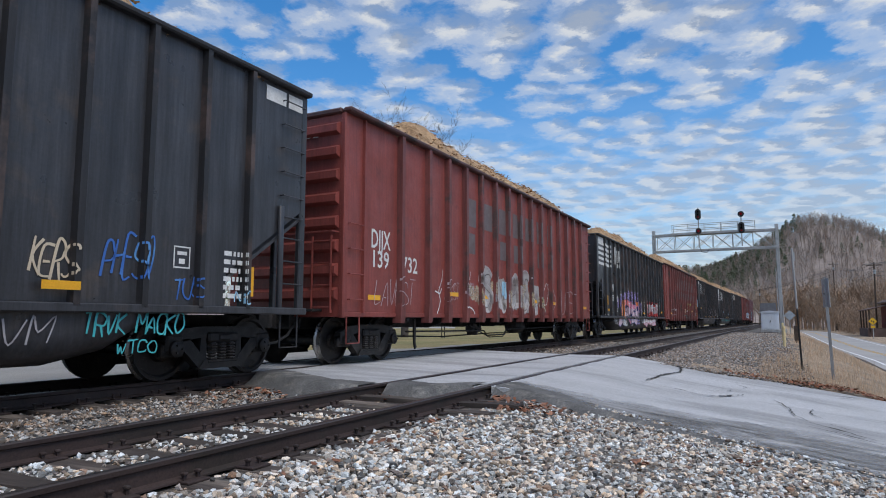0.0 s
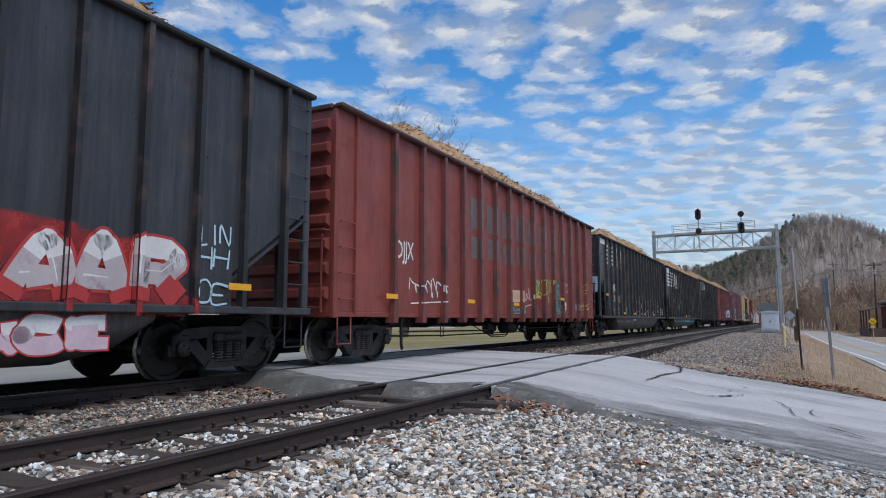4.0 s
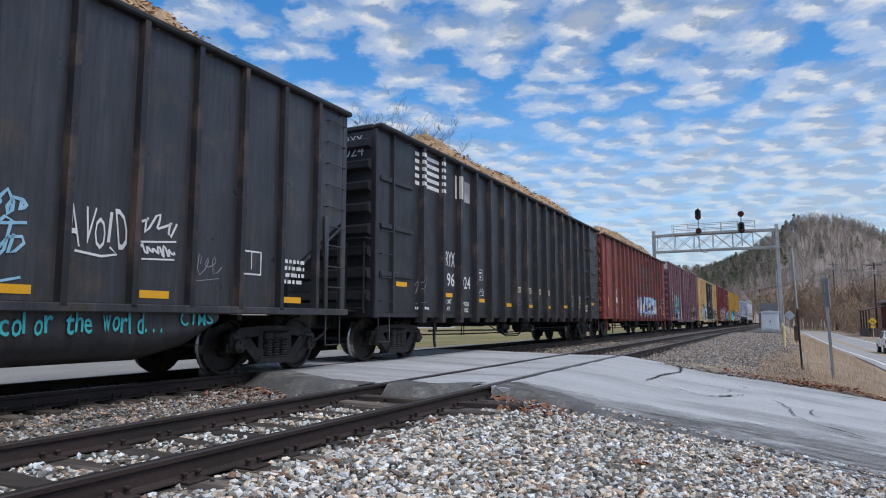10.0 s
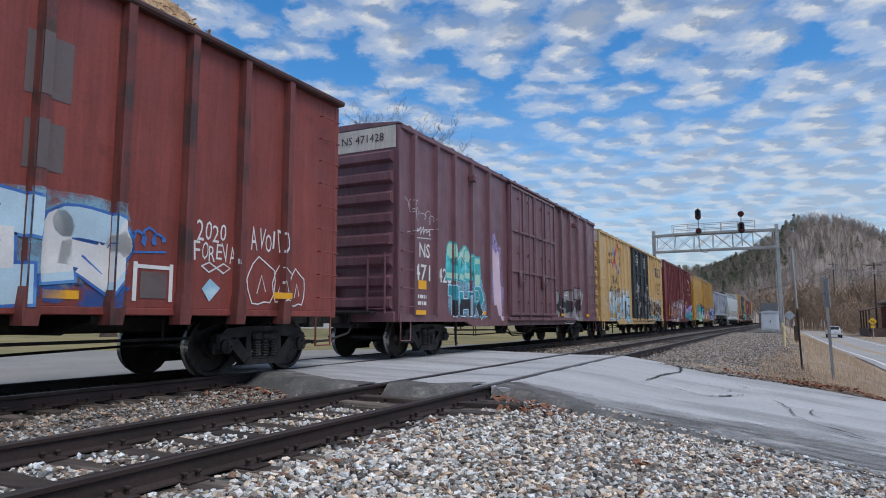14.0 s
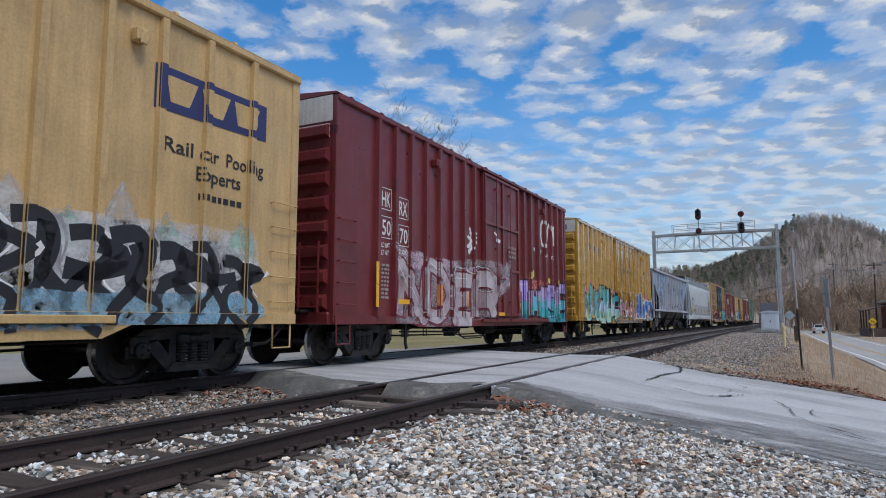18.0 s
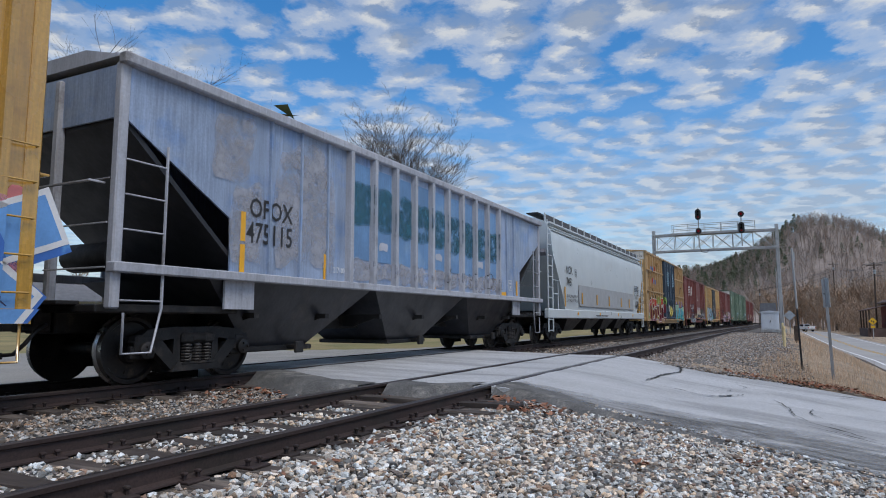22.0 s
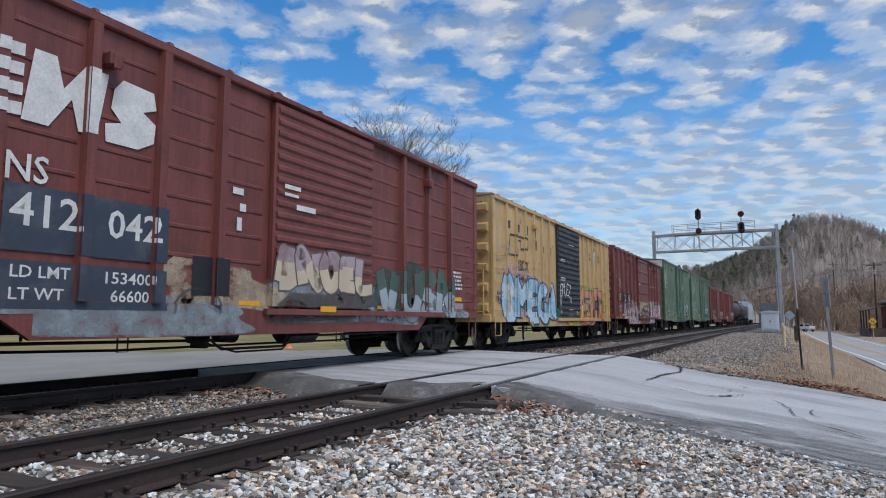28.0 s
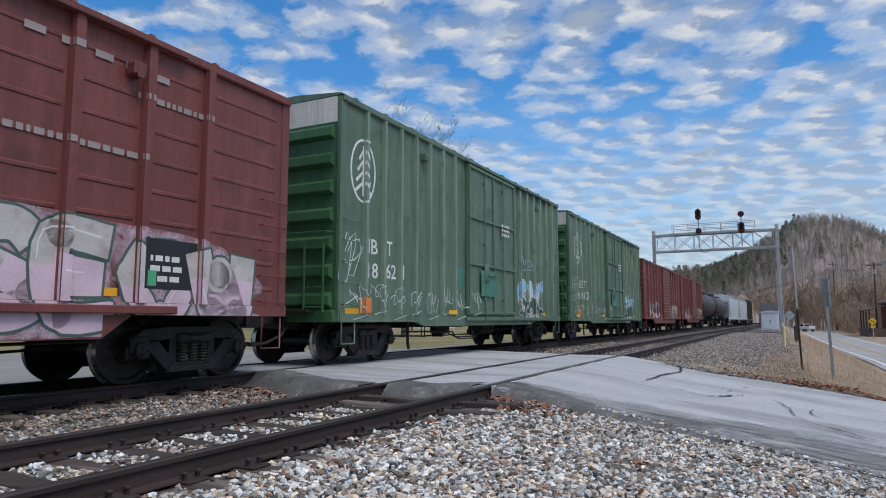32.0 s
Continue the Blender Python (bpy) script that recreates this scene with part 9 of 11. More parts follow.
p.tag("NGC", -6.92, 1.35, 0.42, 0.3, P_NAVY, 0.035, 178)
p.scrawl(-6.5, 2.7, 0.5, 0.6, P_SKY, 172, 0.02)
p.blob(2.0, 1.75, 2.2, 0.55, P_LIME, 37, 0, 40, 0.2)
p.blob(4.9, 0.85, 1.6, 1.3, P_YELLOW, 31, 0, 40, 0.25)
p.burner("KEYTR", 1.80, 0.66, 3.9, 1.58, [P_ORANGE, P_RUSTPINK, P_RUSTPINK], P_BROWNGREY, 173, 1, 0.40, 0.04, P_BROWNGREY, P_CREAM, 0.05, 0.1)
p.bar(2.2, 0.78, 0.14, 0.7, P_YELLOW, 6)
p.tag("GTR", 5.1, 1.05, 0.95, 0.5, P_BROWNGREY, 0.04, 174)
p.scrawl(5.2, 1.7, 0.8, 0.4, P_GREY, 179, 0.03)
p.bar(4.4, 1.3, 0.36, 0.42, P_BLACK, 6)
p.bar(4.44, 1.36, 0.28, 0.30, P_PATCHGREY, 6.5)
p.lay("graffiti", car, body, "pale blue graffiti on pink, faded orange letters")
p = Paint()
p.tag("EMUEZ", -1.08, 1.78, 1.30, 0.42, P_WHITE, 0.05, 175)
data_bars(p, -1.0, 2.32, 0.55, 0.16, 2, P_WHITE, 91)
data_bars(p, -0.95, 3.04, 0.5, 0.12, 2, P_WHITE, 92)
data_bars(p, 0.1, 3.74, 0.8, 0.06, 1, P_WHITE, 93)
data_bars(p, 0.05, 1.24, 0.5, 0.05, 1, P_WHITE, 94)
p.tag("TOPAZ22", -0.05, 0.93, 0.62, 0.14, P_SMOKEWHITE, 0.014, 95)
p.hold(True)
for k, (x, z, w, h, c) in enumerate(((-1.12, 1.35, 0.22, 0.5, P_ROSE), (-1.1, 1.1, 0.3, 0.18, P_ROSE), (-0.3, 1.12, 0.5, 0.10, P_WINE), (0.15, 1.08, 0.6, 0.09, P_WINE), (1.0, 1.14, 0.35, 0.10, P_YELLOW), (1.1, 1.06, 0.28, 0.12, P_LIME), (1.3, 1.0, 0.36, 0.09, P_YELLOW), (1.15, 1.24, 0.10, 0.05, P_LIME))):
    p.poly([(x, z), (x + w * 0.4, z - h * 0.15), (x + w, z + h * 0.1), (x + w * 0.9, z + h), (x + w * 0.45, z + h * 0.8), (x + w * 0.1, z + h * 0.9)], mist(c), 0.3 * (k % 3))
p.hold(False)
p.ribbon([(0.28 + 0.07 * math.cos(a * 0.45), 1.62 + 0.10 * math.sin(a * 0.45)) for a in range(15)], 0.03, P_WHITE, 1)
p.lay("door_graffiti", car, body, "white tag and notices on the black door")
p = Paint()
for k, (x, w, c) in enumerate(((-1.3, 0.9, P_ROSE), (-0.5, 0.8, P_ORANGE), (0.1, 0.8, P_YELLOW), (0.75, 0.8, P_LIME), (1.5, 1.1, P_ORANGE), (2.5, 1.0, P_RUSTPINK), (3.4, 0.9, P_ORANGE))):
    p.blob(x, 0.66, w, 0.16, c, 730 + k, 0, 24, 0.25)
p.lay("sill_graffiti", car, body, "overspray along the sill")
p = Paint()
rng = random.Random(96)
for _ in range(70):
    x = rng.choice((rng.uniform(-7.0, -1.4), rng.uniform(1.9, 6.8)))
    p.bar(x, rng.uniform(0.9, 4.1), rng.uniform(0.012, 0.05), rng.uniform(0.03, 0.14), P_BROWNGREY, 1)
p.lay("rust_chips", car, body, "small rusty chips in the paint")
end_letters(car, L, "RBDX 34655", 4.15, 0.16, 0.1, M_BLACK)
reflectors(car, body, [(-6.11, 1.1), (-6.11, 1.57), (-3.4, 1.1)], True)

car, L = next_car("boxcar", "weathered brown boxcar with pale pink graffiti and black notice panel", "boxcar")
body = brown_car(18, L, car, (-1.35, 1.66), "panels", ([-6.36, -5.32, -4.27, -3.26, -2.18], [2.32, 3.35, 4.35, 5.35]))
p = Paint()
p.bar(-6.26, 1.80, 2.95, 0.48, P_BLACK, 0)
p.text("NS", -6.16, 1.88, 0.34, M_WHITE, 2, width=0.52)
p.text("412", -5.2, 1.86, 0.34, M_WHITE, 2, width=0.66)
p.text("593", -4.15, 1.88, 0.34, M_WHITE, 2, width=0.74)
p.bar(-6.28, 1.26, 0.84, 0.42, P_SLATE, 1)
p.bar(-5.25, 1.36, 0.84, 0.40, P_SLATE, 1)
for w, x, z, wd in (("LD LMT", -6.2, 1.50, 0.6), ("LT WT", -6.2, 1.32, 0.5), ("153200", -5.1, 1.58, 0.55), ("66800", -5.0, 1.41, 0.45)):
    p.text(w, x, z, 0.11, M_WHITE, 2, width=wd)
p.text("2 INCH HF COMP SHOES", -6.28, 0.98, 0.06, M_WHITE, 3, width=0.75)
for k in range(5):
    p.bar(2.75 + k * 0.42, 4.05 - 0.01 * k, 0.24, 0.09, M_GREYLET, 1)
data_bars(p, 2.6, 2.9, 1.8, 0.14, 1, M_GREYLET, 30)
data_bars(p, 4.2, 3.7, 1.2, 0.14, 1, M_GREYLET, 31)
p.bar(4.36, 1.26, 0.9, 0.66, P_BLACK, 3)
data_bars(p, 4.5, 1.36, 0.5, 0.4, 3, M_WHITE, 36, 4)
p.bar(4.4, 1.3, 0.2, 0.2, P_GREEN, 4)
p.lay("lettering", car, body, "white road number and a black notice panel")
p = Paint()
p.blob(1.8, 0.74, 4.8, 1.35, P_ROSE, 181, 0, 60, 0.14)
p.burner("SEOW", 2.1, 0.76, 4.3, 1.3, [P_ROSE, P_PALE], P_GREENGREY, 182, 1, 0.40, 0.035, None, P_WHITE)
p.blob(-5.3, 0.72, 4.2, 1.1, P_CREAM, 32, 0, 60, 0.2)
for k, (x, z, w, h, c) in enumerate(((-5.3, 0.74, 1.2, 1.1, P_ROSE), (-4.2, 0.74, 1.3, 1.2, P_SMOKE), (-3.2, 0.76, 1.2, 1.2, P_CREAM), (-2.3, 0.78, 1.1, 1.0, P_SMOKEWHITE), (-4.6, 1.3, 1.0, 0.5, P_GREY))):
    p.blob(x, z, w, h, c, 670 + k, 0.4, 40, 0.2)
p.burner("VUKR", -5.1, 0.76, 3.6, 0.95, [P_SMOKE, P_ROSE], P_GREY, 185, 1, 0.3, 0.02, None, P_SMOKEWHITE)
p.bar(-3.05, 1.35, 0.5, 0.42, C_BROWN, 5)
p.scrawl(-6.6, 2.7, 0.7, 0.8, P_SMOKEWHITE, 183, 0.045)
p.scrawl(-6.0, 2.6, 0.5, 0.5, P_SMOKEWHITE, 184, 0.05)
p.bar(-1.95, 2.98, 0.26, 0.10, M_WHITE, 1)
p.poly([(-2.0, 2.4), (-1.75, 2.38), (-1.9, 2.5)], M_WHITE, 1)
p.bar(-1.28, 2.88, 0.26, 0.09, M_WHITE, 1)
p.blob(-1.3, 1.45, 2.9, 0.45, P_CREAM, 33, 0, 40, 0.3)
p.blob(-1.3, 0.98, 2.9, 0.4, P_GREY, 40, 0, 40, 0.3)
p.scrawl(-0.2, 1.5, 1.5, 0.3, P_BROWNGREY, 187, 0.06)
p.blob(-4.9, 0.62, 4.4, 0.4, P_ROSE, 38, 0, 60, 0.15)
p.blob(2.2, 0.62, 4.4, 0.45, P_ROSE, 39, 0, 60, 0.12)
p.lay("graffiti", car, body, "pale pink graffiti with dark green outline")
end_letters(car, L, "412593", 4.12, 0.2, -0.15, M_WHITE)
reflectors(car, body, [(-6.28, 1.08), (-5.8, 1.08), (-2.9, 1.1), (-0.2, 1.0), (2.4, 1.1), (3.6, 1.15), (5.45, 1.17)])


# green boxcars
def green_car(car, L, seed, first):
    body = box_car(car, L, 5.14, C_GREEN, seed, (-1.33, 2.05), None, "plug", (7, 6), True, end_mat=C_GREENDARK, zb=0.82, zm=0.72, tc=1.5, roof_mat=C_GREEN, depth=0.08, width=0.12, end_ribs=7, post_mat=C_GREENPOST)
    p = Paint()
    cx, cz = -6.05, 3.80
    p.ribbon([(cx + 0.42 * math.cos(a * 0.2618), cz + 0.62 * math.sin(a * 0.2618)) for a in range(25)], 0.05, M_WHITE, 1)
    p.bar(cx - 0.03, cz - 0.5, 0.06, 1.0, M_WHITE)
    for k in range(4):
        z = cz - 0.35 + k * 0.22
        w = 0.30 - 0.05 * k
        p.ribbon([(cx - w, z - 0.1), (cx, z + 0.12), (cx + w, z - 0.1)], 0.07, M_WHITE, 1)
    for w, x, z, wd in (("IB", -5.86, 2.18, 0.36), ("T", -5.16, 2.20, 0.22), ("18", -5.86, 1.70, 0.38), ("62", -5.18, 1.72, 0.40), ("1", -4.54, 1.74, 0.10)):
        p.text(w, x, z, 0.30, M_WHITE, width=wd)
    data_bars(p, 0.9, 3.3, 0.6, 0.4, 3, M_WHITE, seed)
    p.lay("lettering", car, body, "white road number and a tree in an oval")
    p = Paint()
    for k in range(8):
        p.scrawl(-6.4 + k * 0.75, 0.95 + 0.1 * (k % 2), 0.5, 0.7, P_WHITE, 190 + k + seed, 0.022)
    p.scrawl(-6.7, 1.3, 0.5, 1.6, P_WHITE, 200 + seed, 0.03)
    p.blob(2.5, 0.8, 2.4, 1.1, P_WHITE, 34 + seed, 0, 40, 0.2)
    p.burner("SAK", 2.6, 0.9, 2.2, 1.3, [P_GREENGREY, P_SKY], P_WHITE, 201 + seed, 1, 0.3, 0.03)
    p.scrawl(3.0, 2.5, 0.9, 0.5, P_SKY, 202 + seed, 0.04)
    p.bar(-6.1, 1.0, 0.4, 0.3, P_ORANGE, 1)
    p.bar(-1.9, 1.7, 0.5, 0.5, P_TEALGREEN, 0)
    p.bar(-0.6, 1.5, 1.1, 0.7, P_TEALGREEN, 0)
    p.lay("graffiti", car, body, "thin white tags")
    reflectors(car, body, [(-6.6, 0.98), (-2.4, 1.0), (4.5, 1.0)])
    return body


car, L = next_car("boxcar", "faded green boxcar with ivory end band and white tree mark", "boxcar")
green_car(car, L, 19, True)
car, L = next_car("boxcar", "faded green boxcar with ivory end band and scrawled white tags", "boxcar")
green_car(car, L, 20, False)
for sd in (21, 22):
    car, L = next_car("boxcar", "weathered brown boxcar with ribbed door and pale tags", "boxcar")
    body = brown_car(sd, L, car, (-1.0, 1.9), "slide")
    p = Paint()
    p.burner("NOEK", -5.8, 1.0, 3.6, 1.0, [P_ROSE, P_GREY], P_BROWNGREY, 210 + sd, 1, 0.34, 0.03)
    p.burner("SERT", 2.6, 0.95, 3.6, 1.0, [P_GREY, P_CREAM], P_BROWNGREY, 220 + sd, 1, 0.34, 0.03)
    p.lay("graffiti", car, body, "pale graffiti")
    reflectors(car, body, [(-6.0, 1.1), (-2.4, 1.1), (3.0, 1.1)])
C_TANK = coat("dark_tank_paint", (0.050, 0.030, 0.034), 0.2, (0.07, 0.05, 0.045), 0.2, 0.45)
for sd in (23, 24):
    car, L = next_car("tank_car", "dark maroon tank car with a railed platform on top", "tank car")
    tank_car(car, L, C_TANK, sd)
for sd in (25, 26):
    car, L = next_car("covered_hopper", "pale grey smooth-sided covered hopper", "hopper car")
    smooth_hopper(car, L, 4.42, sd)
car, L = next_car("tub_gondola", "black bathtub gondola far back in the train", "gondola")
tub_gondola(car, L, 4.8, C_BLACK, 27)
for sd, mt in ((28, C_TAN), (29, C_BROWN), (30, C_MAROON), (31, C_TAN2)):
    car, L = next_car("boxcar", {C_TAN: "tan", C_BROWN: "brown", C_MAROON: "maroon", C_TAN2: "faded tan"}[mt] + " boxcar far back in the train", "boxcar")
    box_car(car, L, 4.6, mt, sd, (-1.2, 1.8), None, "plug", (5, 4), False, roof_mat=mt)
# ---- ballast stones ----
ICO = []
for a in (-1, 1):
    for c in (-1.618, 1.618):
        ICO += [(0, a, c), (a, c, 0), (c, 0, a)]
ICO = np.array(ICO) / 1.902


def ico_faces():
    fs = []
    n = len(ICO)
    for i in range(n):
        for j in range(i + 1, n):
            for k in range(j + 1, n):
                if all(abs(np.linalg.norm(ICO[p] - ICO[q]) - 1.0515) < 0.02 for p, q in ((i, j), (j, k), (i, k))):
                    if np.dot(np.cross(ICO[j] - ICO[i], ICO[k] - ICO[i]), ICO[i]) < 0:
                        fs.append((i, k, j))
                    else:
                        fs.append((i, j, k))
    return np.array(fs)


ICO_F = ico_faces()
OCTA = np.array([(1, 0, 0), (-1, 0, 0), (0, 1, 0), (0, -1, 0), (0, 0, 1), (0, 0, -1)], float)
OCTA_F = np.array([(0, 2, 4), (2, 1, 4), (1, 3, 4), (3, 0, 4), (2, 0, 5), (1, 2, 5), (3, 1, 5), (0, 3, 5)])


def scatter_mesh(name, centres, sizes, rng, mats=(M_STONE,), solid_of=(ICO, ICO_F)):
    """Many rough stones in one mesh."""
    n = len(centres)
    base, faces = solid_of
    k = len(base)
    shape = base[None] * rng.uniform(0.42, 1.38, (n, k, 1))
    shape = shape * sizes[:, None, None] * np.stack([rng.uniform(0.75, 1.3, n), rng.uniform(0.75, 1.3, n), rng.uniform(0.5, 0.95, n)], -1)[:, None, :]
    a, t = rng.uniform(0, 6.283, n), rng.uniform(-0.6, 0.6, n)
    ca, sa, ct, st = np.cos(a), np.sin(a), np.cos(t), np.sin(t)
    x, y, z = shape[..., 0], shape[..., 1], shape[..., 2]
    y, z = y * ct[:, None] - z * st[:, None], y * st[:, None] + z * ct[:, None]
    x, y = x * ca[:, None] - y * sa[:, None], x * sa[:, None] + y * ca[:, None]
    vs = np.stack([x, y, z], -1) + centres[:, None, :]
    fs = (faces[None] + (np.arange(n) * k)[:, None, None]).reshape(-1, 3)
    me = bpy.data.meshes.new(name)
    me.vertices.add(n * k)
    me.vertices.foreach_set("co", vs.reshape(-1))
    me.loops.add(fs.size)
    me.loops.foreach_set("vertex_index", fs.reshape(-1).astype(np.int32))
    me.polygons.add(len(fs))
    me.polygons.foreach_set("loop_start", np.arange(0, fs.size, 3, dtype=np.int32))
    me.polygons.foreach_set("use_smooth", [False] * len(fs))
    me.update(calc_edges=True)
    for m in mats:
        me.materials.append(m)
    return me


def bed_z(x, y):
    """Top of the ballast, heaped a little against the ties' ends."""
    z = ground_z(x, y)
    if 2.6 < y < 11 and not 8.6 < x < 17.2:
        for c, top in ((NEAR_Y, NEAR_Z), (FAR_Y, 0.0)):
            d = abs(y - c)
            z = max(z, top - 0.225 if d < 1.75 else top - 0.225 - (d - 1.75) * 0.35)
        for c, top in ((NEAR_Y, NEAR_Z), (FAR_Y, 0.0)):
            if abs(abs(y - c) - HALF) < 0.16:
                z -= 0.03
    return z


def scatter_stones():
    rng = np.random.default_rng(3)
    pts, size = [], []

    def fill(x0, x1, y0, y1, per, s0, s1, keep=None):
        n = int((x1 - x0) * (y1 - y0) * per)
        xs, ys = rng.uniform(x0, x1, n), rng.uniform(y0, y1, n)
        for x, y in zip(xs, ys):
            if y > 3.0 and y < 6.0 and abs(abs(y - NEAR_Y) - HALF) < 0.075:
                continue
            if y > 7.2 and abs(abs(y - FAR_Y) - HALF) < 0.075:
                continue
            if x > 7.6 and x < 17.6 and x < 17.0 and x > road_left(y) + ((-0.15 - 0.35 * rng.random()) if y > 2.2 else 0.05 + abs(rng.normal(0, 0.10))):
                continue
            if keep and not keep(x, y):
                continue
            if any(abs(x - a) < 0.15 and y > c - 0.03 and y < NEAR_Y for a, c in LONG_TIES):
                continue
            s = rng.uniform(s0, s1)
            pts.append((x, y, max(bed_z(x, y), road_z(y) if x > road_left(y) + 0.02 and x < 16.9 else -9) + s * 0.12 + rng.uniform(-0.022, 0.022)))
            size.append(s)

    ties = np.array(TIE_AT["railway_track_near"])

    def crib(x, y):
        """The ties stay bare: stones lie between them and heap up over their ends."""
        d = abs(y - NEAR_Y)
        if d > 1.40:
            return True
        gap = np.min(np.abs(ties - x))
        return gap > 0.135 or rng.random() < (0.03 if d < 1.0 else 0.35 * (d - 1.0) / 0.40)

    fill(0.9, 6.0, -1.5, 3.3, 1250, 0.013, 0.036)
    fill(6.0, 9.4, -3.6, 3.3, 1100, 0.013, 0.035)
    fill(-0.5, 9.8, 3.3, 5.9, 560, 0.016, 0.034, crib)
    fill(-6.0, 0.9, -2.6, 3.2, 50, 0.024, 0.042)
    fill(-9.0, -0.5, 3.2, 5.9, 80, 0.022, 0.040)
    near = len(pts)
    fill(-9.0, -1.5, 5.9, 7.5, 180, 0.022, 0.040)
    fill(-1.5, 10.6, 5.9, 7.5, 620, 0.018, 0.036)
    fill(1.0, 10.4, 7.5, 9.8, 160, 0.022, 0.040)
    fill(7.9, 9.4, 1.0, 3.5, 500, 0.010, 0.022)
    fill(17.0, 30.0, 1.0, 3.2, 500, 0.022, 0.038)
    fill(17.0, 30.0, -0.8, 1.0, 330, 0.022, 0.038, lambda x, y: rng.random() < 0.35 + 0.4 * (y + 0.8))
    fill(17.0, 32.0, 3.2, 10.4, 170, 0.022, 0.040)
    fill(30.0, 62.0, -0.6, 3.4, 160, 0.030, 0.052)
    old = scatter_mesh("weathered_ballast", np.array(pts[near:]), np.array(size[near:]), rng, mats=(M_OLDSTONE,), solid_of=(OCTA, OCTA_F))
    tagged(new("weathered_ballast", old), "weathered grey-brown ballast stones beyond the crossing", "ballast", kind="stuff")
    pts, size = pts[:near], size[:near]
    me = scatter_mesh("ballast", np.array(pts), np.array(size), rng)
    ob = new("ballast", me)
    tagged(ob, "loose pale grey and brown crushed stone ballast", "ballast", kind="stuff")


scatter_stones()


# ---- fallen leaves along the road's verge and among the stones ----
M_LEAF = surface("dead_leaf", (0.235, 0.105, 0.060), 0.85, 0, 0.2, 5, 0.2, 40, island=0.55, bump=0.1)
M_TWIG = surface("dry_stalk", (0.40, 0.30, 0.205), 0.9, 0, 0.2, 5, 0.2, 40, island=0.4, bump=0)


def leaf_faces(b, x, y, z, s, rng):
    a, t, r = rng.uniform(0, 6.28), rng.uniform(-0.6, 0.6), rng.uniform(-0.5, 0.5)
    m = Matrix.Translation((x, y, z)) @ Euler((t, r, a)).to_matrix().to_4x4()
    pts = [(-1, 0, 0.1), (-0.3, -0.55, 0), (0.6, -0.4, 0.12), (1, 0, 0.2), (0.5, 0.45, 0.1), (-0.35, 0.5, 0.02)]
    b.add([m @ (Vector(p) * s) for p in pts], [(0, 1, 2, 3), (0, 3, 4, 5)])


def scatter_leaves():
    rng = random.Random(11)
    b = Build()
    for _ in range(1100):
        y = rng.uniform(-4.4, 1.2)
        x = 17.05 + abs(rng.gauss(0, 0.34)) + (0.12 if y > 0 else 0) - 0.08
        if y > -0.2 and rng.random() < 0.6:
            continue
        leaf_faces(b, x, y, max(ground_z(x, y), road_z(y) - 0.06) + rng.uniform(0.02, 0.08), rng.uniform(0.03, 0.06), rng)
    for cx, cy, n, sp in ((7.9, 4.9, 50, 0.14), (8.5, 3.5, 40, 0.10), (8.2, 2.9, 40, 0.3), (6.3, 3.3, 8, 0.1), (7.5, 7.0, 60, 0.3), (6.9, 6.4, 40, 0.5), (5.0, 3.15, 8, 0.15), (4.2, 3.1, 6, 0.3), (6.29, 1.17, 9, 0.05), (7.22, 0.34, 7, 0.07), (7.75, 2.95, 60, 0.13), (8.1, 2.7, 30, 0.12), (5.2, 0.9, 2, 0.05), (7.4, 0.2, 3, 0.1), (6.0, 1.9, 3, 0.4), (5.6, 2.9, 5, 0.25)):
        for _ in range(n):
            x, y = rng.gauss(cx, sp), rng.gauss(cy, sp)
            leaf_faces(b, x, y, bed_z(x, y) + rng.uniform(0.03, 0.06), rng.uniform(0.03, 0.055), rng)
    solid("fallen_leaves", b, M_LEAF, "rust-brown fallen leaves along the road verge", "leaves", kind="stuff", tidy=False, smooth=0)
    # dry grass stalks on the bank
    g = Build()
    for _ in range(11000):
        x, y = 17.3 + 50 * rng.random() ** 1.7, rng.uniform(-4.0, 0.4)
        if y > shoulder(x) - 1.2 + rng.uniform(-0.6, 0.4):
            continue
        z = ground_z(x, y)
        h, a, l = rng.uniform(0.06, 0.30) * (1.7 if rng.random() < 0.05 else 1), rng.uniform(0, 6.28), rng.uniform(0, 0.6)
        w = 0.006 + x * 0.00025
        dx, dy = math.cos(a) * h * l, math.sin(a) * h * l
        g.add([(x - w, y + w * 0.4, z - 0.02), (x + w, y - w * 0.4, z - 0.02), (x + dx, y + dy, z + h)], [(0, 1, 2)])
    solid("dry_grass", g, M_TWIG, "straw-coloured dry winter grass on the bank", "grass", kind="stuff", tidy=False, smooth=0)


scatter_leaves()

# ---- cracks and marks in the road ----
M_CRACK = surface("crack_shadow", (0.035, 0.033, 0.03), 0.95, 0, 0.2, 5)


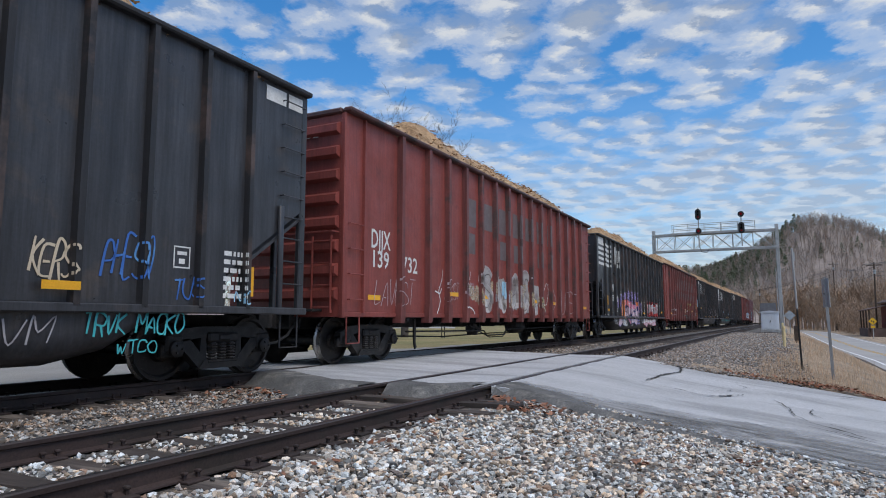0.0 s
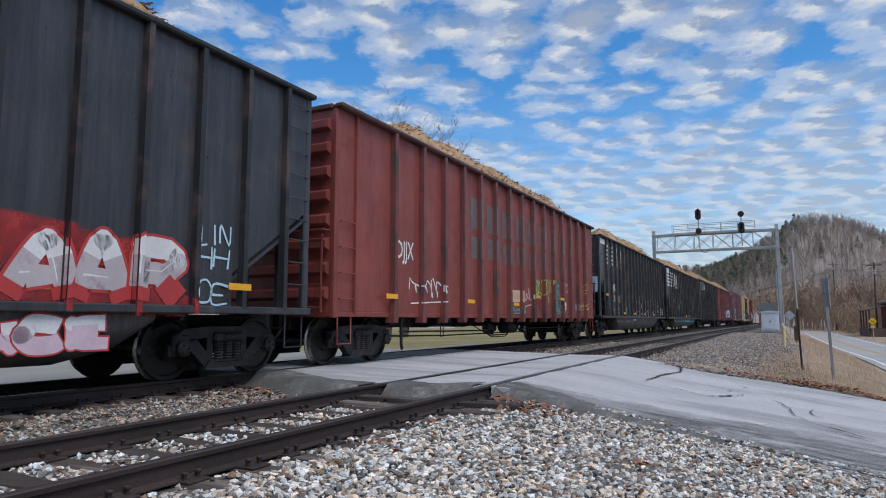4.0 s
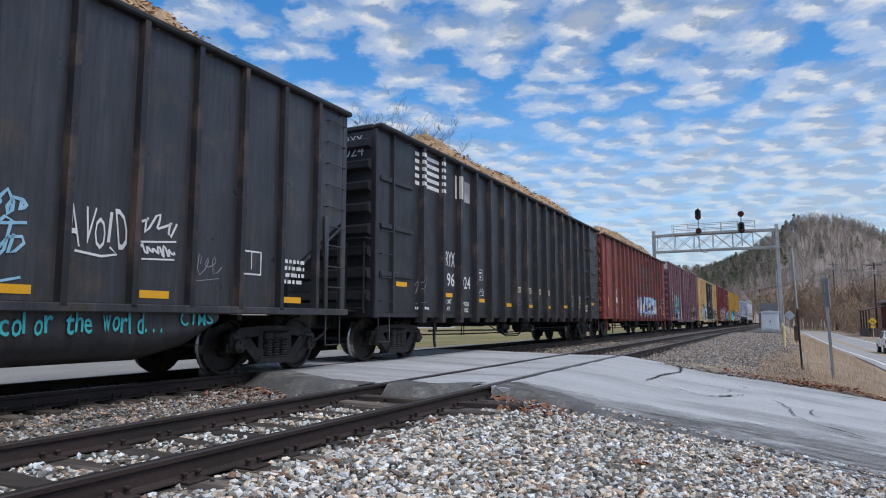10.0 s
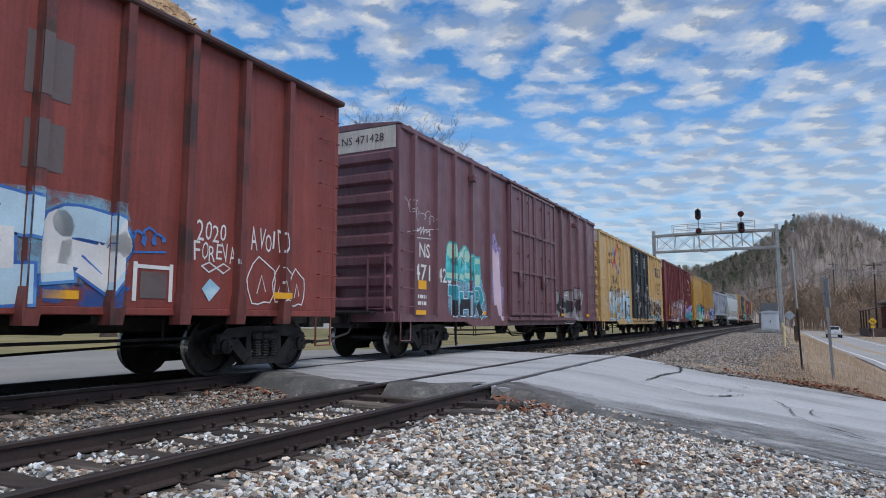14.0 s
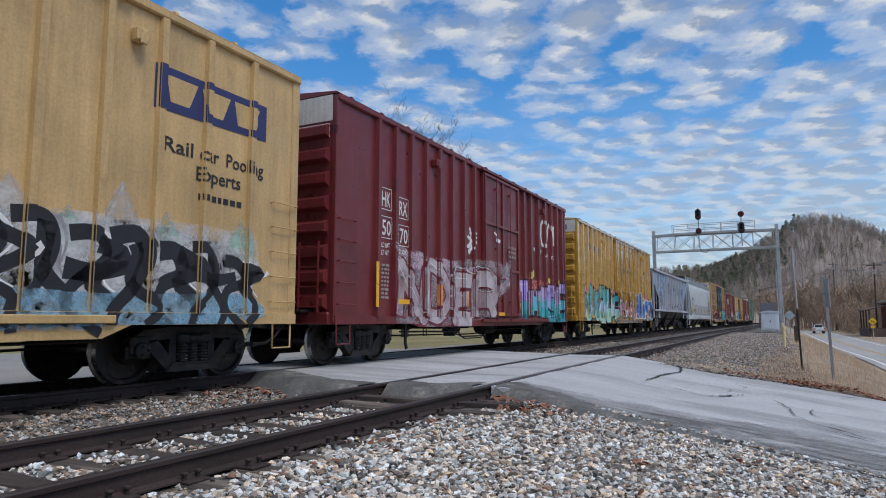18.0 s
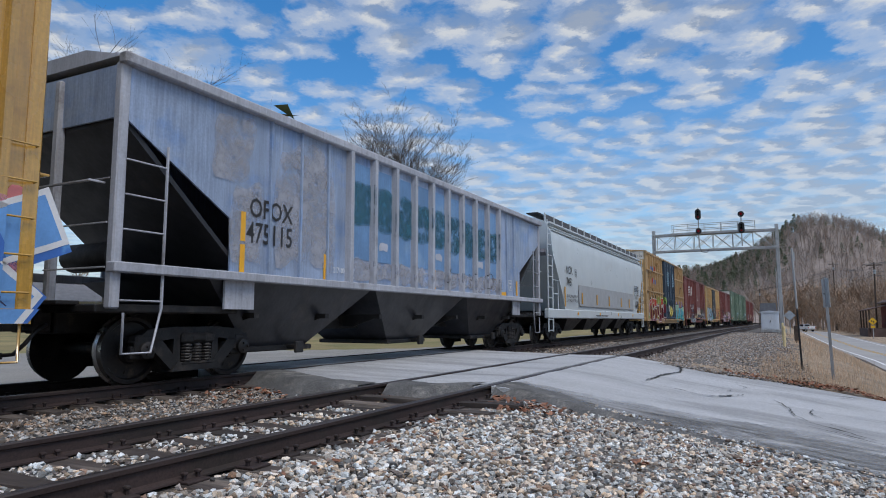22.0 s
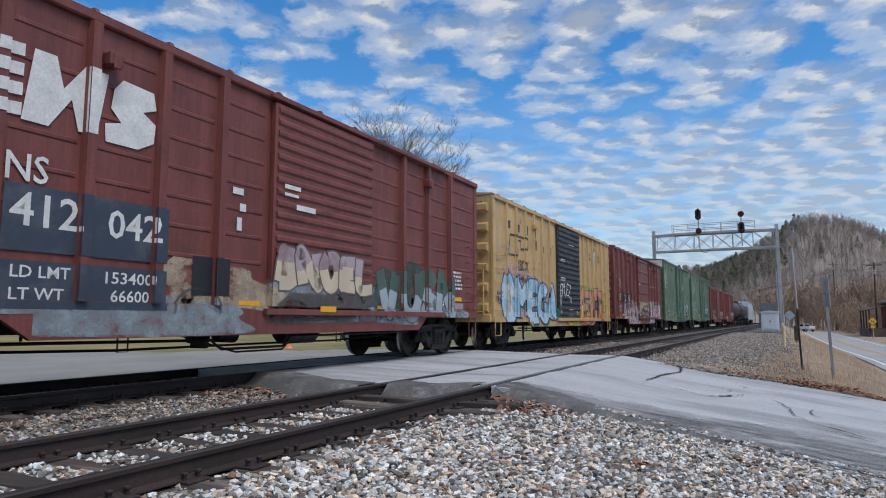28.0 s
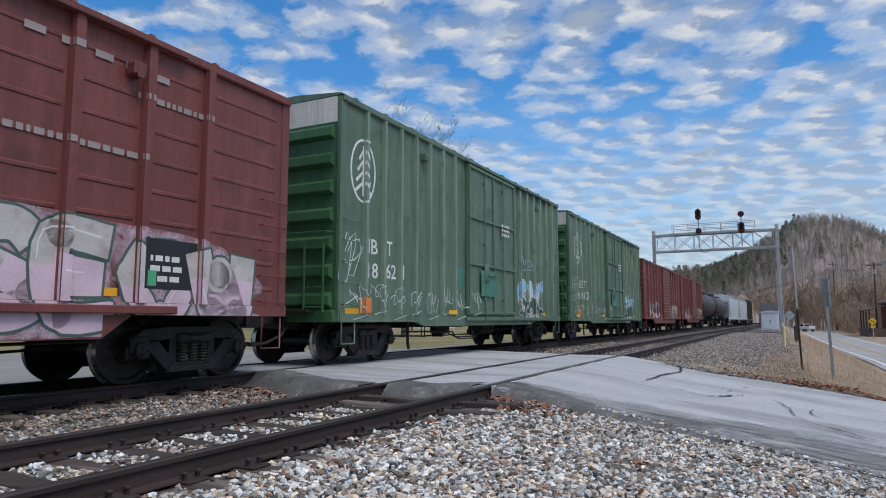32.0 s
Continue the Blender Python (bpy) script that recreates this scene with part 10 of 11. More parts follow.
def road_mark(name, pts, w, mat, label, seed=1, lift=0.006):
    rng = random.Random(seed)
    fine = []
    for (x0, y0), (x1, y1) in zip(pts[:-1], pts[1:]):
        n = max(2, int(math.hypot(x1 - x0, y1 - y0) / 0.09))
        fine += [(x0 + (x1 - x0) * k / n + rng.uniform(-0.025, 0.025), y0 + (y1 - y0) * k / n + rng.uniform(-0.025, 0.025)) for k in range(n)]
    b = Build()
    vs = []
    for i, (x, y) in enumerate(fine):
        ww = w * rng.uniform(0.4, 1.2) * min(1, 0.2 + i / 6, 0.2 + (len(fine) - 1 - i) / 6)
        z = road_z(y) + lift + 0.016
        (ax, ay), (cx, cy) = fine[max(i - 1, 0)], fine[min(i + 1, len(fine) - 1)]
        d = math.hypot(cx - ax, cy - ay) or 1.0
        nx, ny = (ay - cy) / d * ww / 2, (cx - ax) / d * ww / 2
        vs += [(x - nx, y - ny, z), (x + nx, y + ny, z)]
    b.add(vs, [(2 * i, 2 * i + 1, 2 * i + 3, 2 * i + 2) for i in range(len(fine) - 1)])
    part(name, b, mat, ROAD, label, smooth=0)


CRACKS = (([(17.2, 2.2), (16.4, 2.05), (15.7, 2.0), (14.9, 2.1), (14.3, 2.19), (13.5, 2.2), (12.74, 2.26)], 0.075),
          ([(12.5, 2.25), (12.34, 1.9), (12.4, 1.6), (12.2, 1.3), (12.18, 1.26)], 0.03),
          ([(12.2, 1.3), (12.25, 1.1), (12.52, 0.91), (13.0, 0.7), (13.41, 0.57)], 0.07),
          ([(14.0, 0.75), (13.4, 0.9), (12.9, 1.2)], 0.03), ([(13.3, 0.1), (12.4, -0.1), (11.6, -0.2), (11.0, -0.37)], 0.025),
          ([(11.0, -0.37), (10.9, -0.55), (10.81, -0.69), (10.5, -0.95), (10.31, -1.18)], 0.06), ([(10.6, -0.3), (10.45, -0.7), (10.2, -1.0), (9.95, -1.35)], 0.04),
          ([(11.3, -0.6), (11.0, -0.8), (10.9, -1.1)], 0.035), ([(12.9, -0.5), (12.2, -0.4), (11.6, -0.6)], 0.025), ([(10.0, 0.6), (9.8, 0.2), (9.85, -0.3)], 0.02),
          ([(15.2, 0.9), (14.7, 0.6), (14.2, 0.65)], 0.025))
for k, (pts, wd) in enumerate(CRACKS):
    road_mark("crack", pts, wd, M_CRACK, "crack in the asphalt", 1 + k)
for k, (x, y) in enumerate(((16.1, -1.05), (15.8, -1.15), (15.6, -1.0), (16.2, -1.2))):
    road_mark("paint_smudge", [(x, y), (x + 0.25, y - 0.2), (x + 0.35, y - 0.45)], 0.12, M_LINE_W, "worn white paint smudge", 7 + k)

# ---- highway beyond the bank ----
def highway():
    def strip(y0, y1, z, mat, name, label, parent=None):
        xs = sorted({*(-300 + 20 * k for k in range(23)), 13.7, 20, 27.4, 34, 48, 61, 75, *range(150, 262, 6)})
        under = 0.25 if parent is None else 0.004

        def ring(x):
            c = highway_bend(x)
            return [(x, y0 + c, highway_z(x) + z - under), (x, y1 + c, highway_z(x) + z - under), (x, y1 + c, highway_z(x) + z), (x, y0 + c, highway_z(x) + z)]
        rings = [ring(x) for x in xs]
        b = Build().loft(rings)
        if parent is None:
            return solid(name, b, mat, label, "road", kind="structure", smooth=0)
        return part(name, b, mat, parent, label, smooth=0)
    hw = strip(-11.0, -4.8, 0.0, M_HIGHWAY, "highway", "two-lane grey asphalt highway below the line")
    strip(-5.38, -5.22, 0.008, M_LINE_W, "edge_line", "white edge line", hw)
    strip(-7.38, -7.26, 0.008, M_LINE_Y, "centre_line", "yellow centre line", hw)
    strip(-7.08, -6.96, 0.008, M_LINE_Y, "centre_line", "yellow centre line", hw)
    strip(-10.35, -10.2, 0.008, M_LINE_W, "edge_line", "white edge line", hw)


highway()

# ---- signal bridge over both tracks ----
M_LAMP_RED = bpy.data.materials.new("red_signal_lens")
M_LAMP_RED.use_nodes = True
bsdf = M_LAMP_RED.node_tree.nodes["Principled BSDF"]
bsdf.inputs["Base Color"].default_value = (0.30, 0.01, 0.015, 1)
bsdf.inputs["Emission Color"].default_value = (1.0, 0.02, 0.03, 1)
bsdf.inputs["Emission Strength"].default_value = 0.05
bsdf.inputs["Roughness"].default_value = 0.2
M_SIGNAL = surface("black_signal_housing", (0.02, 0.02, 0.022), 0.55)
BX = 75.0


def signal_bridge():
    br = thing("signal_bridge", "grey steel truss signal bridge spanning both tracks", "signal bridge")
    yr, yl, zb, zt = -0.50, 11.75, 8.35, 10.15
    for y in (yr, yl):
        b = Build()
        b.box(BX - 0.2, BX + 0.2, y - 0.17, y + 0.17, -0.6, 10.75, 0.04)
        b.box(BX - 0.5, BX + 0.5, y - 0.45, y + 0.45, -0.6, -0.05, 0.05)
        part("mast", b, M_GALV, br)
    for x in (BX - 0.6, BX + 0.6):
        for z in (zb, zt):
            part("chord", Build().box(x - 0.07, x + 0.07, yr - 0.1, yl + 0.1, z - 0.09, z + 0.09, 0.01), M_GALV, br)
        n = 6
        for k in range(n + 1):
            y = yr + 0.3 + (yl - yr - 0.6) * k / n
            part("upright", Build().tube([(x, y, zb), (x, y, zt)], 0.036, 5), M_GALV, br)
            if k < n:
                y2 = yr + 0.3 + (yl - yr - 0.6) * (k + 1) / n
                part("brace", Build().tube([(x, y, zb), (x, y2, zt)], 0.028, 5), M_GALV, br)
                part("brace", Build().tube([(x, y2, zb), (x, y, zt)], 0.028, 5), M_GALV, br)
    part("walkway", Build().box(BX - 0.62, BX + 0.62, 1.4, 9.8, zt + 0.1, zt + 0.15), M_GALV, br)
    for x in (BX - 0.62, BX + 0.62):
        b = Build()
        for z in (zt + 0.55, zt + 1.05):
            b.tube([(x, 1.5, z), (x, 9.7, z)], 0.028, 5)
        for k in range(6):
            y = 1.5 + 8.2 * k / 5
            b.tube([(x, y, zt), (x, y, zt + 1.07)], 0.028, 5)
        part("handrail", b, M_GALV, br, smooth=60)
    # two signal masts, each with a tall and a round head facing the eye
    for y, z_tall, z_round in ((6.95, 12.15, 10.35), (2.76, 10.45, 11.9)):
        sg = part("signal_mast", Build().tube([(BX - 0.8, y, zb + 0.2), (BX - 0.8, y, 12.9 if z_tall > 11 else 12.2)], 0.06, 6), M_GALV, br)
        b = Build()
        ring = [(y + 0.30 * math.cos(a * 0.2618), z_tall + (0.29 if 0 <= a < 12 else -0.29) + 0.30 * math.sin(a * 0.2618)) for a in range(24)]
        b.prism(ring, BX - 0.98, BX - 0.93, "x")
        for dz in (-0.29, 0.0, 0.29):
            b.lathe([(-0.98, 0.12), (-1.2, 0.13), (-1.2, 0.115), (-0.98, 0.10)], "x", (BX, y, z_tall + dz), 14)
        part("signal_head", b, M_SIGNAL, sg, "tall black three-lamp signal head")
        part("lamp", Build().lathe([(-1.0, 0.10), (-1.03, 0.07), (-1.04, 0.0)], "x", (BX, y, z_tall - 0.29), 14), M_LAMP_RED, sg, "dim red signal lamp")
        c = Build()
        c.lathe([(-0.92, 0.0), (-0.92, 0.31), (-0.97, 0.31), (-0.97, 0.0)], "x", (BX, y, z_round), 22)
        c.lathe([(-0.97, 0.15), (-1.15, 0.16), (-1.15, 0.145), (-0.97, 0.13)], "x", (BX, y, z_round), 14)
        part("signal_head", c, M_SIGNAL, sg, "round black signal head")
        part("lamp", Build().lathe([(-0.99, 0.13), (-1.02, 0.09), (-1.03, 0.0)], "x", (BX, y, z_round), 14), M_LAMP_RED, sg, "dim red signal lamp")
    d = Build()
    d.tube([(BX - 0.8, 6.9, zb + 0.3), (BX - 0.8, 6.75, zb - 0.25), (BX - 0.8, 6.2, zb - 0.35), (BX - 0.8, 6.0, zb)], 0.03, 5)
    part("cable_loop", d, M_BLACK, br, smooth=60)


signal_bridge()

# ---- lineside things ----
M_SHED = surface("pale_metal_case", (0.66, 0.70, 0.74), 0.45, 0.1, 0.08, 1.5, 0.05, 30, streak=0.06)
M_BOLLARD = surface("faded_yellow_pipe", (0.60, 0.47, 0.24), 0.6, 0, 0.2, 4, 0.1, 30, second=(0.50, 0.42, 0.30), amount=0.35)
M_POLE = surface("creosoted_pole", (0.075, 0.055, 0.042), 0.9, 0, 0.25, 2, 0.2, 30)
M_SIGN_BACK = surface("bare_sign_back", (0.42, 0.45, 0.47), 0.45, 0.6, 0.12, 4)
M_SIGN_Y = surface("yellow_sign", (0.80, 0.47, 0.02), 0.5, 0, 0.05, 4)


def relay_case():
    t = thing("relay_case", "pale metal signal equipment case beside the track", "equipment case", m=Matrix.Translation((66, 0.5, -0.1)))
    part("case", Build().box(-1.0, 1.0, -0.72, 0.72, 0.12, 1.62, 0.03), M_SHED, t)
    part("roof", Build().prism([(-0.82, 1.62), (0.82, 1.62), (0.80, 1.70), (0, 1.80), (-0.80, 1.70)], -1.08, 1.08, "x"), M_SHED, t)
    part("base", Build().box(-1.05, 1.05, -0.75, 0.75, -0.1, 0.12, 0.02), M_GALV, t)
    part("door", Build().box(-1.02, -0.995, -0.62, 0.62, 0.2, 1.52, 0.008), M_SHED, t)
    part("door_handle", Build().box(-1.06, -1.01, -0.06, -0.02, 0.75, 0.95, 0.008), M_STEEL, t)


relay_case()


def bollard(x, y, z, h, r=0.065):
    b = Build()
    b.lathe([(-0.2, r), (h - 0.04, r), (h - 0.01, r * 0.8), (h, 0.0)], "z", n=14)
    solid("bollard", b, M_BOLLARD, "faded yellow steel bollard beside the track", "bollard", "bollards", m=Matrix.Translation((x, y, z)) @ Matrix.Rotation(0.03, 4, "Y"))


bollard(33, -0.28, ground_z(33, -0.28), 0.95)
bollard(44, -0.32, ground_z(44, -0.32), 1.05)
solid("marker_post", Build().box(-0.14, 0.14, -0.14, 0.14, -0.2, 0.98, 0.02), M_POLE, "short black square marker post", "post", m=Matrix.Translation((44, -1.05, ground_z(44, -1.05))))

# slim marker pole, pale above and dark below
pole = thing("marker_pole", "slim leaning marker pole, pale above and dark below", "pole", m=Matrix.Translation((21.5, -0.6, ground_z(21.5, -0.6))) @ Matrix.Rotation(radians(-1.6), 4, "X"))
part("lower_pole", Build().lathe([(-0.3, 0.028), (1.75, 0.027)], "z", n=10), M_STEEL, pole)
part("upper_pole", Build().lathe([(1.75, 0.032), (3.5, 0.030), (3.53, 0.0)], "z", n=10), M_GALV, pole)
part("tag", Build().box(-0.008, 0.008, -0.06, 0.015, 3.15, 3.40, 0.003), M_SIGN_BACK, pole)

# road sign seen from behind, edge on
sg = thing("road_sign", "road sign on a grey steel post seen from behind", "road sign", m=Matrix.Translation((19.8, -1.24, ground_z(19.8, -1.24))) @ Matrix.Rotation(radians(-1.2), 4, "X"))
part("post", Build().prism([(-0.035, -0.04), (0.035, -0.04), (0.02, 0.03), (-0.02, 0.03)], -0.3, 2.66, "z"), M_GALV, sg)
part("plate", Build().box(-0.32, 0.32, -0.012, 0.006, 1.86, 2.62, 0.004), M_SIGN_BACK, sg, m=Matrix.Rotation(radians(10), 4, "Z"))
part("bolt", Build().box(-0.02, 0.02, -0.07, 0.05, 2.2, 2.24, 0.004), M_STEEL, sg)

dm = thing("diamond_sign", "diamond warning sign seen from its bare metal back", "road sign", m=Matrix.Translation((70, -1.15, ground_z(70, -1.15))))
part("post", Build().box(-0.03, 0.03, -0.04, 0.04, -0.2, 1.95, 0.005), M_GALV, dm)
part("plate", Build().prism([(-0.50, 1.78), (0, 1.28), (0.50, 1.78), (0, 2.28)], -0.045, -0.035, "x"), M_SIGN_BACK, dm)

ys = thing("turn_sign", "yellow diamond sign with a black left-turn arrow", "road sign", m=Matrix.Translation((115, -12.7, ground_z(115, -12.7) + 0.05)))
part("post", Build().box(-0.04, 0.04, -0.05, 0.05, -0.3, 3.1, 0.005), M_GALV, ys)
part("plate", Build().prism([(-0.575, 2.50), (0, 1.925), (0.575, 2.50), (0, 3.075)], -0.07, -0.05, "x"), M_SIGN_Y, ys)
part("lower_plate", Build().box(-0.07, -0.05, -0.27, 0.27, 1.50, 1.86, 0.004), M_SIGN_Y, ys)
ar = Build()
ar.prism([(-0.18, 2.22), (-0.08, 2.22), (-0.08, 2.58), (-0.18, 2.58)], -0.078, -0.072, "x")
ar.prism([(-0.18, 2.50), (0.12, 2.50), (0.12, 2.59), (-0.18, 2.59)], -0.0785, -0.0725, "x")
ar.prism([(0.10, 2.42), (0.29, 2.55), (0.10, 2.68)], -0.079, -0.073, "x")
part("arrow", ar, M_BLACK, ys)


# ---- utility poles and wires ----
def utility_pole(x, y, h, lean=0.0, arm=2.4):
    t = thing("utility_pole", "dark wooden utility pole with a crossarm", "utility pole", "utility poles", m=Matrix.Translation((x, y, ground_z(x, y))) @ Matrix.Rotation(radians(lean), 4, "X"))
    part("shaft", Build().lathe([(-0.5, 0.17), (h * 0.5, 0.14), (h, 0.10), (h + 0.02, 0.0)], "z", n=10), M_POLE, t)
    part("crossarm", Build().box(-0.06, 0.06, -arm / 2, arm / 2, h - 0.55, h - 0.42, 0.01), M_POLE, t)
    for y2 in (-arm / 2 + 0.1, 0.0, arm / 2 - 0.1):
        part("insulator", Build().lathe([(h - 0.42, 0.03), (h - 0.36, 0.06), (h - 0.28, 0.05), (h - 0.26, 0.0)], "z", (0, y2, 0), 8), M_SIGN_BACK, t)
    part("transformer", Build().lathe([(h - 2.0, 0.0), (h - 1.98, 0.2), (h - 1.3, 0.22), (h - 1.25, 0.0)], "z", (-0.32, 0, 0), 12), M_SIGN_BACK, t)


POLES = [(130, -14.9, 12.4, 1.0), (205, -14.5, 18.3, 0.0), (82, -18.5, 12.4, 0.0), (215, 4.0, 12.0, 0.0), (41, -20.5, 12.4, 0)]
for x, y, h, l in POLES:
    utility_pole(x, y, h, l)


def wire(a, b, sag):
    w = Build()
    pts = []
    for k in range(13):
        t = k / 12
        p = Vector(a).lerp(Vector(b), t)
        pts.append((p.x, p.y, p.z - sag * 4 * t * (1 - t)))
    w.tube(pts, 0.026, 4)
    solid("power_line", w, M_BLACK, "dark overhead wire slung between poles", "wire", "overhead wires", smooth=0)


for dy, dz in ((-1.1, 0.0), (0.0, 0.1), (1.1, 0.0), (0.1, -1.3), (0.1, -1.9)):
    za, zb2, zc, zd = (ground_z(*p[:2]) + p[2] - 0.3 + dz for p in (POLES[0], POLES[1], POLES[2], POLES[3]))
    wire((82, -18.5 + dy, zc), (130, -14.9 + dy, za), 0.9)
    wire((130, -14.9 + dy, za), (205, -14.5 + dy, zb2), 1.6)
    wire((205, -14.5 + dy, zb2 - 1.5), (215, 4.0 + dy, zd), 0.6)
    wire((41, -20.5 + dy, zc - 0.4), (82, -18.5 + dy, zc), 0.8)


# ---- old red building with a porch ----
M_REDWALL = surface("weathered_red_boards", (0.20, 0.035, 0.03), 0.85, 0, 0.25, 0.8, 0.2, 20, streak=0.25, second=(0.10, 0.045, 0.035), amount=0.35, patch=1.5)
M_OLDROOF = surface("old_brown_roof", (0.10, 0.065, 0.055), 0.9, 0, 0.3, 1.0, 0.2, 20)


def red_building():
    t = thing("old_store", "weathered dark red wooden building with a sagging porch roof", "building", m=Matrix.Translation((127, -14.5, ground_z(127, -17) + 1.1)))
    w = part("wall", Build().box(0, 12, -11.6, -2.2, -1.6, 4.5, 0.03), M_REDWALL, t)
    part("roof", Build().prism([(-12.3, 4.4), (-6.8, 6.7), (-1.4, 4.4), (-1.4, 4.55), (-6.8, 6.9), (-12.3, 4.55)], -0.7, 12.8, "x"), M_OLDROOF, t)
    part("porch_roof", Build().prism([(-2.3, 4.1), (1.2, 3.2), (1.2, 3.34), (-2.3, 4.26)], -0.4, 12.5, "x"), M_OLDROOF, t)
    for x in (0.0, 4.0, 8.0, 12.0):
        part("porch_post", Build().box(x - 0.1, x + 0.1, 0.8, 1.0, -0.4, 3.3, 0.01), M_POLE, t)
    part("porch_floor", Build().box(-0.1, 12.1, -2.2, 1.2, -1.5, 0.24, 0.02), M_OLDROOF, t)
    for k in range(24):
        part("board", Build().box(-0.03, -0.002, -11.5 + k * 0.385, -11.14 + k * 0.385, -0.2, 4.4), M_REDWALL, w)
    for y in (-8.8, -5.0):
        win = part("window", Build().box(-0.08, -0.031, y - 0.6, y + 0.6, 1.4, 3.0, 0.01), M_OLDROOF, t)
        part("pane", Build().box(-0.086, -0.081, y - 0.5, y + 0.5, 1.5, 2.9), M_DARKGLASS, win)


M_DARKGLASS = surface("dark_window_glass", (0.02, 0.022, 0.025), 0.12, 0, 0.1, 2, bump=0)
red_building()

# ---- far house across the lawn, seen under the cars ----
M_SIDING = surface("pale_siding", (0.50, 0.51, 0.52), 0.7, 0, 0.08, 1)
M_SHINGLE = surface("grey_shingle_roof", (0.17, 0.17, 0.18), 0.9, 0, 0.15, 2)


def far_house(x, y, turn, w, d):
    t = thing("house", "low pale house with a grey roof beyond the lawn", "house", m=Matrix.Translation((x, y, ground_z(x, y))) @ Matrix.Rotation(turn, 4, "Z"))
    part("wall", Build().box(-w / 2, w / 2, -d / 2, d / 2, -0.3, 2.7, 0.02), M_SIDING, t)
    part("roof", Build().prism([(-d / 2 - 0.5, 2.65), (0, 4.6), (d / 2 + 0.5, 2.65), (d / 2 + 0.5, 2.8), (0, 4.8), (-d / 2 - 0.5, 2.8)], -w / 2 - 0.4, w / 2 + 0.4, "x"), M_SHINGLE, t)
    for k in range(4):
        xx = -w / 2 + w * (k + 0.5) / 4
        win = part("window", Build().box(xx - 0.5, xx + 0.5, -d / 2 - 0.04, -d / 2 - 0.005, 1.0, 2.2, 0.01), M_WHITE, t)
        part("pane", Build().box(xx - 0.42, xx + 0.42, -d / 2 - 0.05, -d / 2 - 0.041, 1.08, 2.12), M_DARKGLASS, win)


bh = thing("house", "white house with a dark roof at the far bend", "house", m=Matrix.Translation((190, 1.7, -0.6)))
part("wall", Build().box(-3, 3, -1.7, 1.7, -0.4, 3.7, 0.02), M_WHITE, bh)
part("roof", Build().prism([(-1.95, 3.6), (1.95, 3.6), (1.8, 5.75), (-1.8, 5.75)], -3.3, 3.3, "x"), M_SHINGLE, bh)
win = part("window", Build().box(-3.06, -3.005, -0.55, 0.55, 1.1, 2.5, 0.01), M_SIGN_BACK, bh)
part("pane", Build().box(-3.07, -3.061, -0.45, 0.45, 1.2, 2.4), M_DARKGLASS, win)
solid("whip_mast", Build().lathe([(-0.3, 0.06), (6.25, 0.04), (6.3, 0.0)], "z", n=8), M_GALV, "thin grey steel mast beside the signal bridge", "mast", m=Matrix.Translation((72, -0.22, -0.4)))
solid("whip_mast", Build().lathe([(-0.3, 0.07), (3.9, 0.06), (3.95, 0.0)], "z", n=8), M_GALV, "short pale steel pole beside the signal bridge", "mast", m=Matrix.Translation((72, -0.64, -0.6)))
far_house(72, 48, 2.45, 22, 8)
far_house(45, 62, 2.5, 14, 8)
cone = Build().lathe([(0.0, 0.17), (0.03, 0.17), (0.05, 0.12), (0.7, 0.03), (0.72, 0.0)], "z", n=14)
solid("traffic_cone", cone, P_ORANGE, "orange traffic cone on the grass edge", "cone", m=Matrix.Translation((22.0, 18.6, ground_z(22, 18.6))))
st = Build().lathe([(-0.2, 0.62), (0.15, 0.52), (0.6, 0.48), (0.95, 0.5), (1.0, 0.0)], "z", n=16)
solid("tree_stump", st, M_POLE, "dark cut tree stump on the lawn", "stump", m=Matrix.Translation((28.0, 38.6, ground_z(28, 38.6))))


# ---- trees ----
M_BARK = surface("grey_bark", (0.075, 0.064, 0.058), 0.9, 0, 0.2, 1.5, 0.2, 20)
M_WOODS = surface("bare_woods", (0.375, 0.312, 0.265), 0.95, 0, 0.30, 0.035, 0.15, 0.25, island=0.12, bump=0)
M_PINE = surface("evergreen_needles", (0.135, 0.165, 0.10), 0.9, 0, 0.25, 0.1, 0.1, 2, island=0.35, bump=0)
M_LITTER = surface("leaf_litter", (0.275, 0.225, 0.195), 0.95, 0, 0.25, 0.03, 0.2, 0.5, bump=0)


def grow(b, p, d, length, r, level, rng, spread=0.55, twig=4, n=5):
    """A limb with its side limbs."""
    steps = 5 if level < 2 else 3
    pts, q, dd = [Vector(p)], Vector(p), Vector(d).normalized()
    for k in range(steps):
        dd = (dd + Vector((rng.uniform(-1, 1), rng.uniform(-1, 1), rng.uniform(-0.4, 0.6))) * 0.2).normalized()
        q = q + dd * length / steps
        pts.append(q)
    b.tube([tuple(v) for v in pts], r, max(3, n - level), max(0.006, r * 0.35))
    if level >= twig:
        return
    r = max(r, 0.015)
    kids = (5, 6, 5, 4, 3, 2)[level]
    for k in range(kids):
        t = rng.uniform(0.3, 1.0) if level else rng.uniform(0.35, 1.0)
        i = min(steps - 1, int(t * steps))
        at = pts[i].lerp(pts[i + 1], t * steps - i) if i < steps else pts[-1]
        a = rng.uniform(0, 6.283)
        side = Vector((math.cos(a), math.sin(a), rng.uniform(-0.1, 0.6)))
        nd = (dd * (1 - spread) + side * spread).normalized()
        grow(b, at, nd, length * rng.uniform(0.42, 0.62), r * (1 - 0.6 * t) * 0.6, level + 1, rng, spread, twig, n)


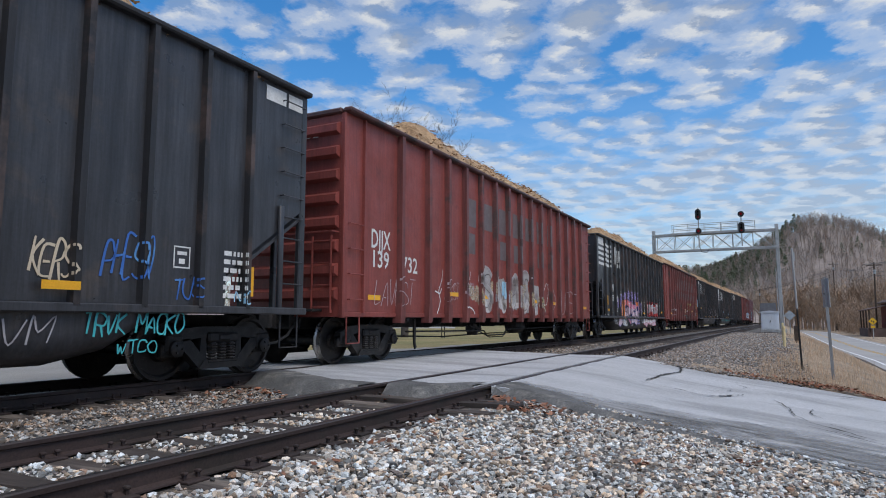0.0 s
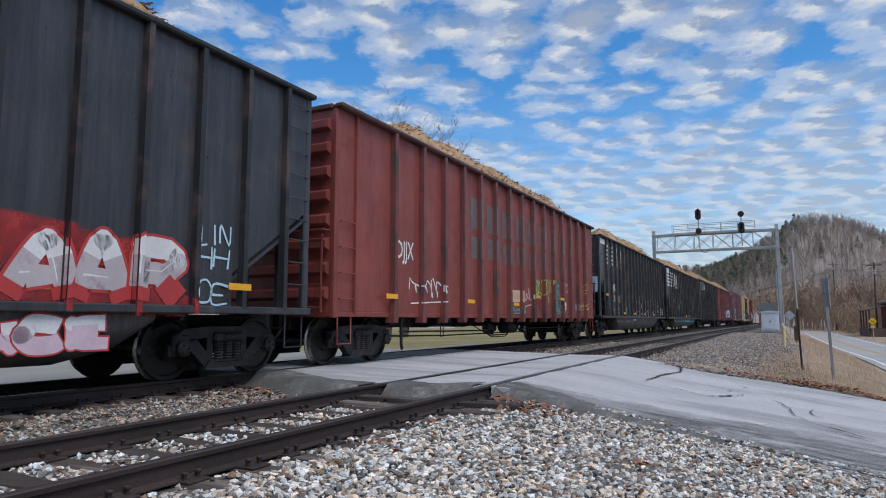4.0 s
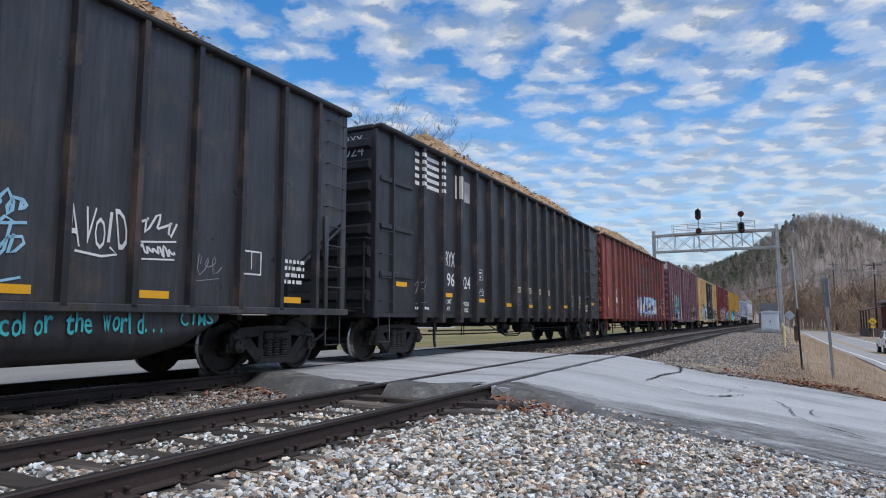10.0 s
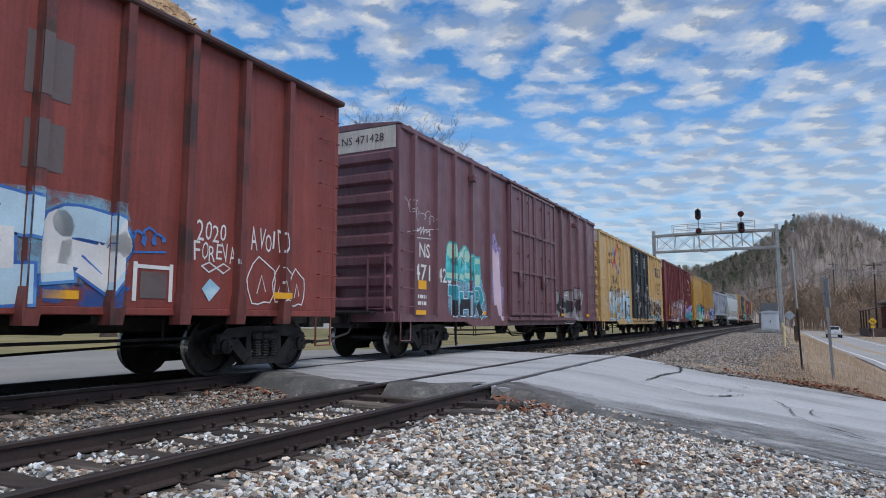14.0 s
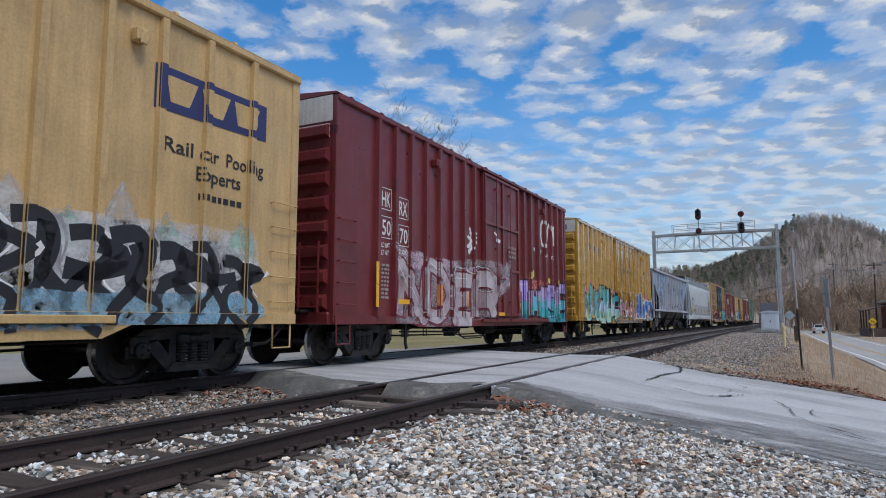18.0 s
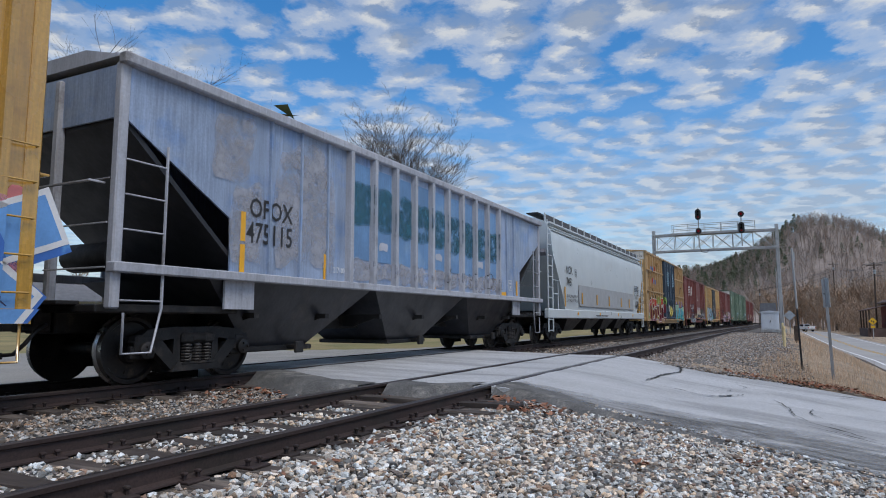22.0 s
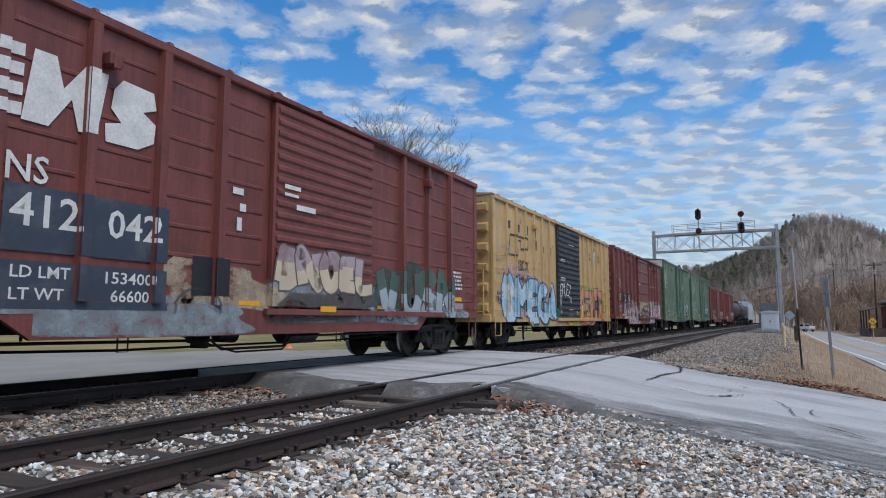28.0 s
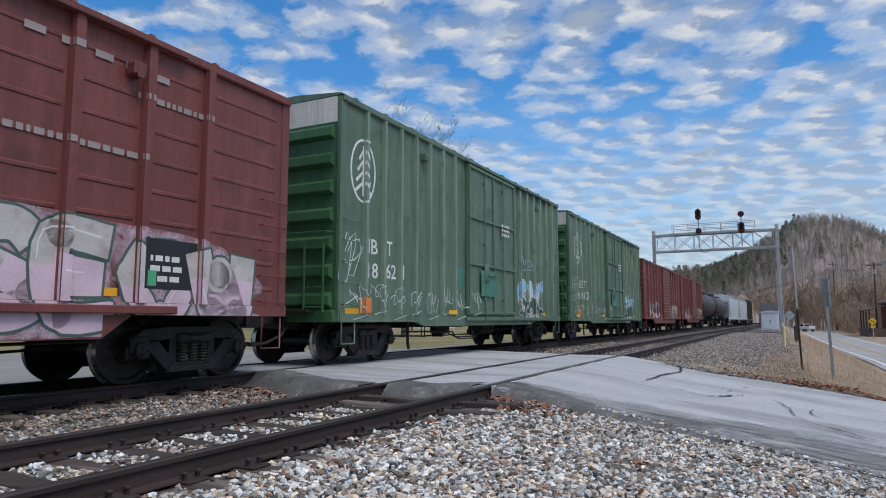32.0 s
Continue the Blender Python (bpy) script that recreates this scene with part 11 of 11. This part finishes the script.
def bare_tree(x, y, h, seed, label, twig=4, spread=0.5, open_by=0.40):
    rng = random.Random(seed)
    t = thing("tree", label, "tree", "bare trees", m=Matrix.Translation((x, y, ground_z(x, y))))
    trunk = Build()
    fork = h * 0.36
    trunk.tube([(0, 0, -0.3), (0.1, 0, fork * 0.5), (0.0, 0.1, fork)], h * 0.018, 9, h * 0.014)
    part("trunk", trunk, M_BARK, t, smooth=60)
    crown = Build()
    for k in range(8):
        a = k * 0.785 + rng.uniform(-0.3, 0.3)
        d = Vector((math.cos(a) * open_by, math.sin(a) * open_by, 1.0))
        grow(crown, (0, 0.1, fork * rng.uniform(0.85, 1.0)), d, h * rng.uniform(0.34, 0.42), h * 0.008, 1, rng, spread, twig)
    part("crown", crown, M_BARK, t, "bare spreading winter branches", smooth=0, tidy=False)


bare_tree(38.25, 23.75, 16.0, 4, "bare broad-crowned winter tree behind the line", 5, 0.40, 0.16)
bare_tree(39.0, 22.85, 15.2, 8, "bare leaning winter tree behind the line", 5, 0.42, 0.22)
bare_tree(34.5, 48.0, 25.5, 12, "tall bare winter tree beyond the lawn")
bare_tree(41.0, 46.8, 24.0, 15, "tall bare winter tree beyond the lawn", 4)
bare_tree(29.0, 55.0, 24.5, 18, "tall bare winter tree beyond the lawn", 3)


# ---- wooded hill ----
def hill_z(x, y):
    crest = lerp(y, (-420, -200, -110, -64, -56, -48, -39, -28, -19, -12, -4, 5, 19, 28, 36, 63, 98, 160, 320), (22, 30, 36, 45, 52.5, 57, 60.5, 64, 63.5, 61, 54, 48, 40, 36, 33, 32, 30, 27, 15))
    t = min(1.0, max(0.0, (x - 235) / 245))
    rise = t * t * (3 - 2 * t) if x < 480 else 1.0 - 0.5 * min(1.0, (x - 480) / 500)
    return crest * rise - 3.5


def make_hill():
    b = Build()
    xs, ys = np.linspace(180, 980, 70), np.linspace(-650, 520, 90)
    for x in xs:
        for y in ys:
            b.v.append((x, y, hill_z(x, y) + 1.6 * noise.noise((x * 0.02, y * 0.02, 0))))
    w = len(ys)
    b.f = [(i * w + j, (i + 1) * w + j, (i + 1) * w + j + 1, i * w + j + 1) for i in range(len(xs) - 1) for j in range(w - 1)]
    b.m = [0] * len(b.f)
    solid("hill", b, M_LITTER, "brown winter hillside under bare woods", "hill", kind="structure", tidy=False, smooth=180)


make_hill()


def woods_mesh(name, places, proto, mat, rng):
    """Copies of small tree shapes gathered into one mesh."""
    vs, fs, off = [], [], 0
    shapes = [(np.array(p.v), p.f) for p in proto]
    for x, y, z, h in places:
        v, f = shapes[rng.randrange(len(shapes))]
        a = rng.uniform(0, 6.283)
        c, s = math.cos(a) * h, math.sin(a) * h
        vs.append(np.stack([v[:, 0] * c - v[:, 1] * s + x, v[:, 0] * s + v[:, 1] * c + y, v[:, 2] * h + z], -1))
        fs += [tuple(i + off for i in q) for q in f]
        off += len(v)
    me = bpy.data.meshes.new(name)
    me.from_pydata(np.concatenate(vs).tolist(), [], fs)
    me.materials.append(mat)
    return new(name, me)


def small_bare(seed, thick=1.0, limbs=26, twigs=4):
    rng = random.Random(seed)
    b = Build()

    def stick(p, q, r):
        p, q = Vector(p), Vector(q)
        side = Vector((rng.uniform(-1, 1), rng.uniform(-1, 1), 0)).normalized() * r
        o2 = Vector((-side.y, side.x, 0))
        b.add([p - side, p + side, q], [(0, 1, 2)])
        b.add([p - o2, p + o2, q], [(0, 1, 2)])
    stick((0, 0, -0.1), (rng.uniform(-0.05, 0.05), rng.uniform(-0.05, 0.05), 0.95), 0.014 * thick)
    for k in range(limbs):
        z = rng.uniform(0.3, 0.92)
        a, l = rng.uniform(0, 6.283), rng.uniform(0.14, 0.34) * (1.25 - z * 0.6)
        q = (math.cos(a) * l * 0.8, math.sin(a) * l * 0.8, z + l * rng.uniform(0.4, 1.1))
        stick((0, 0, z - 0.05), q, 0.007 * thick)
        for _ in range(twigs):
            t = rng.uniform(0.35, 1.0)
            m = Vector((0, 0, z - 0.05)).lerp(Vector(q), t)
            stick(m, m + Vector((rng.uniform(-0.11, 0.11), rng.uniform(-0.11, 0.11), rng.uniform(0.03, 0.15))), 0.0055 * thick)
    return b


def small_pine(seed):
    rng = random.Random(seed)
    b = Build()
    for k in range(120):
        z = rng.uniform(0.12, 1.0)
        r = (1.02 - z) * 0.26 + 0.03
        a, rr = rng.uniform(0, 6.283), r * rng.uniform(0.5, 1.1)
        c = Vector((math.cos(a) * rr, math.sin(a) * rr, z + rng.uniform(-0.03, 0.03)))
        for _ in range(2):
            o = [c + Vector((rng.uniform(-1, 1), rng.uniform(-1, 1), rng.uniform(-0.6, 0.6))) * 0.065 for _ in range(3)]
            b.add(o, [(0, 1, 2)])
    b.add([(-0.02, 0, -0.1), (0.02, 0, -0.1), (0, 0, 0.9)], [(0, 1, 2)])
    return b


def make_woods():
    rng = random.Random(21)
    proto = [small_bare(k, 1.35) for k in range(7)]
    fine = [small_bare(k, 1.0, 16, 3) for k in range(7)]
    pl = []
    while len(pl) < 3600:
        x, y = rng.uniform(250, 510), rng.uniform(-130, 100)
        z = hill_z(x, y)
        if z < 1 or abs(math.atan2(y, x)) > 0.24:
            continue
        pl.append((x, y, z - 0.5, rng.uniform(4.5, 9.5)))
    tagged(woods_mesh("hillside_woods", pl, fine, M_WOODS, rng), "bare brown-grey winter woods on the hill", "trees", kind="stuff")
    # pines on the hill's shoulder and face, and a few scattered higher up
    pl = []
    while len(pl) < 330:
        x, y = rng.uniform(330, 485), rng.uniform(-12, 110)
        if rng.random() > math.exp(-((y - 30) / 26) ** 2) * (0.25 + 0.75 * min(1.0, (x - 330) / 130)):
            continue
        pl.append((x, y, hill_z(x, y) - 0.5, rng.uniform(5, 10)))
    for _ in range(60):
        x, y = rng.uniform(360, 480), rng.uniform(-90, 0)
        pl.append((x, y, hill_z(x, y) - 0.5, rng.uniform(4, 7)))
    for _ in range(26):
        x, y = rng.gauss(452, 10), rng.gauss(-7, 5)
        pl.append((x, y, hill_z(x, y) - 0.5, rng.uniform(6, 11)))
    tagged(woods_mesh("pine_woods", pl, [small_pine(k) for k in range(4)], M_PINE, rng), "dark green pines among the bare woods", "trees", kind="stuff")
    # brown thicket beside the highway and at the bend
    brush = [small_bare(40 + k, 1.1, 24, 4) for k in range(6)]
    pl = []
    while len(pl) < 1150:
        x, y = rng.uniform(125, 262), rng.uniform(-75, 8.0)
        d = y + 7.9 - highway_bend(x)
        if abs(d) < 5.0 or y > -11.5 + max(0.0, x - 170) * 0.25 and d > 0:
            continue
        if 124 < x < 142 and y > -28:
            continue
        tall = rng.uniform(5, 14) if x > 165 else rng.uniform(3, 10)
        pl.append((x, y, max(ground_z(x, y), hill_z(x, y)) - 0.3, tall * (0.65 if y > -20 and x < 190 else 1.0)))
    for _ in range(240):
        x, y = rng.uniform(118, 165), rng.uniform(-50, -13.4)
        if x < 142 and y > -28:
            y -= 18
        pl.append((x, y, ground_z(x, y) - 0.2, rng.uniform(1.6, 5.0)))
    for _ in range(40):
        x, y = rng.uniform(142, 165), rng.uniform(-14.5, -12.6)
        pl.append((x, y + highway_bend(x), ground_z(x, y) - 0.2, rng.uniform(0.8, 2.4)))
    tagged(woods_mesh("roadside_thicket", pl, brush, M_THICKET, rng), "tangled brown winter thicket beside the highway", "thicket", kind="stuff")
    # trees beyond the lawn, behind the train
    pl = []
    for _ in range(260):
        x, y = rng.uniform(-20, 330), rng.uniform(75, 150)
        pl.append((x, y, ground_z(x, y) - 0.3, rng.uniform(5, 9)))
    tagged(woods_mesh("far_treeline", pl, proto, M_WOODS, rng), "bare treeline beyond the lawn", "trees", kind="stuff")
    # woods on the far side of the highway, mirrored in the cars' paint
    pl = []
    while len(pl) < 420:
        x, y = rng.uniform(-150, 110), rng.uniform(-100, -48)
        if y < -0.2 * x - 42:
            pl.append((x, y, ground_z(x, y) - 0.3, rng.uniform(10, 16)))
    tagged(woods_mesh("highway_woods", pl, proto, M_WOODS, rng), "bare brown-grey winter woods beyond the highway", "trees", kind="stuff")
    e = small_pine(77)
    ob = woods_mesh("tree", [(52.8, 46.0, ground_z(52.8, 46), 23.0)], [e], M_PINE, rng)
    tagged(ob, "tall dark evergreen beyond the lawn", "tree")


M_THICKET = surface("thicket_twigs", (0.46, 0.35, 0.255), 0.95, 0, 0.15, 0.05, 0.1, 1, island=0.35, bump=0)
make_woods()

# ---- pickup that drives off along the highway and waits at the bend ----
M_CARWHITE = surface("white_car_paint", (0.72, 0.73, 0.74), 0.25, 0.0, 0.03, 2, 0.02, 30, bump=0)
M_TYRE = surface("tyre_rubber", (0.02, 0.02, 0.02), 0.85)
M_TAIL = surface("tail_light_red", (0.45, 0.02, 0.02), 0.3)


def make_pickup():
    t = thing("pickup_truck", "white crew-cab pickup truck driving away on the highway", "pickup truck")
    b = Build()
    b.prism([(-2.7, 0.55), (2.65, 0.55), (2.7, 0.8), (2.6, 1.08), (1.35, 1.15), (1.2, 1.15), (-2.7, 1.15)], -0.93, 0.93, "y")
    part("body", b, M_CARWHITE, t)
    bd = Build()
    bd.box(-2.72, -0.95, -0.93, -0.83, 1.15, 1.28, 0.02)
    bd.box(-2.72, -0.95, 0.83, 0.93, 1.15, 1.28, 0.02)
    bd.box(-2.74, -2.66, -0.9, 0.9, 0.75, 1.28, 0.02)
    part("tailgate", bd, M_CARWHITE, t)
    c = Build()
    c.loft([[(-1.0, -0.88, 1.15), (1.25, -0.88, 1.15), (1.25, 0.88, 1.15), (-1.0, 0.88, 1.15)], [(-0.85, -0.70, 1.82), (0.55, -0.70, 1.82), (0.55, 0.70, 1.82), (-0.85, 0.70, 1.82)]])
    part("cab", c, M_CARWHITE, t)
    part("rear_window", Build().prism([(-1.006, 1.22), (-0.886, 1.74), (-0.90, 1.74), (-1.02, 1.22)], -0.66, 0.66, "y"), M_DARKGLASS, t)
    part("windscreen", Build().prism([(1.21, 1.22), (0.62, 1.76), (0.64, 1.77), (1.24, 1.22)], -0.66, 0.66, "y"), M_DARKGLASS, t)
    for s in (-1, 1):
        part("side_window", Build().add([(-0.82, s * 0.865, 1.24), (0.95, s * 0.865, 1.24), (0.5, s * 0.735, 1.74), (-0.75, s * 0.735, 1.74)], [(0, 1, 2, 3)]), M_DARKGLASS, t)
        part("tail_light", Build().box(-2.76, -2.69, s * 0.84 - 0.07, s * 0.84 + 0.07, 0.85, 1.15, 0.01), M_TAIL, t)
        for x in (-1.75, 1.75):
            w = part("wheel", Build().lathe([(-0.11, 0.0), (-0.11, 0.27), (-0.12, 0.37), (0.12, 0.37), (0.11, 0.27), (0.11, 0.0)], "y", n=22), M_TYRE, t, m=Matrix.Translation((x, s * 0.84, 0.37)))
            part("rim", Build().lathe([(s * 0.112, 0.22), (s * 0.13, 0.2), (s * 0.12, 0.0)], "y", n=14), M_GALV, w)
            PICKUP_WHEELS.append((w, x, s * 0.84))
    part("bumper", Build().box(-2.86, -2.72, -0.85, 0.85, 0.5, 0.68, 0.03), M_GALV, t)
    part("number_plate", Build().box(-2.775, -2.745, -0.16, 0.16, 0.78, 0.93), M_SIGN_BACK, t)
    return t


PICKUP_WHEELS = []
PICKUP = make_pickup()
# ---- what moves ----
V, DV = 9.671, -0.00585


def travel(t):
    """Metres that the train has gone since 16 s."""
    return V * ((t - 16) + DV * (t - 16) ** 2 / 32)


def motions():
    for s, L, car in TRAIN:
        rows, a = [], L / 2 - 1.6
        for k in range(65):
            m = s - travel(k / 2)
            x0, y0, _ = on_line(m - a)
            x1, y1, _ = on_line(m + a)
            rows.append((k / 2, pose((x0 + x1) / 2, (y0 + y1) / 2, 0, 0, 0, math.degrees(math.atan2(y1 - y0, x1 - x0)))))
        walk(car, rows)
    rolling = [(2 * k / FPS, Matrix.Rotation(-travel(2 * k / FPS) / WHEEL_R, 4, "Y")) for k in range(481)]
    for w, x in WHEELS[:76]:
        at = Matrix.Translation((x, 0, WHEEL_R))
        walk(w, [(t, at @ r) for t, r in rolling])

    # the pickup comes up from behind, drives off and stops, half turned, at the bend
    way = [(0, -68, -8.43, 0), (10.4, 68.0, -8.38, 0), (11, 74.9, -8.38, 0), (12, 90.0, -8.36, 0), (13, 106.3, -8.22, 0), (14, 120.3, -8.0, 1), (15, 131.2, -7.88, 1), (16.5, 145.0, -7.8, 1),
           (18.5, 161.5, -7.74, 2), (19.5, 169.7, -7.53, 6), (20.5, 176.6, -7.0, 16), (21.5, 180.7, -6.3, 28), (22, 181.5, -6.1, 31), (24, 181.5, -6.1, 31), (32, 181.5, -6.1, 31)]
    walk(PICKUP, [(t, pose(x, y, highway_z(x) + 0.01, 0, 0, a)) for t, x, y, a in way])
    ts, xs = [r[0] for r in way], [r[1] for r in way]
    turns = [(k / FPS, Matrix.Rotation(lerp(k / FPS, ts, xs) / 0.37, 4, "Y")) for k in range(664)] + [(32.0, Matrix.Rotation(xs[-1] / 0.37, 4, "Y"))]
    for w, x, y in PICKUP_WHEELS:
        at = Matrix.Translation((x, y, 0.37))
        walk(w, [(t, at @ r) for t, r in turns])


motions()
